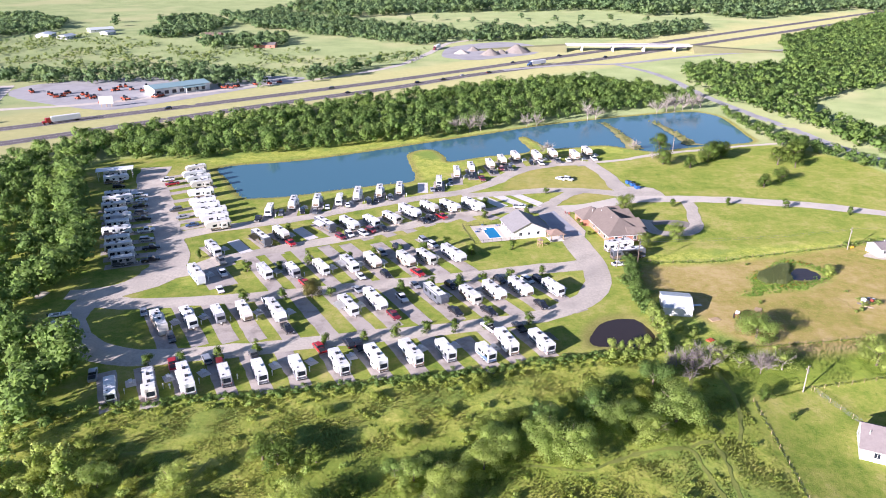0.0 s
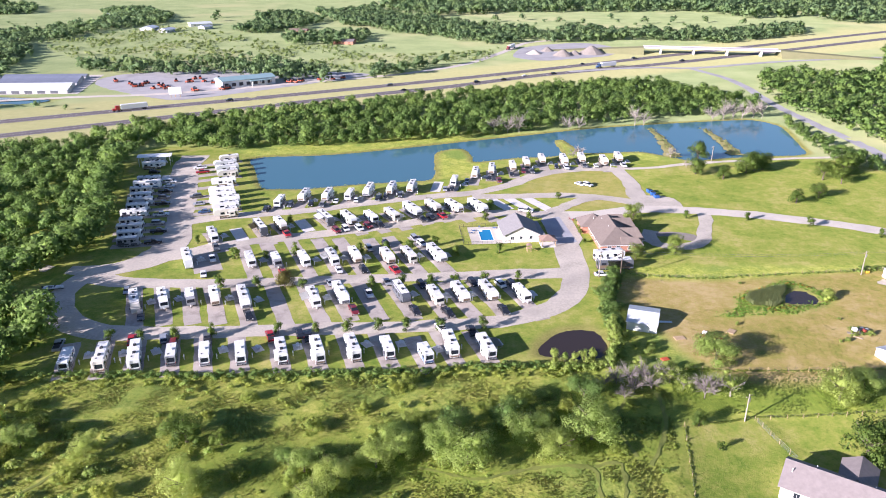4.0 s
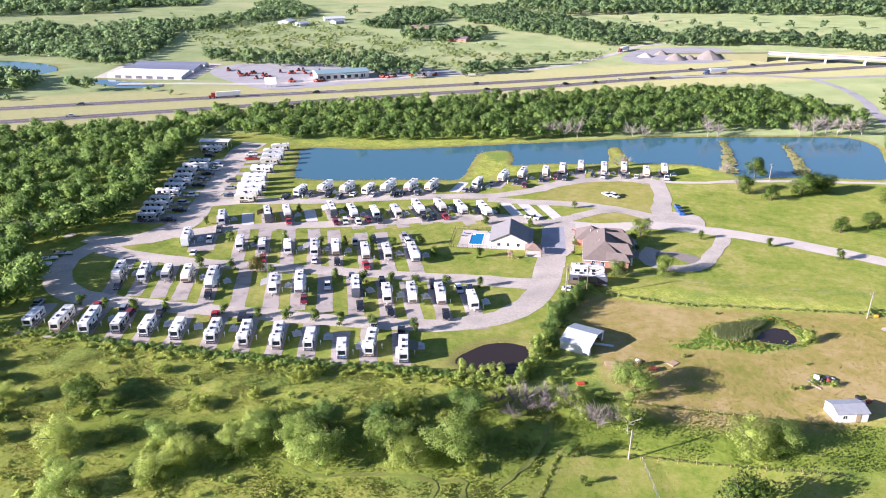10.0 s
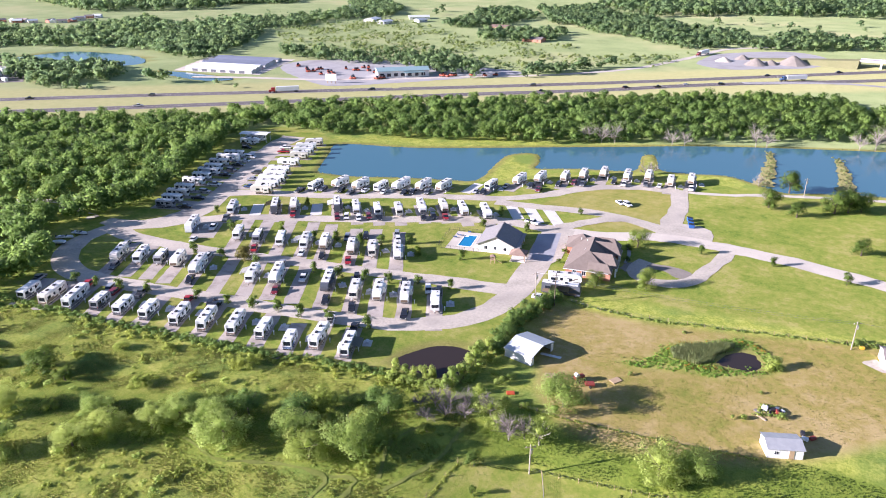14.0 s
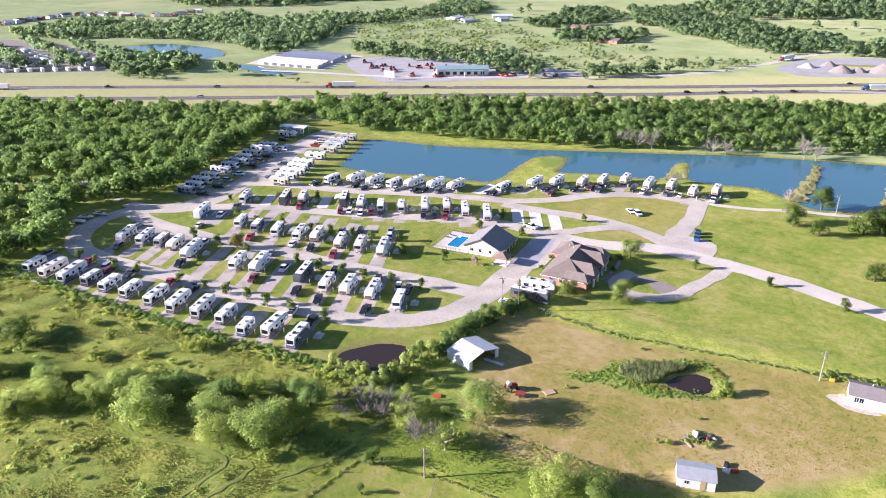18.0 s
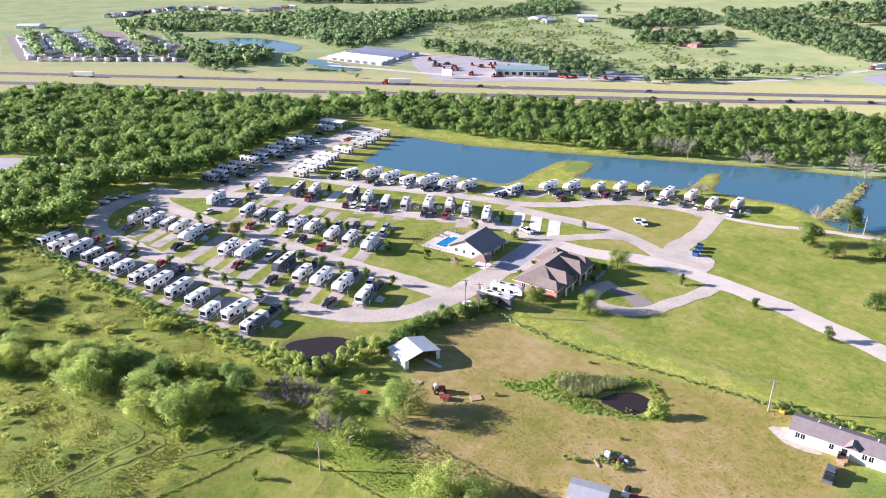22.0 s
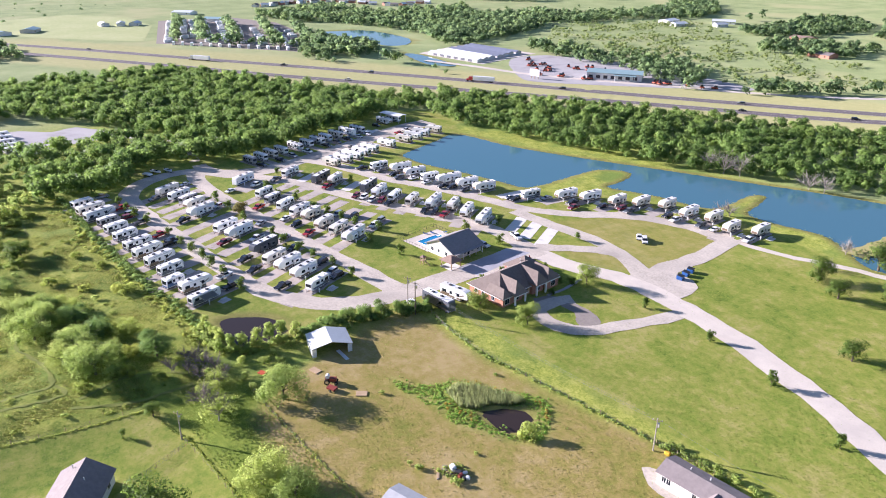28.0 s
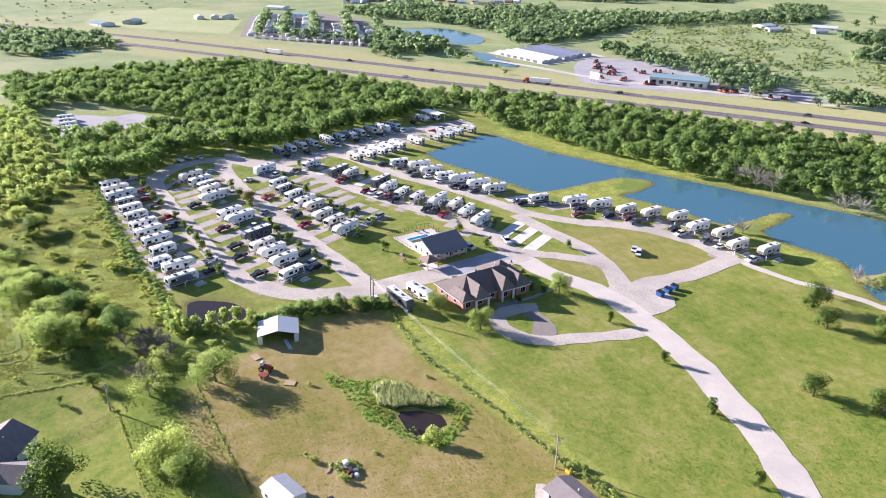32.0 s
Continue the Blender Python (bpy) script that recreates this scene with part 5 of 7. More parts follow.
office = thing("office_building", pose(29.2, 244.0, 0, 0, 0, 104), label="cream office building with a dark gabled roof beside the pool", category="building")
part("wall", gable_body(13.4, 12.4, 2.9, 5.8), CREAM_WALL, office)
part("roof", gable_roof(13.4, 12.4, 2.95, 5.9, 0.6), DARK_SHINGLE, office, "dark shingled gable roof")
part("ridge_cap", plate((14.6, 0.3, 0.12), (0, 0, 6.12)), DARK_SHINGLE, office)
for y in (-3.2, 3.4):
    window(office, -6.72, y, 1.7, 1.0, 1.1, "x")
window(office, -6.72, 0.3, 1.7, 0.8, 1.1, "x")
for x in (-4.5, -1.0, 2.6, 5.2):
    window(office, x, -6.22, 1.6, 1.0, 1.2, "y")
    window(office, x, 6.22, 1.6, 1.0, 1.2, "y")
door(office, 0.8, -6.23, 1.0, 2.05, "y", DARK_GLASS)
for x in (-6.0, -3.0, 0.0, 3.0, 6.0):
    part("porch_post", rod((x, -7.6, 0), (x, -7.6, 2.7), 0.1, sides=8), TRIM, office)
part("porch_roof", plate((13.8, 2.0, 0.15), (0, -7.2, 2.68)), DARK_SHINGLE, office)
part("foundation", box((13.6, 12.6, 0.25)), CONCRETE, office)

def hip_bay(px, width, front, back, eave, ridge, over=0.4):
    """The roof of a bay that runs out from a wall: hipped at its front, open towards the house."""
    w, y = width / 2 + over, front - over
    bm = bmesh.new()
    low = [bm.verts.new(p) for p in ((px - w, y, eave), (px + w, y, eave), (px + w, back, eave), (px - w, back, eave))]
    top = [bm.verts.new((px, y + w * 0.8, ridge)), bm.verts.new((px, back, ridge))]
    for f in ((low[0], low[1], top[0]), (low[1], low[2], top[1], top[0]), (low[3], low[0], top[0], top[1]), (low[2], low[3], top[1]), (low[3], low[2], low[1], low[0])):
        bm.faces.new(f)
    bmesh.ops.recalc_face_normals(bm, faces=bm.faces)
    return bm


house = thing("brick_house", pose(61.6, 245.6, 0, 0, 0, 101), label="red brick house with steep brown hipped roofs and white porch columns", category="house")
part("wall", box((24.5, 12.6, 2.75)), BRICK, house)
part("roof", hip_roof(24.5, 12.6, 2.75, 7.0, 0.7), BROWN_SHINGLE, house, "brown shingled hip roof")
part("rear_wing", box((8.4, 9.0, 2.75), (9.5, 4.4, 0)), BRICK, house)
bm = hip_roof(8.4, 9.0, 2.78, 6.2, 0.7)
bmesh.ops.translate(bm, vec=(9.5, 4.4, 0), verts=bm.verts)
part("wing_roof", bm, BROWN_SHINGLE, house)
part("fascia", merge(None, plate((25.9, 14.0, 0.18), (0, 0, 2.68))), TRIM, house)
for px, pw, front, ridge, eave in ((-10.6, 3.4, -7.6, 5.0, 2.8), (-6.4, 4.8, -9.0, 6.7, 3.1), (2.7, 4.6, -9.0, 6.9, 3.6), (8.8, 5.0, -8.0, 6.0, 2.9)):
    bay_roof = part("bay_roof", hip_bay(px, pw, front, -0.5, eave, ridge), BROWN_SHINGLE, house, "hipped roof of a projecting bay")
    part("bay_fascia", plate((pw + 0.7, 0.12, 0.26), (px, front - 0.34, eave - 0.1)), TRIM, bay_roof)
    open_bay = px in (-6.4, 2.7)
    part("bay_wall", box((pw, -6.2 - front - (1.6 if open_bay else 0.0), eave - 0.02), (px, (front - 6.2 + (1.6 if open_bay else 0.0)) / 2, 0)), BRICK, house)
    if open_bay:
        for s in (-1, 1):
            part("column", box((0.5, 0.5, eave), (px + s * (pw / 2 - 0.3), front + 0.2, 0), 0.03), TRIM, bay_roof)
    window(house, px, front - 0.03 + (1.6 if open_bay else 0.0), 1.5, 1.7, 1.6, "y")
part("corner_column", box((0.4, 0.4, 2.75), (12.1, -6.5, 0), 0.03), TRIM, house)
for x in (-3.2, -1.2, 5.5):
    window(house, x, -6.33, 1.6, 1.2, 1.5, "y")
for x in (-9.0, -4.0, 1.0):
    window(house, x, 6.33, 1.6, 1.3, 1.4, "y")
for y in (-3.5, 0.5, 3.5):
    window(house, -12.28, y, 1.6, 1.1, 1.4, "x")
door(house, -0.1, -6.34, 1.1, 2.1, "y", TIMBER)
for x, y in ((-3.0, 1.8), (5.0, 2.2), (7.5, 4.5)):
    part("vent_pipe", rod((x, y, 4.2), (x, y, 6.6 - 0.2 * y), 0.08, sides=8), TRIM, house)
for x, y, turn in ((47.6, 262.4, 20), (48.8, 261.2, 60)):
    chair = thing("garden_chair", pose(x, y, 0.09, 0, 0, turn), label="red garden chair on pale gravel behind the house", category="chair", group="garden chairs")
    part("seat", box((0.6, 0.6, 0.06), (0, 0, 0.42), 0.02), RED_METAL, chair)
    part("backrest", box((0.06, 0.6, 0.65), (-0.3, 0, 0.45), 0.02), RED_METAL, chair)
    for sx in (-0.26, 0.26):
        for sy in (-0.26, 0.26):
            part("leg", box((0.05, 0.05, 0.44), (sx, sy, 0)), RED_METAL, chair)

barn = thing("open_barn", pose(66.8, 184.0, 0, 0, 0, -10), label="white sheet-metal barn with an open gable front", category="barn")
part("roof", gable_roof(8.0, 10.2, 2.4, 3.7, 0.2, 0.1), METAL_ROOF, barn, "pale ribbed metal roof")
for s in (-1, 1):
    part("side_wall", box((8.0, 0.14, 2.35), (0, s * 5.05, 0)), WHITE_WALL, barn)
    part("front_panel", box((0.12, 1.0, 2.35), (3.95, s * 4.5, 0)), WHITE_WALL, barn)
bm = gable_body(0.14, 10.1, 2.35, 3.6)
bmesh.ops.translate(bm, vec=(-3.93, 0, 0), verts=bm.verts)
part("back_wall", bm, WHITE_WALL, barn)
for x in (-2.0, 1.0, 3.7):
    for s in (-1, 1):
        part("post", box((0.16, 0.16, 2.4), (x, s * 4.85, 0)), TIMBER, barn)
    part("rafter", gable_roof(0.12, 9.8, 2.22, 3.45, 0.0, 0.14), TIMBER, barn)
tagged(part("workbench", box((2.4, 0.8, 0.85), (-2.6, 3.2, 0), 0.03), TIMBER, None), "timber workbench inside an open barn", "bench").matrix_basis = barn.matrix_basis.copy()
tagged(part("metal_sheet", box((5.4, 1.0, 0.1), (0, 0, 0), 0.02), METAL_ROOF, None), "pale blue metal sheet lying on the ground", "sheet").matrix_basis = pose(72.2, 185.4, 0.03, 0, 0, 5)

home = thing("mobile_home", pose(155.2, 225.2, 0, 0, 0, 11.5), label="long white mobile home with a grey gabled roof", category="house")
part("wall", gable_body(21.0, 6.4, 2.95, 4.1), WHITE_WALL, home)
part("roof", gable_roof(21.0, 6.4, 2.97, 4.15, 0.35, 0.12), PURPLE_SHINGLE, home, "grey shingled gable roof")
part("skirting", box((21.1, 6.5, 0.6)), CONCRETE, home)
for x in (-9.0, -8.0, -2.6, 3.4, 4.6, 9.0):
    window(home, x, -3.22, 1.9, 0.8, 1.2, "y")
door(home, -0.2, -3.24, 0.95, 2.3, "y", DARK_GLASS)
bm = gable_roof(2.0, 2.6, 3.0, 4.0, 0.2, 0.1)
bmesh.ops.transform(bm, matrix=pose(0.9, -2.6, 0, 0, 0, 90), verts=bm.verts)
part("dormer", bm, PURPLE_SHINGLE, home)
deck = part("porch_deck", box((2.0, 1.8, 0.7), (-0.2, -4.15, 0)), TIMBER, home, "small timber entry deck")
for i in range(3):
    part("step", box((1.2, 0.3, 0.2 * (3 - i)), (-0.2, -5.2 - 0.3 * i, 0)), TIMBER, deck)
for s in (-1, 1):
    part("railing", box((0.08, 1.8, 0.95), (-0.2 + s * 0.96, -4.15, 0.7)), TIMBER, deck)
for x, y in ((-6.0, 1.0), (-2.0, 1.2), (5.0, 1.0)):
    part("roof_vent", rod((x, y, 3.5), (x, y, 4.35), 0.12, sides=8), TRIM, home)

cottage = thing("white_house", pose(98.3, 120.2, -2.1, 0, 0, -25.4), label="white house with a brown-grey gabled roof and a side wing", category="house")
part("wall", gable_body(22.0, 9.5, 3.0, 5.7), WHITE_WALL, cottage)
part("roof", gable_roof(22.0, 9.5, 3.02, 5.8, 0.5, 0.14), PURPLE_SHINGLE, cottage, "brown-grey shingled gable roof")
bm = gable_body(7.0, 6.0, 3.0, 4.6)
bmesh.ops.transform(bm, matrix=pose(1.0, 6.6, 0, 0, 0, 90), verts=bm.verts)
wing = part("wing", bm, WHITE_WALL, cottage)
bm = gable_roof(7.6, 6.0, 3.02, 4.65, 0.4, 0.14)
bmesh.ops.transform(bm, matrix=pose(1.0, 6.6, 0, 0, 0, 90), verts=bm.verts)
part("wing_roof", bm, PURPLE_SHINGLE, wing)
for y in (-2.0, 2.2):
    window(cottage, -11.03, y, 1.7, 1.0, 1.2, "x")
for x in (-8.0, -3.5, 6.0, 9.0):
    window(cottage, x, -4.78, 1.7, 1.1, 1.2, "y")
    window(cottage, x, 4.78, 1.7, 1.1, 1.2, "y")
for x, y in ((-6.0, 1.5), (-9.8, -2.0), (4.0, 1.0)):
    part("vent_pipe", rod((x, y, 4.0), (x, y, 5.6), 0.1, sides=8), TRIM, cottage)

shed = thing("storage_shed", pose(127.6, 174.4, 0, 0, 0, 24), label="small white shed with a streaked metal roof", category="shed")
part("wall", gable_body(7.0, 5.2, 2.3, 3.0), WHITE_WALL, shed)
part("roof", gable_roof(7.0, 5.2, 2.32, 3.05, 0.25, 0.08), RUST_ROOF, shed, "streaked grey metal roof")
part("door", box((1.0, 0.1, 1.95), (1.2, -2.64, 0.05)), TIMBER, shed)
window(shed, -1.8, -2.62, 1.4, 0.8, 0.7, "y")

cover = thing("caravan_shelter", pose(-146.0, 309.0, 0, 0, 0, 20), label="open caravan shelter with a white metal roof", category="shelter")
part("roof", gable_roof(15.0, 6.0, 4.3, 4.7, 0.2, 0.1), WHITE_SHELL, cover)
for x in (-7.0, -2.3, 2.3, 7.0):
    for s in (-1, 1):
        part("post", box((0.14, 0.14, 4.35), (x, s * 2.8, 0)), WHITE_SHELL, cover)
park("T10", -146.0, 309.0, 20, "stored caravans by the woods", label="white travel trailer under a metal shelter")
park("F10", -142.5, 301.5, 20, "stored caravans by the woods")
park("sb", -139.0, 295.0, 20, "vehicles in the storage row", 0.03)

# pool with deck, fence and furniture
pool = thing("swimming_pool", pose(17.7, 242.1, 0, 0, 0, 13), label="blue rectangular swimming pool in a pale concrete deck", category="pool")
part("deck", merge(box((12.6, 2.6, 0.16), (0.4, 6.7, 0)), merge(box((12.6, 2.8, 0.16), (0.4, -6.6, 0)), merge(box((3.6, 10.6, 0.16), (-4.1, 0.05, 0)), box((4.3, 10.6, 0.16), (4.55, 0.05, 0))))), PALE_GRAVEL, pool)
part("coping", merge(box((5.0, 0.3, 0.2), (0, 5.25, 0)), merge(box((5.0, 0.3, 0.2), (0, -5.05, 0)), merge(box((0.3, 10.0, 0.2), (-2.35, 0.1, 0)), box((0.3, 10.0, 0.2), (2.35, 0.1, 0))))), TRIM, pool)
part("water", box((4.5, 10.2, 0.1), (0, 0.1, 0)), POOL_WATER, pool, "clear blue pool water")
part("pool_steps", box((1.2, 1.2, 0.115), (-1.4, 4.2, 0)), TRIM, pool)
for i, (x, y) in enumerate(((13.0, 245.0), (12.4, 242.6), (14.6, 249.4), (20.0, 249.0))):
    seat = thing("sun_lounger", pose(x, y, 0.16, 0, 0, 13 + 40 * i), label="dark sun lounger on the pool deck", category="lounger", group="loungers by the pool")
    part("seat", box((1.3, 0.65, 0.08), (0, 0, 0.3), 0.02), BLUE_METAL, seat)
    bm = box((0.7, 0.65, 0.08), (0, 0, 0))
    bmesh.ops.transform(bm, matrix=pose(-0.85, 0, 0.5, 0, 40, 0), verts=bm.verts)
    part("backrest", bm, BLUE_METAL, seat)
    for sx in (-0.55, 0.55):
        for sy in (-0.26, 0.26):
            part("leg", rod((sx, sy, 0), (sx, sy, 0.3), 0.03, sides=6), RIM, seat)
fence = thing("pool_fence", pose(17.7, 242.1, 0, 0, 0, 13), label="thin dark metal fence round the pool", category="fence")
for (x0, y0), (x1, y1) in (((-8.8, -8.4), (7.6, -8.4)), ((-8.8, -8.4), (-8.8, 8.8)), ((-8.8, 8.8), (7.6, 8.8))):
    part("rail", rod((x0, y0, 1.2), (x1, y1, 1.2), 0.03, sides=5), BLACK_PLASTIC, fence)
    part("rail", rod((x0, y0, 0.2), (x1, y1, 0.2), 0.03, sides=5), BLACK_PLASTIC, fence)
    n = int(math.hypot(x1 - x0, y1 - y0) / 1.6)
    for i in range(n + 1):
        x, y = x0 + (x1 - x0) * i / n, y0 + (y1 - y0) * i / n
        part("post", rod((x, y, 0), (x, y, 1.3), 0.04, sides=5), BLACK_PLASTIC, fence)

gazebo = thing("pavilion", pose(39.8, 236.6, 0, 0, 0, 14), label="timber pavilion with a brown pyramid roof", category="pavilion")
part("roof", hip_roof(5.0, 4.6, 2.4, 3.9, 0.4), RED_ROOF, gazebo, "brown shingled pyramid roof")
for sx in (-2.2, 2.2):
    for sy in (-2.0, 2.0):
        part("post", box((0.24, 0.24, 2.42), (sx, sy, 0)), TIMBER, gazebo)
part("floor", box((5.2, 4.8, 0.12)), CONCRETE, gazebo)
play = thing("play_set", pose(33.6, 229.8, 0, 0, 0, 20), label="orange timber play tower with a slide", category="play set")
for sx in (-0.6, 0.6):
    for sy in (-0.6, 0.6):
        part("post", box((0.14, 0.14, 2.4), (sx, sy, 0)), TIMBER, play)
part("platform", box((1.5, 1.5, 0.12), (0, 0, 1.2)), TIMBER, play)
part("roof", hip_roof(1.5, 1.5, 2.4, 3.1, 0.15), RED_ROOF, play)
bm = box((2.6, 0.6, 0.1))
bmesh.ops.transform(bm, matrix=pose(1.8, 0, 0.65, 0, 28, 0), verts=bm.verts)
part("slide", bm, gloss("yellow_plastic", (0.65, 0.5, 0.15)), play)

# ---- single trees ----
def crown_mesh(seed, radius, height, lobes, clumps, size, low, material, airy=0.2, name="crown"):
    v, q, cv, ct, form = tree_kind(seed, radius, height, lobes, clumps, size, low, airy)
    verts = np.concatenate([v, cv])
    faces = q.tolist() + (ct + len(v)).tolist()
    me = mesh_of(name, verts.tolist(), faces, [material])
    me.attributes.new("tint", "FLOAT", "POINT").data.foreach_set("value", np.full(len(verts), (seed * 0.37) % 1.0, np.float32))
    me.attributes.new("form", "FLOAT_VECTOR", "POINT").data.foreach_set("vector", form.astype(np.float32).ravel())
    return me


def trunk_mesh(seed, height, radius, spread, material, reach=0.72, twigs=5):
    rng = np.random.default_rng(seed)
    bm = rod((0, 0, -0.1), (rng.normal(0, 0.1), rng.normal(0, 0.1), height * 0.45), radius, radius * 0.6, 8)
    for i in range(twigs):
        a = 2 * math.pi * i / twigs + rng.uniform(-0.4, 0.4)
        z = height * rng.uniform(0.22, 0.45)
        tip = (spread * 0.6 * math.cos(a), spread * 0.6 * math.sin(a), height * rng.uniform(reach - 0.15, reach))
        rod((0, 0, z), tip, radius * 0.5, radius * 0.15, 6, bm)
    me = bpy.data.meshes.new("trunk")
    bm.to_mesh(me)
    bm.free()
    me.materials.append(material)
    return me


# kind: crown and trunk meshes of a tree about 1 unit = its listed size
TREES = {}
for key, count, radius, height, lobes, clumps, size, low, material, airy in (
        ("round", 4, 1.35, 3.6, 9, 1000, 0.125, 0.02, LEAF_DARK, 0.1), ("broad", 5, 4.2, 7.2, 26, 9800, 0.122, 0.14, LEAF_PALE, 0.85), ("full", 4, 4.0, 7.2, 14, 5600, 0.13, 0.16, LEAF, 0.45),
        ("dark", 3, 2.8, 5.4, 11, 3200, 0.13, 0.1, LEAF_DARK, 0.4), ("slim", 3, 1.3, 4.6, 8, 1000, 0.15, 0.12, LEAF_PALE, 0.3), ("shrub", 4, 1.9, 2.7, 8, 1000, 0.14, 0.1, LEAF_PALE, 0.5),
        ("low", 5, 2.6, 2.9, 15, 3200, 0.115, 0.05, BRUSH, 0.9), ("sparse", 2, 4.2, 7.0, 22, 1900, 0.15, 0.2, LEAF_PALE, 1.0), ("pale", 2, 4.0, 7.0, 15, 6800, 0.125, 0.1, LEAF_MID, 0.35), ("rusty", 2, 3.0, 5.0, 12, 5200, 0.13, 0.12, LEAF_RUSTY, 0.2)):
    TREES[key] = [(crown_mesh(100 + 10 * len(TREES) + i, radius, height, lobes, clumps, size, low, material, airy),
                   trunk_mesh(200 + i, height, {"round": 0.07, "slim": 0.1, "shrub": 0.06, "low": 0.07}.get(key, 0.22), radius, DEAD if key == "sparse" else BARK, twigs=11 if key == "sparse" else 6)) for i in range(count)]


def tree(kind, x, y, scale, label, group="", name="tree", seed=0, category="tree", flat=1.0):
    crown, trunk = TREES[kind][int(abs(x * 7.3 + y * 3.1 + seed)) % len(TREES[kind])]
    top = thing(name, pose(x, y, lie_at(x, y), 0, 0, (x * 53 + y * 29) % 360) @ Matrix.Diagonal((scale, scale, scale * flat, 1)), label=label, category=category, group=group)
    for part_name, me in (("trunk", trunk), ("crown", crown)):
        new(part_name, me).parent = top
    return top


SAPLING = "small round tree at the end of a parking pad"
for line in ([(-72.6, 152.6), (-64.9, 154.4), (-56.1, 156.0), (-47.4, 158.8), (-30.4, 163.2), (-20.6, 165.4), (-12.6, 167.2), (-4.2, 168.6), (3.4, 169.8), (12.4, 171.2), (23.6, 173.4)],
             [(-57.6, 186.4), (-47.0, 188.4), (-33.0, 190.2), (-12.6, 194.6), (-3.4, 195.7), (5.2, 198.3), (12.4, 200.6), (21.0, 203.6), (31.4, 206.0)],
             [(-62.0, 208.4), (-52.2, 210.1), (-43.6, 214.4), (-30.7, 217.3), (-22.8, 219.6), (-14.2, 221.6), (-6.6, 223.8), (1.4, 229.6), (9.6, 222.0), (23.8, 227.0)],
             [(16.0, 257.2), (32.1, 260.6), (-81.0, 219.0), (-56.0, 243.6), (-38.6, 250.4), (-8.0, 268.8), (9.0, 271.0), (43.0, 286.0), (17.0, 270.8)],
             [(91.5, 270.8), (113.5, 271.8), (135.2, 268.0), (157.1, 261.0)]):
    for x, y in line:
        tree("round", x, y, 0.98 + 0.34 * ((x * 13 + y * 7) % 1.0), SAPLING, "small trees of the park")
tree("rusty", -38.6, 190.6, 1.0, "round tree with rusty green leaves between the rows")
tree("pale", 71.2, 266.2, 0.95, "rounded pale green tree beside the entrance road")
tree("pale", 68.8, 228.4, 0.82, "dense green tree at the corner of the brick house")
tree("pale", 82.6, 235.4, 0.9, "broad green tree on the lawn before the brick house")
for x, y, s in ((66.4, 259.0, 0.55), (69.0, 262.0, 0.5), (56.0, 262.0, 0.42), (71.6, 252.4, 0.42), (50.9, 252.4, 0.4), (51.3, 248.6, 0.36), (52.4, 240.2, 0.3)):
    tree("dark", x, y, s, "clipped dark shrub beside the brick house", "shrubs by the house", "shrub", category="shrub")
for x, y, s in ((109.5, 355.0, 1.15), (104.6, 331.0, 0.95), (115.4, 324.5, 0.8), (127.5, 336.0, 1.15), (132.0, 339.5, 1.15), (136.4, 343.0, 1.0), (158.6, 330.0, 1.0), (165.0, 325.5, 0.8), (138.0, 295.5, 0.75),
                (149.0, 303.8, 0.82), (170.0, 338.0, 1.0), (175.0, 346.0, 1.1)):
    tree("dark", x, y, s * 1.65, "dark evergreen tree on the mown grass", "evergreens on the grass")
for x, y, s in ((60.7, 208.0, 0.8), (58.5, 203.0, 0.85), (57.6, 198.2, 0.8), (57.4, 193.2, 0.85), (58.6, 188.4, 0.8), (60.6, 212.4, 0.6), (59.6, 183.4, 0.6), (60.4, 216.6, 0.6)):
    tree("full", x, y, s * 0.8, "dense hedge tree along the pasture edge", "hedge trees")
for x, y, s in ((43.0, 158.2, 0.85), (45.4, 158.6, 0.7), (47.6, 158.9, 0.7), (50.2, 159.8, 0.8), (52.0, 160.3, 0.85), (57.0, 161.4, 0.95), (58.4, 164.2, 1.0), (58.4, 167.6, 1.05), (58.0, 171.0, 1.1),
                (57.8, 174.4, 1.05), (58.0, 178.0, 0.9), (56.6, 158.6, 0.8)):
    tree("slim", x, y, s * 1.32, "slim pale willow at the pond edge", "willows round the pond")
for x, y, s in ((-33.0, 116.5, 1.05), (-36.4, 117.6, 0.8), (-25.4, 116.8, 0.55)):
    tree("dark", x, y, s * 1.6, "dense dark green thicket in the meadow", "meadow trees", flat=0.75)
# x, y, radius of the crown
for x, y, r in ((51.0, 130.4, 6.6), (20.5, 120.9, 5.2), (26.0, 118.6, 6.0), (37.6, 128.0, 5.2), (44.4, 124.0, 4.6), (8.2, 114.6, 4.2), (12.0, 119.4, 4.4), (0.5, 109.6, 4.4), (-5.6, 111.4, 3.8),
                (-1.2, 102.2, 4.6), (-26.2, 101.6, 4.8), (-13.6, 93.0, 5.0), (83.0, 166.4, 5.8), (107.8, 153.6, 5.4), (114.6, 158.0, 4.4), (-66.2, 109.4, 3.9), (-51.6, 109.2, 3.6)):
    tree("broad", x, y, r / 4.15, "spreading pale green tree in rough grass", "meadow trees", flat=0.86)
for x, y, r in ((49.8, 144.8, 5.0), (33.4, 132.6, 4.6), (23.0, 128.8, 4.6), (12.2, 122.8, 3.8), (-9.4, 112.8, 2.9)):
    tree("full", x, y, r / 4.3, "leafy green tree in rough grass", "meadow trees", flat=0.85)
for x, y, r in ((83.4, 151.6, 4.8), (70.2, 155.0, 3.8), (73.0, 152.2, 3.2)):
    tree("sparse", x, y, r / 4.5, "half-dead tree with thin pale foliage and grey limbs", "half-dead trees", flat=0.85)
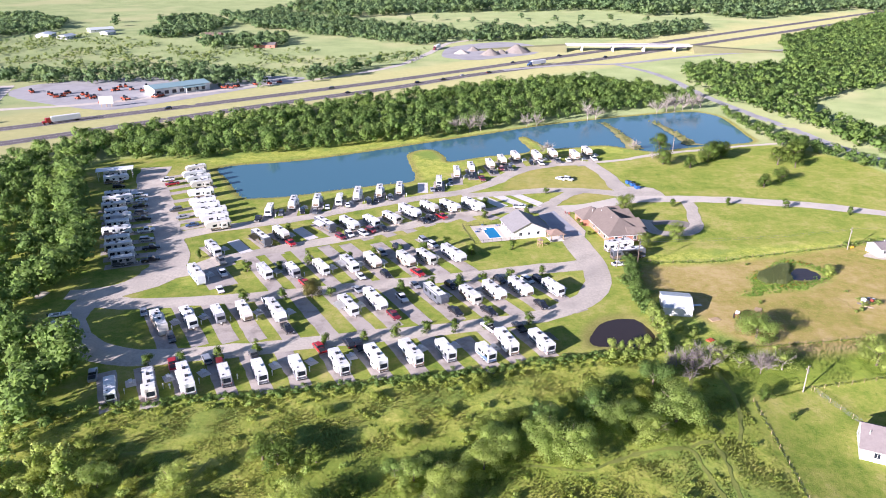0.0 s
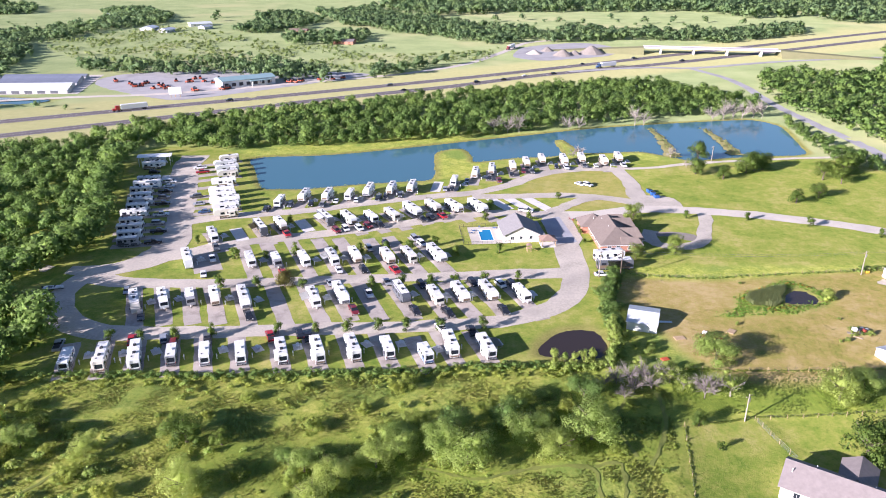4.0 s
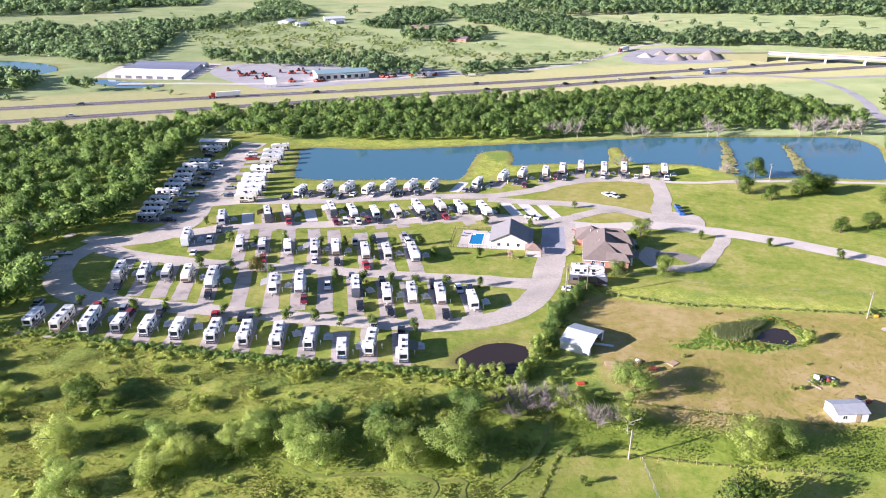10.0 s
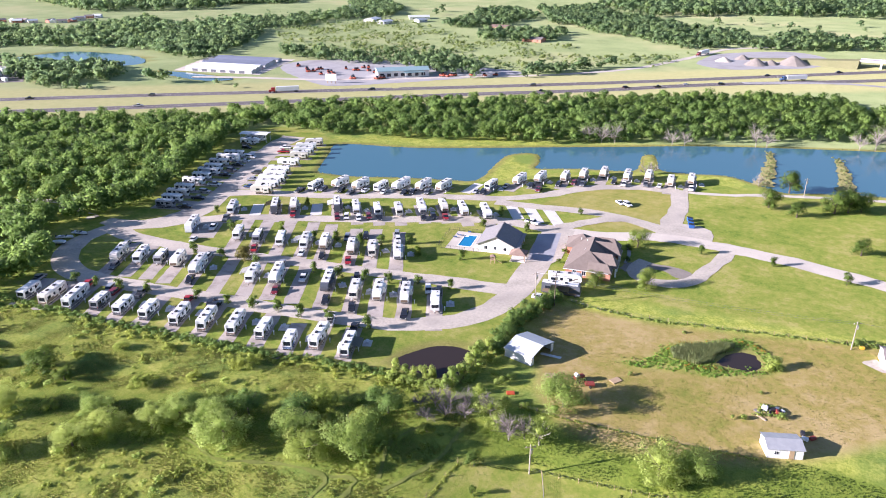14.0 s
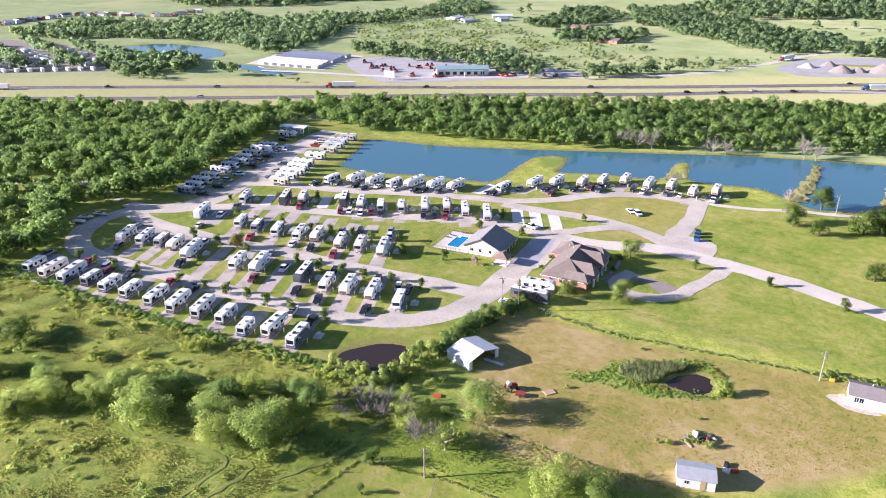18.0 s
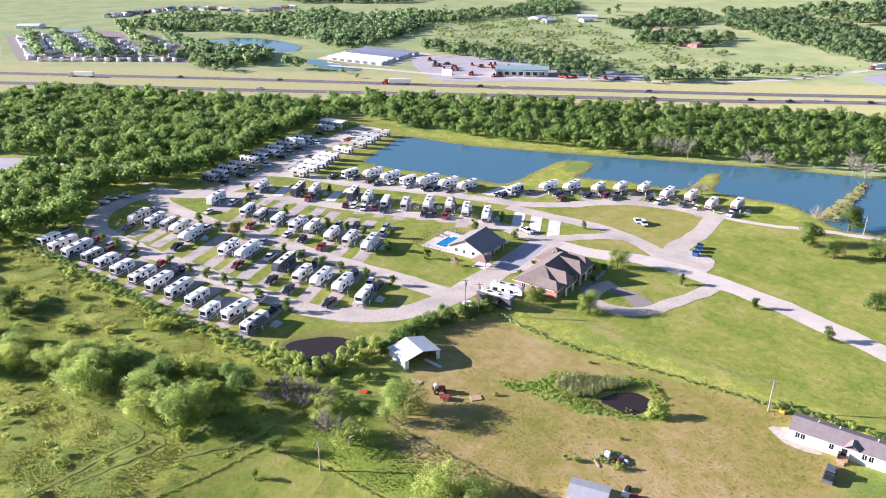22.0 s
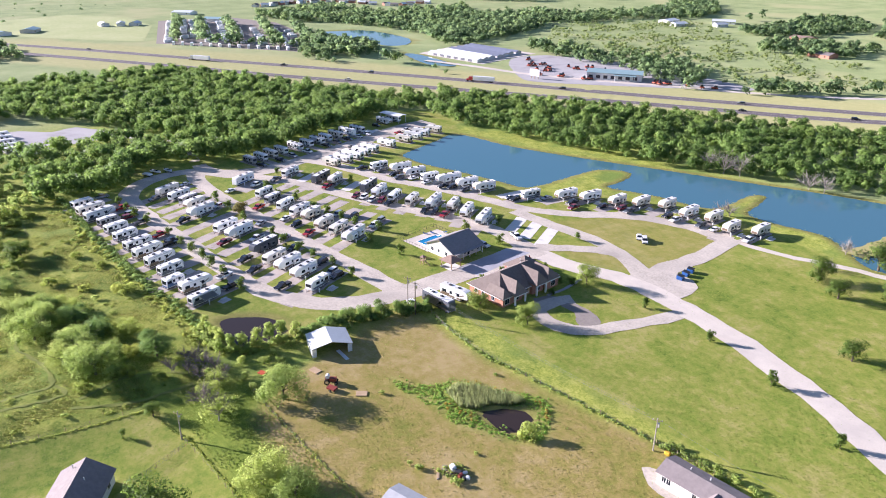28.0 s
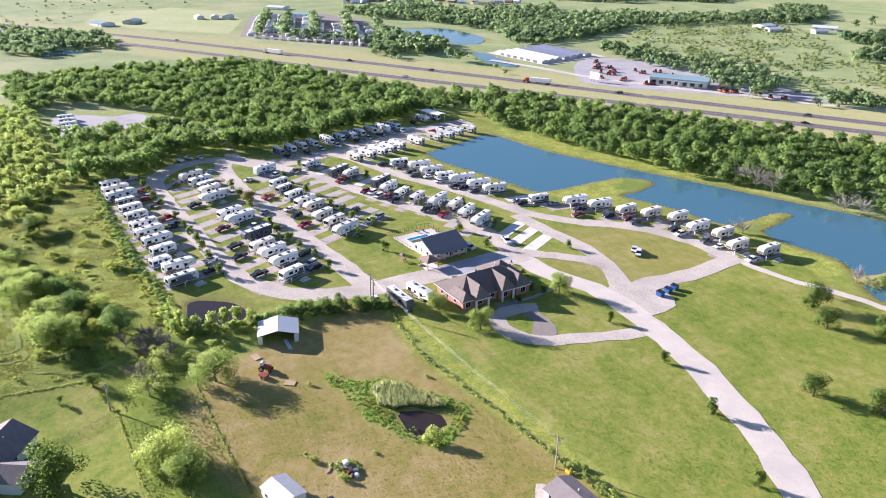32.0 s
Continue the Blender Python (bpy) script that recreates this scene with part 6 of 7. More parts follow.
for x, y, r in ((34.9, 140.4, 4.6), (8.9, 125.9, 3.6), (13.5, 128.2, 4.0), (9.0, 143.8, 3.2), (6.6, 141.6, 2.6), (-8.1, 124.1, 2.8), (-26.1, 133.6, 2.5), (-32.4, 125.4, 1.8), (-6.2, 107.6, 2.6), (-51.2, 102.4, 3.2),
                (-59.7, 109.1, 2.2), (-67.2, 116.8, 3.0), (-58.7, 116.1, 2.6), (-68.0, 106.0, 3.2), (-45.4, 113.2, 2.0), (29.0, 137.0, 3.4), (41.0, 134.6, 3.6), (17.0, 131.0, 3.0), (46.0, 139.4, 3.0),
                (56.4, 127.0, 2.2), (-17.6, 108.0, 2.4), (-41.0, 99.0, 3.0), (-74.0, 121.0, 3.0), (-79.0, 113.0, 3.4), (55.0, 137.0, 2.6), (61.0, 143.0, 2.4), (1.0, 133.0, 2.2), (-15.0, 139.0, 2.0)):
    tree("low", x, y, r / 2.9, "low spreading pale brush in rough grass", "meadow brush", "bush", category="bush", flat=0.9)
for x, y, s in ((74.4, 139.4, 0.55), (77.6, 132.6, 0.45)):
    tree("dark" if s > 0.5 else "round", x, y, s * 1.4, "small tree at the edge of a mown yard", "yard trees")
tree("dark", 107.0, 134.2, 2.1, "large leafy green tree beside the white house")
tree("shrub", 122.2, 207.0, 1.35, "bright green bush at the pasture pond", "pond bushes")
for x, y, s in ((64, 162, 0.9), (66.5, 167, 0.9), (68, 171, 0.8), (63.6, 170, 0.8), (71.5, 160.5, 0.9), (75.5, 161.5, 0.7), (61.8, 175.5, 0.8), (92.4, 186.6, 0.4), (117.0, 181.0, 0.4), (119.0, 182.0, 0.5),
                (126.5, 186.0, 0.6), (99.0, 214.0, 0.35), (121, 194, 0.3)):
    tree("shrub", x, y, s, "leafy shrub in rough grass", "shrubs of the pasture", "shrub", category="shrub", flat=0.9)


def bare_tree(x, y, size, label, seed, limbs=9, wood=DEAD):
    """A dead tree or thicket: a trunk and many grey forked twigs."""
    rng = np.random.default_rng(seed)
    top = thing("dead_tree", pose(x, y, 0), label=label, category="tree", group="dead trees")
    part("trunk", rod((0, 0, -0.1), (0.1, 0.1, size * 0.35), size * 0.018, size * 0.012, 7), wood, top)
    for _ in range(limbs):
        a, e = rng.uniform(0, 2 * math.pi), rng.uniform(0.5, 1.25)
        d = Vector((math.cos(a) * math.cos(e), math.sin(a) * math.cos(e), math.sin(e)))
        base = Vector((0, 0, size * rng.uniform(0.1, 0.33)))
        tip = base + d * size * rng.uniform(0.4, 0.65)
        bm = rod(base, tip, size * 0.014, size * 0.006, 5)
        for _ in range(24):
            at = base.lerp(tip, rng.uniform(0.3, 1.0))
            to = at + (d + Vector(rng.normal(0, 0.6, 3))) * size * rng.uniform(0.12, 0.26)
            rod(at, to, size * 0.007, size * 0.003, 3, bm)
        part("limb", bm, wood, top)
    return top


for i, (x, y, s) in enumerate(((57.6, 152.4, 5.0), (60.6, 153.8, 5.2), (63.9, 155.6, 4.8), (61.6, 149.8, 4.5), (67.4, 157.0, 4.4), (59.0, 146.4, 4.4), (65.6, 151.6, 4.8), (70.0, 155.2, 4.2), (77.3, 149.6, 6.5), (80.0, 151.6, 5.5), (54.6, 150.6, 4.0))):
    bare_tree(x, y, s * 0.9, "grey leafless thicket of dead wood", 300 + i, 12, THICKET_WOOD)
for i, (x, y, s) in enumerate(((50.0, 351.0, 5.0), (53.0, 352.5, 6.0), (97.0, 357.0, 5.5), (102.0, 340.0, 4.0))):
    bare_tree(x, y, s, "pale bare tree at the lake shore", 320 + i)
for i, (x, d, size) in enumerate(((8, 5, 9.0), (15, 3, 10.5), (21, 4, 9.5), (48, 3, 9.0), (54, 2, 7.5), (86, 4, 11.0), (91, 3, 9.0), (132, 3, 9.5), (139, 4, 11.5), (145, 4, 12.0), (151, 5, 11.0), (158, 5, 12.0), (163, 3, 10.0))):
    bare_tree(x, 393.5 + 0.408 * (x - 20) + d, size, "pale leafless tree at the edge of the woods", 340 + i, 7)

# ---- hedges, reeds, scrub and tall grass ----
def along(points, gap, spread, seed):
    line = smooth_line(points, gap)
    rng = np.random.default_rng(seed)
    return line + rng.normal(0, spread, line.shape), rng


pts, rng = along([(-92, 133), (-74, 135.5), (-51, 139), (-20, 144.5), (9, 150.2), (34, 156.4), (42, 157.4)], 0.55, 0.75, 400)
stand("hedge", pts, rng.uniform(0.4, 0.85, len(pts)), BUSH_KINDS, LEAF, "low tangled hedge along the park boundary", 401, "hedge", flat=0.8)
pts, rng = along([(-92, 131), (-74, 133.3), (-51, 136.8), (-20, 142.2), (9, 148), (34, 154.2), (44, 155.4), (56, 157)], 0.75, 1.5, 414)
stand("hedge", pts, rng.uniform(0.3, 0.75, len(pts)), BUSH_KINDS, BRUSH, "pale brush grown against the park boundary", 415, "hedge", flat=0.7)
pts, rng = along([(61, 216.5), (68, 215.6), (80, 215.6), (90, 216.6), (103, 220), (120, 224.6), (140, 229.6), (152, 232.6)], 0.55, 0.35, 402)
stand("hedge", pts, rng.uniform(0.25, 0.75, len(pts)), WEED_KINDS, WEEDS, "sparse weedy fence line", 403, "hedge")
pts, rng = along([(61.5, 217.5), (60.8, 208), (58.4, 200), (57.2, 191), (58.8, 183), (59.4, 177)], 0.6, 1.1, 410)
stand("hedge", pts, rng.uniform(0.7, 1.5, len(pts)), BUSH_KINDS, LEAF, "dense leafy hedge between the park and the pasture", 411, "hedge")
pts, rng = along([(42.4, 157.2), (48, 157.8), (53, 159), (57.4, 161.5), (58.8, 168), (58.6, 175)], 0.5, 0.7, 412)
stand("hedge", pts, rng.uniform(0.5, 1.1, len(pts)), BUSH_KINDS, LEAF_PALE, "pale willow scrub round the dark pond", 413, "hedge")
pts, rng = along([(139, 230.2), (150, 232.6), (168, 236), (185, 240)], 0.9, 0.7, 404)
stand("hedge", pts, rng.uniform(0.4, 0.9, len(pts)), BUSH_KINDS, LEAF_PALE, "leafy hedge behind the mobile home", 405, "hedge")
for line, seed in (([(71.2, 138.2), (70.8, 127), (70.0, 116), (68.0, 100)], 406), ([(85, 144.4), (98, 147), (111, 149.4), (126, 152.6)], 407), ([(75, 161), (90, 163), (109, 166), (124, 169)], 408), ([(74, 139.5), (84.6, 143.6)], 409)):
    pts, rng = along(line, 0.3, 0.16, seed)
    stand("hedge", pts, rng.uniform(0.22, 0.42, len(pts)), WEED_KINDS, BRUSH, "tall grass grown along a wire fence", seed + 20, "hedge")
for a, b in (((94, 417), (99, 359)), ((124, 420), (130, 367))):
    pts, rng = along([a, ((a[0] + b[0]) / 2 + 1, (a[1] + b[1]) / 2), b], 0.9, 1.1, 428)
    stand("dike_reeds", pts, rng.uniform(0.2, 0.6, len(pts)), BUSH_KINDS, REEDS, "reeds growing on a lake dike", 429, "reeds")
shore, rng = along([(x, y) for x, y in LAKE] + [LAKE[0]], 1.3, 0.5, 430)
stand("shore_reeds", shore, rng.uniform(0.12, 0.42, len(shore)), WEED_KINDS, BRUSH, "reeds and weeds along the lake shore", 431, "reeds")
REED_BED = [(99.4, 199.9), (97.8, 203), (100, 206.8), (105, 209.8), (109.4, 213.4), (112, 213.4), (111.4, 210.6), (108.6, 206), (108.6, 202.4), (105.5, 199.6)]
pts, rng = along([(90, 192.4), (98, 195.4), (105, 197.4), (110, 197.6), (114.6, 200.8), (120.4, 204.4), (122.6, 208.6), (120, 212.4), (115.6, 216.2), (111, 215.6), (105, 211), (98, 205.6), (95.4, 199)], 0.45, 1.2, 434)
ring, rng3 = scatter(POND_RING, 0.95, 437)
stand("pond_weeds", ring[hollow(ring, SMALL_POND) < -0.3], rng3.uniform(0.15, 0.5, len(ring)), BRUSH_KINDS, LUSH, "bright green weeds round the pasture pond", 438, "weeds", flat=0.5)
stand("pond_weeds", pts, rng.uniform(0.1, 0.26, len(pts)), BUSH_KINDS, LUSH, "bright green weeds round the pasture pond", 435, "weeds")
for line, seed in (([(96.6, 203.4), (100, 208), (104.6, 211)], 446), ([(112.6, 216), (116.4, 216), (119, 213.6)], 447), ([(103, 197.6), (107, 198.6), (111.6, 200)], 448)):
    pts, rng = along(line, 0.7, 0.5, seed)
    stand("rusty_weeds", pts, rng.uniform(0.15, 0.35, len(pts)), BUSH_KINDS, RUSTY, "rust-coloured flowering weeds beside the pasture pond", seed + 5, "weeds")
TRACKS = ([(16.7, 116.1), (22.2, 115.1), (28.8, 114.1), (34.9, 117), (40.9, 119.8), (46.2, 120.8), (51.1, 121), (52.1, 117.7), (52, 113), (53, 107.4), (54, 97)],
          [(51.6, 121.4), (54, 123), (56.6, 123), (57.1, 119.9), (56.8, 115.2), (56.2, 104)], [(60, 126), (58, 131), (56, 136), (58, 143), (61, 149)],
          [(-60, 92), (-54, 103), (-48.5, 112), (-47, 118)], [(-90, 116), (-78, 118.4), (-66, 119.4), (-55, 120.5)], [(62.6, 124), (66, 133), (67.4, 141), (66.6, 150)])


def off_tracks(points, least):
    """Which points keep clear of the worn tracks."""
    return np.min([away(points, smooth_line(line, 2.0)) for line in TRACKS], axis=0) > least


MEADOW = [(-110, 126), (-92, 131), (-20, 142), (34, 154), (62, 158), (70, 150), (69, 138), (68, 95), (20, 84), (-90, 84), (-180, 70), (-190, 96), (-140, 104)]
pts, rng = scatter(MEADOW, 2.1, 436)
pts = pts[(wave(pts, 15.0, 3.0) + 0.7 * wave(pts, 5.0, 8.0) + rng.normal(0, 0.16, len(pts))) > 0.24]
pts = pts[off_tracks(pts, 1.2)]
stand("meadow_brush", pts, 0.2 + 0.75 * rng.uniform(0, 1, len(pts)) ** 3, BRUSH_KINDS, BRUSH, "low olive brush of the rough meadow", 437, "brush", flat=0.62)
pts, rng = scatter(MEADOW, 5.0, 441)
pts = pts[(wave(pts, 16.0, 3.0) + rng.normal(0, 0.2, len(pts))) > 0.22]
stand("meadow_bushes", pts, rng.uniform(0.3, 1.0, len(pts)), BUSH_KINDS, LEAF_PALE, "scattered pale bushes of the rough meadow", 442, "bushes", flat=0.8)

pts, rng = scatter([(-92, 88), (-40, 88), (-44, 106), (-50, 120), (-78, 124), (-90, 116)], 4.4, 445)
pts = pts[off_tracks(pts, 1.8)]
stand("meadow_bushes", pts, 0.4 + 1.0 * rng.uniform(0, 1, len(pts)) ** 2, BUSH_KINDS, LEAF_PALE, "pale bushes crowding the edge of the woods", 446, "bushes", flat=0.85)


def tufts(name, poly, gap, seed, size, material, label, holes=(), rise=0.45, reach=(0.6, 1.4), wide=0.5, tilt=0.3):
    """Grass tufts of a few blades each, joined."""
    pts, rng = scatter(poly, gap, seed, holes)
    if poly is MEADOW:
        pts = pts[off_tracks(pts, 0.75)]
    n = len(pts)
    blades = 4
    a = rng.uniform(0, 2 * math.pi, (n, blades))
    s = size * rng.uniform(0.5, 1.3, (n, 1)) * np.ones((1, blades))
    x, y = pts[:, :1], pts[:, 1:]
    lean = rng.uniform(*reach, (n, blades))
    p0 = np.stack([x + np.cos(a + 1.57) * s * wide, y + np.sin(a + 1.57) * s * wide, np.zeros((n, blades)) - 0.1], -1)
    p1 = np.stack([x - np.cos(a + 1.57) * s * wide, y - np.sin(a + 1.57) * s * wide, np.zeros((n, blades)) - 0.1], -1)
    p2 = np.stack([x + np.cos(a) * s * lean, y + np.sin(a) * s * lean, s * rise], -1)
    verts = np.stack([p0, p1, p2], 2).reshape(-1, 3)
    verts[:, 2] += np.repeat(lie(pts), blades * 3)
    me = bpy.data.meshes.new(name)
    me.vertices.add(len(verts))
    me.vertices.foreach_set("co", verts.ravel())
    me.loops.add(len(verts))
    me.loops.foreach_set("vertex_index", np.arange(len(verts), dtype=np.int32))
    me.polygons.add(len(verts) // 3)
    me.polygons.foreach_set("loop_start", np.arange(0, len(verts), 3, dtype=np.int32))
    me.polygons.foreach_set("loop_total", np.full(len(verts) // 3, 3, np.int32))
    tone = np.repeat(rng.uniform(0, 1, n), blades * 3)
    me.attributes.new("tint", "FLOAT", "POINT").data.foreach_set("value", tone.astype(np.float32))
    up = np.stack([np.cos(a) * tilt, np.sin(a) * tilt, np.ones_like(a)], -1)
    up /= np.linalg.norm(up, axis=-1, keepdims=True)
    me.attributes.new("form", "FLOAT_VECTOR", "POINT").data.foreach_set("vector", np.repeat(up.reshape(-1, 3), 3, 0).astype(np.float32).ravel())
    me.materials.append(material)
    me.update(calc_edges=True)
    return tagged(new(name, me), label, "grass", kind="stuff")


tufts("meadow_grass", MEADOW, 0.48, 440, 0.27, GRASS, "tall yellow-green meadow grass", rise=0.6, tilt=0.8)
tufts("lawn_grass", [(62, 222), (100, 231), (147, 240), (200, 252), (200, 330), (165, 366), (100, 350), (76, 300), (90, 276), (60, 262)], 1.0, 460, 0.24, LAWN_BLADES, "short tufts of lawn grass")
tufts("rough_grass", ROUGH, 0.6, 438, 0.3, WEEDS, "rank green grass between the fences", rise=0.6)
tufts("pasture_grass", PASTURE, 1.0, 461, 0.24, GRASS, "short dry pasture grass", holes=[[(108, 201), (109, 209), (114, 214), (121, 212.4), (123, 206), (118, 200)]])
tufts("reed_bed", REED_BED, 0.26, 432, 1.25, REEDS, "tall feathery grey-green reeds in the pasture pond", rise=1.15, reach=(0.1, 0.5), wide=0.06, tilt=1.2)
for ends in TRACKS:
    track = ribbon("meadow_track", ends, 0.8, TRACK, 0.0, "worn green track through tall meadow grass", 1.5, 0.2, category="track")
    flat_at = np.array([v.co[:2] for v in track.data.vertices])
    lift = wave(flat_at, 7.0) * 0.25 + wave(flat_at, 2.6, 5.0) * 0.12 + 0.1 + lie(flat_at)
    for v, z in zip(track.data.vertices, lift):
        v.co.z = z

# ---- poles and wires ----
def power_pole(x, y, height, label, lean=0.0):
    top = thing("power_pole", pose(x, y, lie_at(x, y), 0, lean, 40), label=label, category="utility pole", group="power poles")
    part("pole", rod((0, 0, -0.3), (0, 0, height), 0.16, 0.11, 10), BARK if height > 9 else DEAD, top)
    part("crossarm", box((2.2, 0.12, 0.12), (0, 0, height - 0.7)), TIMBER, top)
    part("transformer", rod((0.3, 0, height - 2.2), (0.3, 0, height - 1.2), 0.25, sides=12), RIM, top, "grey pole transformer")
    for s in (-0.9, 0.0, 0.9):
        part("insulator", rod((s, 0, height - 0.58), (s, 0, height - 0.35), 0.06, sides=6), TRIM, top)
    return top


POLES = ((84.9, 143.2, 7.2), (138.2, 226.6, 8.2), (56.2, 212.4, 9.0), (62.6, 211.4, 10.4), (115.3, 352.0, 8.0))
for x, y, h in POLES:
    power_pole(x, y, h, "weathered timber power pole with a transformer")
for (a, b), sag in ((((56.2, 212.4, 8.7), (62.6, 211.4, 10.0)), 0.1), (((62.6, 211.4, 10.0), (138.2, 226.6, 7.9)), 1.2), (((62.6, 211.4, 9.4), (138.2, 226.6, 7.4)), 1.3), (((138.2, 226.6, 7.9), (215.0, 240.0, 8.0)), 1.2)):
    a, b = Vector(a), Vector(b)
    bm = bmesh.new()
    rings = []
    for t in np.linspace(0, 1, 17):
        p = a.lerp(b, t) - Vector((0, 0, 4 * sag * t * (1 - t)))
        rings.append([bm.verts.new(p + Vector(d) * 0.02) for d in ((0.7, -0.7, 0), (0, 0, 1), (-0.7, 0.7, 0), (0, 0, -1))])
    for p, q in zip(rings[:-1], rings[1:]):
        for i in range(4):
            bm.faces.new((p[i], p[i - 1], q[i - 1], q[i]))
    tagged(part("power_line", bm, STRIPE_GREY, None), "thin overhead power line between poles", "cable")

# ---- park furniture ----
table = thing("picnic_table", pose(-63.5, 149.0, 0.06, 0, 0, 116), label="grey picnic table on a small concrete slab", category="table", group="picnic tables")
part("slab", box((3.2, 2.4, 0.08), (0, 0, -0.05)), CONCRETE, table)
part("top", box((1.8, 0.8, 0.06), (0, 0, 0.72), 0.01), ROOF_SHELL, table)
for s in (-1, 1):
    part("bench", box((1.8, 0.28, 0.05), (0, s * 0.72, 0.43), 0.01), ROOF_SHELL, table)
    part("leg", rod((s * 0.6, -0.65, 0), (s * 0.6, 0.3, 0.72), 0.04, sides=6), RIM, table)
    part("leg", rod((s * 0.6, 0.65, 0), (s * 0.6, -0.3, 0.72), 0.04, sides=6), RIM, table)
spots = []
for row, heading, d, side in ((ROW_FRONT, 116, 3.4, -4.4), (ROW_SECOND, 120, 1.5, -4.3), (ROW_THIRD, 122, 1.5, -4.4), (ROW_FOURTH, 128, 1.0, -4.2), (ROW_LAKE, 95, 0.0, -4.4)):
    spots += [(*ahead(x, y, heading, d, side), heading) for _, x, y, _ in row]
post = thing("utility_post", pose(-64, 143, 0, 0, 0, 0), label="pale utility pedestal beside a parking pad", category="utility post", group="utility posts")
part("post", box((0.22, 0.18, 1.2), (0, 0, 0), 0.02), ROOF_SHELL, post)
part("box", box((0.4, 0.28, 0.5), (0, 0, 0.9), 0.03), WHITE_SHELL, post)
for i, (x, y, h) in enumerate(spots):
    if i % 4 != 3:
        copy_thing(table, pose(x, y, 0.06, 0, 0, h + 8 * (i % 3)))
    copy_thing(post, pose(*ahead(x, y, h, -4.0, 1.6), 0, 0, 0, h))
for x, y, turn in ((83.1, 293.8, 18), (82.0, 297.4, 18), (81.0, 300.6, 24)):
    bin_thing = thing("dumpster", pose(x, y, 0.07, 0, 0, turn), label="blue steel dumpster with a closed lid", category="dumpster", group="dumpsters")
    part("body", side_cut([(-0.9, 0.1), (0.9, 0.1), (1.0, 1.25), (-1.0, 1.5)], 1.9), BLUE_METAL, bin_thing)
    bm = box((2.05, 1.95, 0.06))
    bmesh.ops.transform(bm, matrix=pose(0, 0, 1.36, 0, 7, 0), verts=bm.verts)
    part("lid", bm, BLACK_PLASTIC, bin_thing, "black plastic lid")
    for s in (-1, 1):
        part("fork_pocket", box((1.4, 0.12, 0.2), (0, s * 1.0, 0.7)), BLUE_METAL, bin_thing)
        part("wheel", rod((0.7, s * 0.8, 0.1), (0.7, s * 0.7, 0.1), 0.1, sides=10), TYRE, bin_thing)


def hull_mesh(length, beam):
    """A boat's hull lofted from cross-sections, pointed at the bow."""
    bm = bmesh.new()
    rings = []
    for s in (0.0, 0.15, 0.4, 0.65, 0.85, 1.0):
        w = beam / 2 * (1.0 if s < 0.5 else max(0.03, 1 - ((s - 0.5) / 0.5) ** 2))
        x, keel, rim = (s - 0.45) * length, 0.42 + 0.45 * max(0, s - 0.6), 1.15 + 0.35 * s ** 3
        rings.append([bm.verts.new(p) for p in ((x, -w, rim), (x, -w * 0.85, (keel + rim) / 2), (x, 0, keel), (x, w * 0.85, (keel + rim) / 2), (x, w, rim))])
    for p, q in zip(rings[:-1], rings[1:]):
        for i in range(4):
            bm.faces.new((p[i], p[i + 1], q[i + 1], q[i]))
        bm.faces.new((p[4], p[0], q[0], q[4]))
    bm.faces.new(rings[0])
    bm.faces.new(rings[-1])
    bmesh.ops.recalc_face_normals(bm, faces=bm.faces)
    return bm


boat = thing("boat", pose(-107.2, 178.0, 0.05, 0, 0, 18), label="white motor boat stored on a trailer", category="boat", group="stored boats")
part("hull", hull_mesh(5.8, 2.1), WHITE_SHELL, boat)
part("cockpit", box((2.0, 1.2, 0.1), (-0.9, 0, 1.13), 0.03), STRIPE_GREY, boat)
part("windscreen", box((0.12, 1.5, 0.45), (0.7, 0, 1.2), 0.02), DARK_GLASS, boat)
part("seat", box((0.5, 1.0, 0.3), (-1.6, 0, 1.2), 0.08), WHITE_SHELL, boat)
part("outboard_motor", box((0.4, 0.4, 1.0), (-2.85, 0, 0.7), 0.1), BLACK_PLASTIC, boat, "black outboard motor")
part("trailer_frame", box((5.4, 0.25, 0.16), (0.5, 0, 0.3)), BLACK_PLASTIC, boat)
for s in (-1, 1):
    wheel(boat, -0.8, s * 1.1, 0.3, 0.2)
copy_thing(boat, pose(-108.2, 172.8, 0.05, 0, 0, 32))
pontoon = thing("utility_trailer", pose(-105.6, 168.8, 0.05, 0, 0, 30), label="flat trailer under a pale blue tarpaulin", category="trailer")
part("bed", box((4.8, 2.0, 0.3), (0, 0, 0.45), 0.04), BLACK_PLASTIC, pontoon)
part("tarpaulin", side_cut([(-2.4, 0.76), (2.4, 0.76), (2.2, 1.25), (0.4, 1.45), (-2.2, 1.2)], 1.9), METAL_ROOF, pontoon)
for s in (-1, 1):
    wheel(pontoon, -0.4, s * 1.1, 0.3, 0.2)

# ---- clutter of the pasture ----
cart = thing("farm_tractor", pose(82.4, 178.2, 0, 0, 0, 60), label="old red farm tractor with a white tank", category="tractor")
part("body", box((2.6, 1.1, 0.8), (0, 0, 0.7), 0.06), RED_METAL, cart)
part("tank", rod((-0.8, -0.5, 1.9), (-0.8, 0.5, 1.9), 0.5, sides=14), WHITE_SHELL, cart)
for x, y, r in ((-0.9, 0.8, 0.7), (-0.9, -0.8, 0.7), (1.2, 0.7, 0.4), (1.2, -0.7, 0.4)):
    wheel(cart, x, y, r, 0.3)
trailer = thing("utility_trailer", pose(85.4, 177.2, 0, 0, 0, 30), label="small rusty red farm trailer", category="trailer")
part("bed", box((2.2, 1.5, 0.5), (0, 0, 0.5), 0.03), RED_METAL, trailer)
for s in (-1, 1):
    wheel(trailer, 0, s * 0.85, 0.35, 0.2)
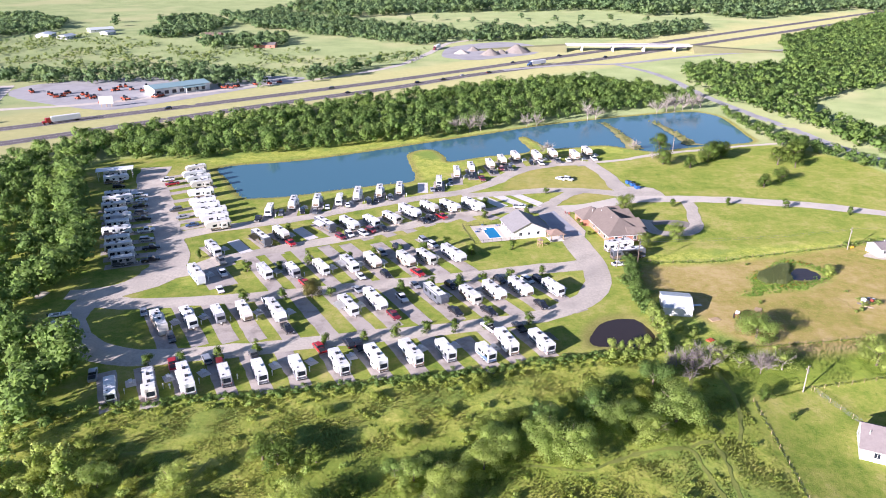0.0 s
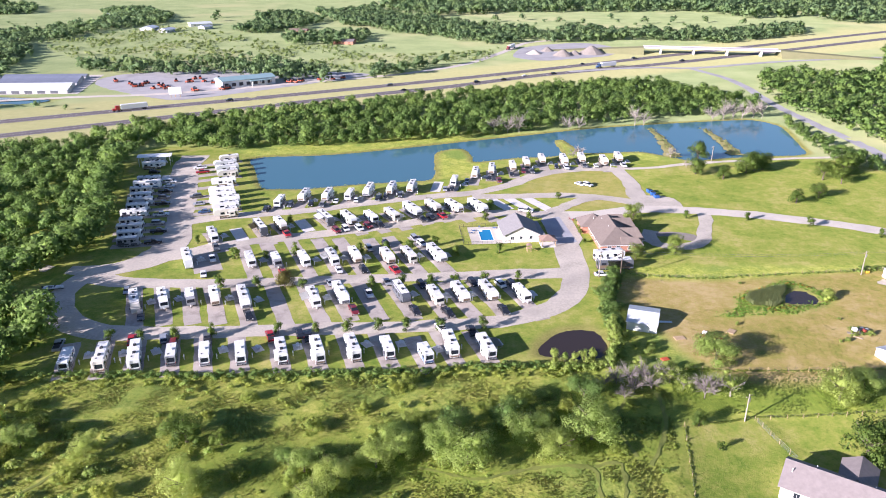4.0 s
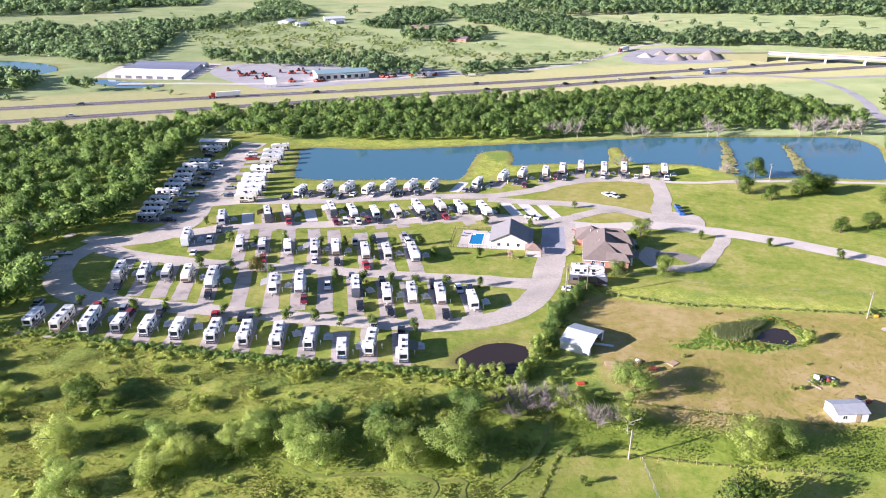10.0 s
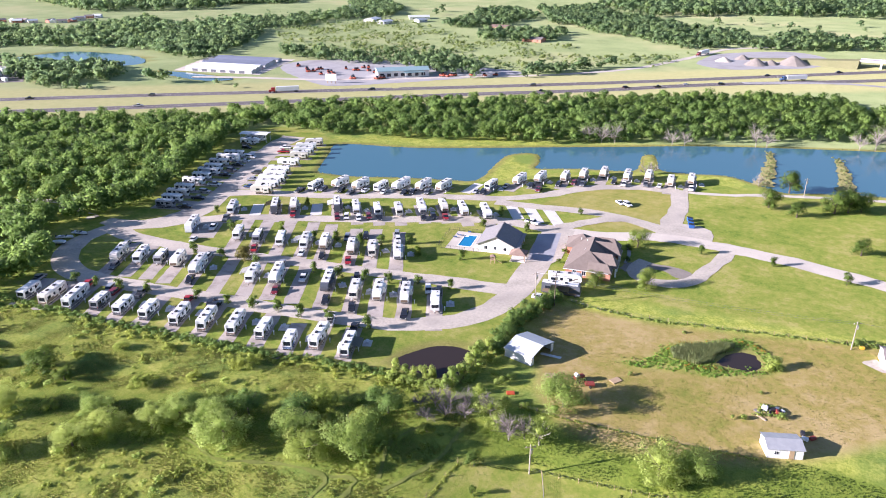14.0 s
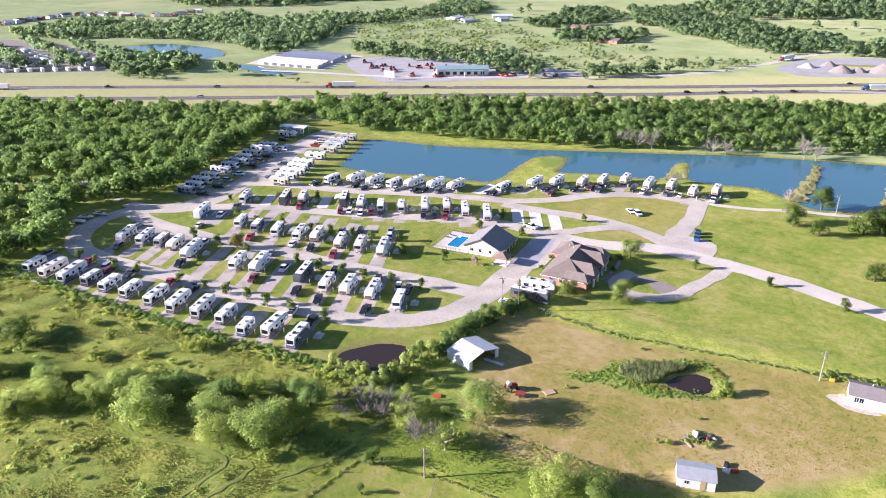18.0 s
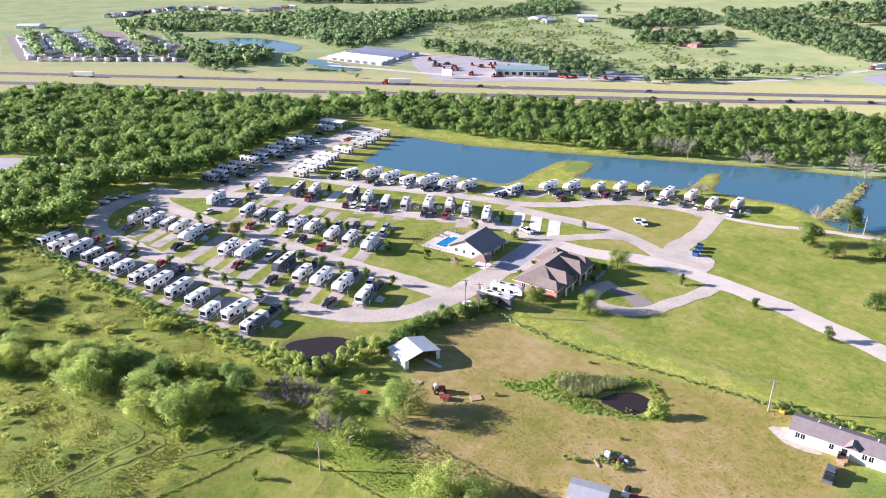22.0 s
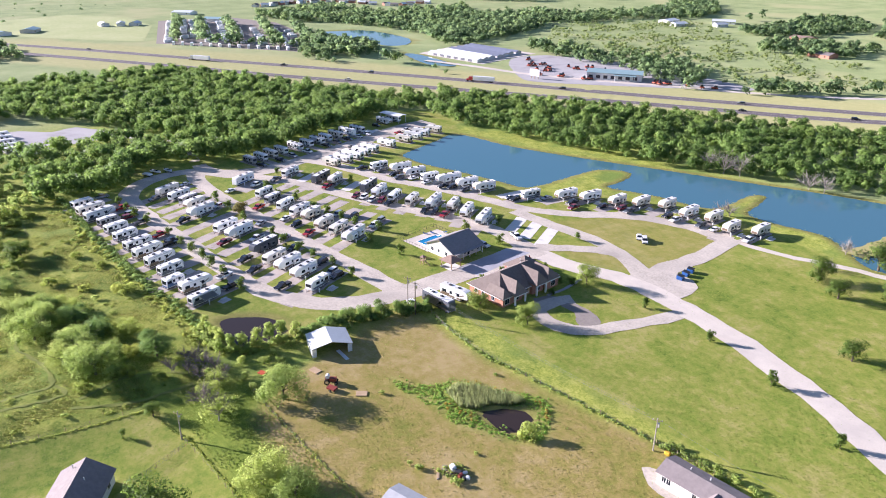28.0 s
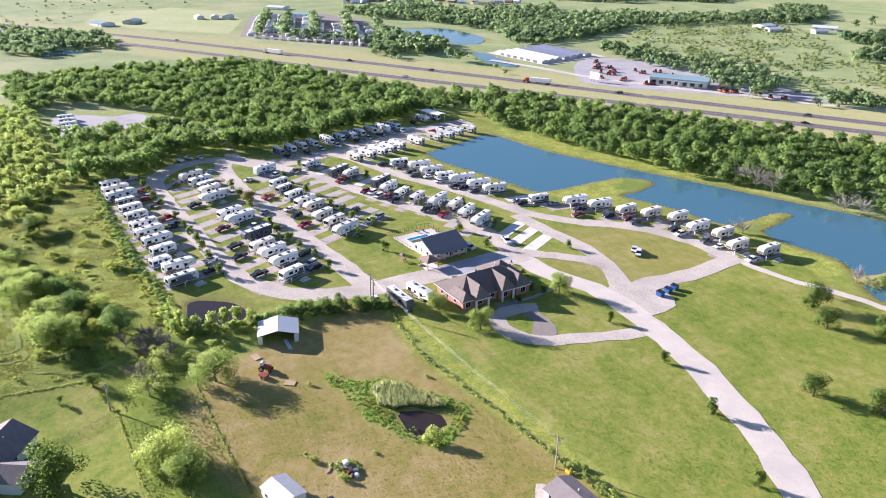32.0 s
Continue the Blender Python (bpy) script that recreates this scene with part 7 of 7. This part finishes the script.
for x, y, sx, sy, turn in ((75.6, 176.8, 2.8, 1.8, 20), (90.0, 182.6, 2.6, 1.9, 60)):
    tagged(part("timber_sheet", box((sx, sy, 0.2), (0, 0, 0), 0.02), TIMBER, None), "weathered plywood sheets lying on dry grass", "timber").matrix_basis = pose(x, y, 0.0, 0, 0, turn)
for i, (dx, dy, sx, sy, h, tilt, material) in enumerate((
        (-0.9, 0.5, 1.3, 1.0, 1.3, 8, WHITE_SHELL), (0.6, 0.9, 1.6, 0.9, 0.9, 12, BLACK_PLASTIC), (1.5, 1.7, 1.2, 0.9, 0.8, -10, RIM), (1.6, 0.6, 1.1, 0.7, 0.9, 14, RED_METAL), (2.7, 1.6, 1.0, 0.8, 0.6, 6, WHITE_SHELL),
        (2.4, 0.9, 1.2, 0.7, 0.7, -8, BLACK_PLASTIC), (-1.4, -2.6, 2.8, 0.5, 0.25, 2, TIMBER), (-1.0, -3.0, 2.4, 0.35, 0.2, 0, DEAD), (-2.2, -0.7, 1.6, 1.1, 0.15, 3, SPOIL), (0.4, -0.6, 0.8, 0.8, 0.5, 15, TYRE))):
    bm = box((sx, sy, h), (0, 0, 0), min(sx, sy, h) * 0.24)
    for v in bm.verts:
        v.co += Vector((noise.noise(v.co + Vector((i, 0, 0))), noise.noise(v.co + Vector((0, i, 3))), 0)) * 0.16
    tagged(part("scrap_part", bm, material, None), "discarded machine part heaped in weeds", "scrap", "scrap in the pasture").matrix_basis = pose(123.6 + dx, 187.2 + dy, -0.04, tilt, 0, 35 * i if i < 6 else 150)
pts, rng = scatter([(120.5, 184), (121.5, 189.5), (126, 190.5), (127, 186.5)], 0.8, 450)
stand("scrap_weeds", pts, rng.uniform(0.15, 0.4, len(pts)), BUSH_KINDS, LEAF_PALE, "green weeds grown through discarded machine parts", 451, "weeds")
for i, (x, y) in enumerate(((131.6, 180.6), (133.0, 181.6), (131.0, 182.4))):
    tagged(part("scrap_part", box((1.4, 0.9, 0.7), (0, 0, 0), 0.14), (WHITE_SHELL, RED_METAL, BLACK_PLASTIC)[i], None), "discarded machine part beside a shed", "scrap", "scrap by the shed").matrix_basis = pose(x, y, 0, 0, 0, 50 * i)
tagged(part("timber_sheet", box((1.9, 1.3, 0.4), (0, 0, 0), 0.05), ORANGE_METAL, None), "collapsed red roof panel in the weeds", "sheet").matrix_basis = pose(70.4, 165.2, 0, 0, 0, 30)
tagged(part("yellow_machine", box((1.3, 0.8, 0.8), (0, 0, 0), 0.2), gloss("yellow_machine_paint", (0.6, 0.35, 0.03), 0.5), None), "small yellow machine parked beside a pole", "machine").matrix_basis = pose(140.6, 228.2, 0, 0, 0, 15)
patch("bare_ground", [(141, 220.6), (142, 223), (144.4, 224.4), (145.6, 221.8), (150, 220.8), (153, 220.4), (150, 218.8), (145, 218.8)], GRAVEL, 0.04, "bare pale ground beside the mobile home", "ground")


def wire_fence(points, gap, label, heights=(0.5, 0.85, 1.2), thick=0.008):
    line = smooth_line(points, gap)
    top = thing("wire_fence", pose(line[0][0], line[0][1], 0), label=label, category="fence", group="wire fences")
    base = Vector((*line[0], 0))
    for p, q in zip(line[:-1], line[1:]):
        a, b = Vector((*p, lie_at(*p))) - base, Vector((*q, lie_at(*q))) - base
        part("post", rod(a, a + Vector((0, 0, 1.3)), 0.05, sides=5), TIMBER, top)
        bm = None
        for z in heights:
            bm = rod(a + Vector((0, 0, z)), b + Vector((0, 0, z)), thick, sides=3, bm=bm)
        part("wire", bm, STRIPE_GREY, top)
    return top


wire_fence([(61, 216.4), (68, 215.4), (80, 215.4), (103, 219.8), (120, 224.4), (152, 232.4)], 4.0, "old wire fence with timber posts along the lawn")
wire_fence([(75, 161), (90, 162.6), (109, 165.6), (124, 168.6)], 4.0, "old wire fence with timber posts in weeds")
wire_fence([(84.9, 143.4), (98, 146.2), (111, 148.6), (126, 151.8)], 3.0, "wire fence between the yard and rough grass")
wire_fence([(87.6, 143.4), (89.5, 139.5), (93, 132)], 2.4, "grey chain-link fence across the yard", (0.1, 0.25, 0.4, 0.55, 0.7, 0.85, 1.0, 1.15, 1.28), 0.012)
wire_fence([(71.2, 138.4), (70.6, 127), (69.6, 112), (68, 98)], 4.0, "wire fence with timber posts beside the yard")

# ---- beyond the highway ----
dealer = thing("dealer_building", pose(-189, 517, 0, 0, 0, 42), label="long white commercial building with a blue-green roof", category="building")
part("wall", gable_body(40, 18, 5.0, 6.4), WHITE_WALL, dealer)
part("roof", gable_roof(40, 18, 5.02, 6.5, 0.6, 0.2), BLUE_ROOF, dealer, "blue-green metal roof")
for i in range(7):
    part("window", plate((3.0, 0.1, 2.4), (-17 + 5.4 * i, -9.03, 2.1)), DARK_GLASS, dealer)
part("canopy", plate((16, 4.0, 0.4), (8, -11.0, 4.0)), BLUE_ROOF, dealer)
for x in (1, 8, 15):
    part("canopy_post", rod((x, -12.6, 0), (x, -12.6, 3.8), 0.2, sides=6), TRIM, dealer)
sign = thing("billboard", pose(-216, 462, 0, 0, 0, 20), label="blank white roadside billboard on posts", category="billboard")
part("panel", plate((8.5, 0.4, 5.0), (0, 0, 4.6)), WHITE_WALL, sign)
for x in (-3, 0, 3):
    part("post", rod((x, 0.4, 0), (x, 0.4, 5), 0.25, sides=6), TIMBER, sign)
rng = np.random.default_rng(500)
for i in range(44):
    s = rng.uniform(0, 1)
    x, y = (-298 + 70 * s + rng.normal(0, 3), 508 - 18 * s + rng.normal(0, 5)) if i < 13 else ((-246 + 34 * rng.uniform(), 486 + 60 * rng.uniform()) if i < 24 else (-168 + 52 * s, 524 + 30 * s + rng.normal(0, 2.5)) if i < 36 else (-232 + 40 * s, 474 + 22 * s + rng.normal(0, 1.5)))
    if i == 0:
        machine = thing("field_machine", pose(x, y, 0.1, 0, 0, 0), label="red farm machine on a dealer's lot", category="machine", group="machines on the lot")
        part("frame", box((3.4, 2.0, 0.9), (0, 0, 0.5), 0.1), ORANGE_METAL, machine)
        part("cab", box((1.2, 1.6, 1.4), (-0.6, 0, 1.2), 0.1), DARK_GLASS, machine)
        for sx in (-1.1, 1.1):
            for sy in (-1.0, 1.0):
                part("wheel", rod((sx, sy - 0.15, 0.5), (sx, sy + 0.15, 0.5), 0.5, sides=10), TYRE, machine)
    else:
        copy_thing(machine, pose(x, y, 0.1, 0, 0, rng.uniform(0, 360)))
for i in range(7):
    x, y = ahead(-329, 461, 112, 10.0 * i)
    unit = thing("storage_hall", pose(x, y, 0, 0, 0, 12), label="low white storage hall with a pale metal roof", category="storage hall", group="storage halls")
    part("wall", gable_body(62 - 2 * (i % 3), 7.2, 2.2, 3.4), RUST_ROOF, unit)
    part("roof", gable_roof(62 - 2 * (i % 3), 7.2, 2.22, 3.5, 0.3, 0.1), METAL_ROOF if i < 3 else SLATE_ROOF, unit)
    for j in range(6):
        part("roller_door", plate((5.2, 0.1, 1.9), (-22 + 8.8 * j, -3.63, 1.05)), STRIPE_GREY, unit)
patch("storage_yard", [(-368, 446), (-402, 520), (-318, 540), (-290, 464)], PALE_GRAVEL, 0.06, "pale paved yard between storage halls", "pavement", smooth=False, ragged=0)

# trailers, trucks and cars on the highway
for code, x, y, way in (("sb", -177.6, 459.5, 0), ("sg", -86.2, 527.0, 0), ("ck", -64.7, 508.5, 1), ("sb", -21.1, 546.5, 1), ("pb", -1.8, 564.0, 1), ("cw", 14.3, 579.0, 1), ("sb", 36.1, 597.5, 1),
                        ("pb", -353.3, 314.8, 0), ("sg", -293.3, 364.5, 0), ("sb", -225.4, 421.0, 0), ("sw", -426.1, 252.5, 0), ("pw", -273.9, 330.5, 1), ("ck", 60.0, 645.0, 0), ("pb", 110.0, 689.0, 0),
                        ("cs", -520.0, 186.5, 0), ("sb", -560.0, 105.5, 1), ("cw", -610.0, 59.0, 1), ("pb", 150.0, 680.0, 1)):
    line = np.array(smooth_line(HWY_SOUTH if way else HWY_NORTH, 8.0))
    i = int(np.argmin(np.hypot(line[:, 0] - x, line[:, 1] - y)))
    d = line[min(i + 1, len(line) - 1)] - line[i - 1]
    turn = math.degrees(math.atan2(d[1], d[0])) + (0 if way else 180)
    park(code, *ahead(*line[i], turn, 0.0, -2.0 if i % 2 else 2.0), turn, "vehicles on the highway", 0.12, {"s": "car on the highway", "p": "pickup truck on the highway", "c": "car on the highway"}[code[0]])


def lorry(x, y, turn, paint, label):
    top = thing("semi_truck", pose(x, y, 0.12, 0, 0, turn), label=label, category="truck", group="trucks on the highway")
    part("trailer", box((15.8, 2.6, 2.9), (-3.2, 0, 1.15), 0.06), WHITE_SHELL, top)
    part("cab", box((2.6, 2.4, 2.7), (6.6, 0, 0.9), 0.2), PAINTS[paint], top)
    part("bonnet", box((2.0, 2.0, 1.3), (8.7, 0, 0.7), 0.2), PAINTS[paint], top)
    part("windscreen", plate((0.1, 2.0, 0.9), (7.92, 0, 2.7)), DARK_GLASS, top)
    for x0 in (-9.6, -8.3, 4.6, 5.9, 8.8):
        for s in (-1, 1):
            part("wheel", rod((x0, s * 1.15 - 0.15, 0.5), (x0, s * 1.15 + 0.15, 0.5), 0.5, sides=10), TYRE, top)


lorry(-417.0, 262.5, 218, "silver", "white semi truck with a white box trailer")
lorry(-6.4, 741.0, 255, "dark red", "dark red truck with a white trailer on the frontage road")
lorry(-224.5, 418.5, 220, "red", "red semi truck with a white box trailer")
lorry(80.4, 637.0, 218, "blue", "blue semi truck with a white box trailer")
bridge = thing("overpass_bridge", pose(182, 730, 0, 0, 0, -3), label="pale concrete overpass bridge across the highway", category="bridge")
part("deck", plate((122, 11, 1.0), (0, 0, 5.2)), PAVING, bridge)
for s in (-1, 1):
    part("parapet", plate((122, 0.4, 0.8), (0, s * 5.4, 6.1)), PAVING, bridge)
for x in (-45, -15, 15, 45):
    part("pier", box((1.4, 10, 5.1), (x, 0, 0)), CONCRETE, bridge)
for x0, x1 in ((-61, -150), (61, 150)):
    bm = bmesh.new()
    vs = [bm.verts.new(p) for p in ((x0, -6, 5.6), (x0, 6, 5.6), (x1, 6, 0.1), (x1, -6, 0.1), (x0, -16, 0), (x0, 16, 0))]
    for f in ((0, 1, 2, 3), (0, 3, 4), (1, 5, 2), (0, 4, 5, 1)):
        bm.faces.new([vs[j] for j in f])
    bmesh.ops.recalc_face_normals(bm, faces=bm.faces)
    part("ramp", bm, VERGE, bridge)
for x, y, r, h, material in ((18, 712, 8, 3.4, GRAVEL), (30, 732, 7, 3.6, SPOIL), (45, 704, 10, 5.4, SPOIL), (56, 712, 7, 3.6, SPOIL), (72, 722, 13, 7.0, SPOIL)):
    bm = bmesh.new()
    bmesh.ops.create_cone(bm, cap_ends=True, segments=18, radius1=r, radius2=r * 0.12, depth=h)
    for v in bm.verts:
        v.co += Vector((noise.noise(v.co * 0.2) * 1.2, noise.noise(v.co * 0.3 + Vector((5, 0, 0))) * 1.2, h / 2))
    tagged(part("aggregate_mound", bm, material, None), "mound of loose brown aggregate in a yard", "mound", "aggregate mounds").matrix_basis = pose(x, y, 0)

rng = np.random.default_rng(510)


def far_house(x, y, turn, size, wall, roof, label, group):
    top = thing("farm_house", pose(x, y, 0, 0, 0, turn), label=label, category="house", group=group)
    part("wall", gable_body(size * 1.5, size, 3.0, 4.6), wall, top)
    part("roof", gable_roof(size * 1.5, size, 3.05, 4.8, 0.4, 0.2), roof, top)
    for s in (-0.3, 0.3) if size > 8 else (0.0,):
        part("window", plate((1.2, 0.1, 1.2), (size * 1.5 * s, -size / 2 - 0.03, 1.7)), DARK_GLASS, top)


for x, y, size, wall, roof in ((-452, 849, 16, WHITE_WALL, METAL_ROOF), (-420, 832, 12, WHITE_WALL, METAL_ROOF), (-414, 905, 18, WHITE_WALL, METAL_ROOF), (-390, 870, 10, WHITE_WALL, METAL_ROOF),
                               (-181, 758, 14, BRICK, PURPLE_SHINGLE), (-262, 846, 15, BRICK, RED_ROOF), (-676, 119, 16, WHITE_WALL, BLUE_ROOF), (-690, 150, 14, CREAM_WALL, BLUE_ROOF), (-560, 955, 12, WHITE_WALL, METAL_ROOF),
                               (-600, 1010, 12, WHITE_WALL, METAL_ROOF), (-716, 225, 9, WHITE_WALL, METAL_ROOF), (-712, 243, 9, WHITE_WALL, METAL_ROOF), (-708, 258, 9, WHITE_WALL, METAL_ROOF)):
    far_house(x, y, rng.uniform(0, 180), size, wall, roof, "distant house with outbuildings among fields", "distant houses")
for i in range(34):
    s = i / 33
    far_house(np.interp(s, [0, 0.2, 0.4, 0.55, 0.7, 0.85, 1], [-874, -908, -930, -902, -854, -805, -826]) + rng.normal(0, 5), np.interp(s, [0, 0.2, 0.4, 0.55, 0.7, 0.85, 1], [454, 507, 566, 600, 624, 639, 708]) + rng.normal(0, 4), rng.uniform(0, 180), 7.5, (WHITE_WALL, CREAM_WALL, BRICK)[i % 3], (PURPLE_SHINGLE, METAL_ROOF)[i % 2], "distant pale house in a housing row", "distant housing row")
base = None
PARK_FAR = [(-540, 250), (-745, 290), (-748, 378), (-666, 411), (-500, 400), (-426, 354)]
ROW_WAY = np.array([-0.979, 0.204])
rng2 = np.random.default_rng(520)
# Lanes of caravans between five rows of trees that run away from the highway.
lots = []
for x, y, reach in ((-538, 261, 200), (-541, 277, 195), (-533, 286, 190), (-522, 297, 190), (-510, 311, 185), (-498, 325, 185), (-482, 340, 180), (-462, 357, 150), (-470, 372, 110)):
    for along_row in np.arange(6.0, reach, 8.5):
        lots.append((*(np.array([x, y]) + ROW_WAY * along_row + rng2.normal(0, 0.7, 2)), 100 + rng2.normal(0, 3)))
lots = [lot for lot in lots if rng2.uniform() < 0.62]
for share in np.linspace(0, 1, 13):
    lots.append((-526 + 84 * share, 264 + 85 * share, 168 + rng2.normal(0, 2)))
for x, y, turn in lots:
    m = pose(x, y, 0.0, 0, 0, turn)
    if base is None:
        base = thing("parked_trailer", m, label="white caravan in a distant caravan park", category="caravan", group="distant caravans")
        part("body", box((7.0, 2.4, 2.8), (0, 0, 0.0), 0.15), WHITE_SHELL, base)
    else:
        copy_thing(base, m)
patch("far_park_ground", PARK_FAR, SPOIL, 0.04, "dusty gravel ground of a distant caravan park", "pavement", smooth=False)
pts = np.concatenate([np.array([start]) + ROW_WAY * np.arange(0, reach, 9.5)[:, None] for start, reach in (((-546, 270), 190), ((-527, 292), 185), ((-503, 319), 175), ((-470, 350), 195), ((-478, 384), 130))])
pts = np.concatenate([pts, [(-500 + 52 * i / 7, 302 + 55 * i / 7) for i in range(8)]]) + rng2.normal(0, 1.2, (len(pts) + 8, 2))
stand("far_park_trees", pts, rng2.uniform(1.1, 1.65, len(pts)), FAR_KINDS, LEAF_HAZED, "rows of trees in a distant caravan park", 522, "trees")
far_house(-714, 352, 50, 18, WHITE_WALL, BLUE_ROOF, "pavilion with a blue-grey roof in a distant caravan park", "distant houses")
far_house(-815, 336, 48, 18, WHITE_WALL, METAL_ROOF, "low pale building behind a distant caravan park", "distant houses")
for x, y in ((-209.0, 114.6), (-200.0, 116.0), (-191.0, 117.4), (-182.0, 118.8), (-173.4, 120.2)):
    park("T8", x, y, 98, "caravans in the woods clearing", 0.06)
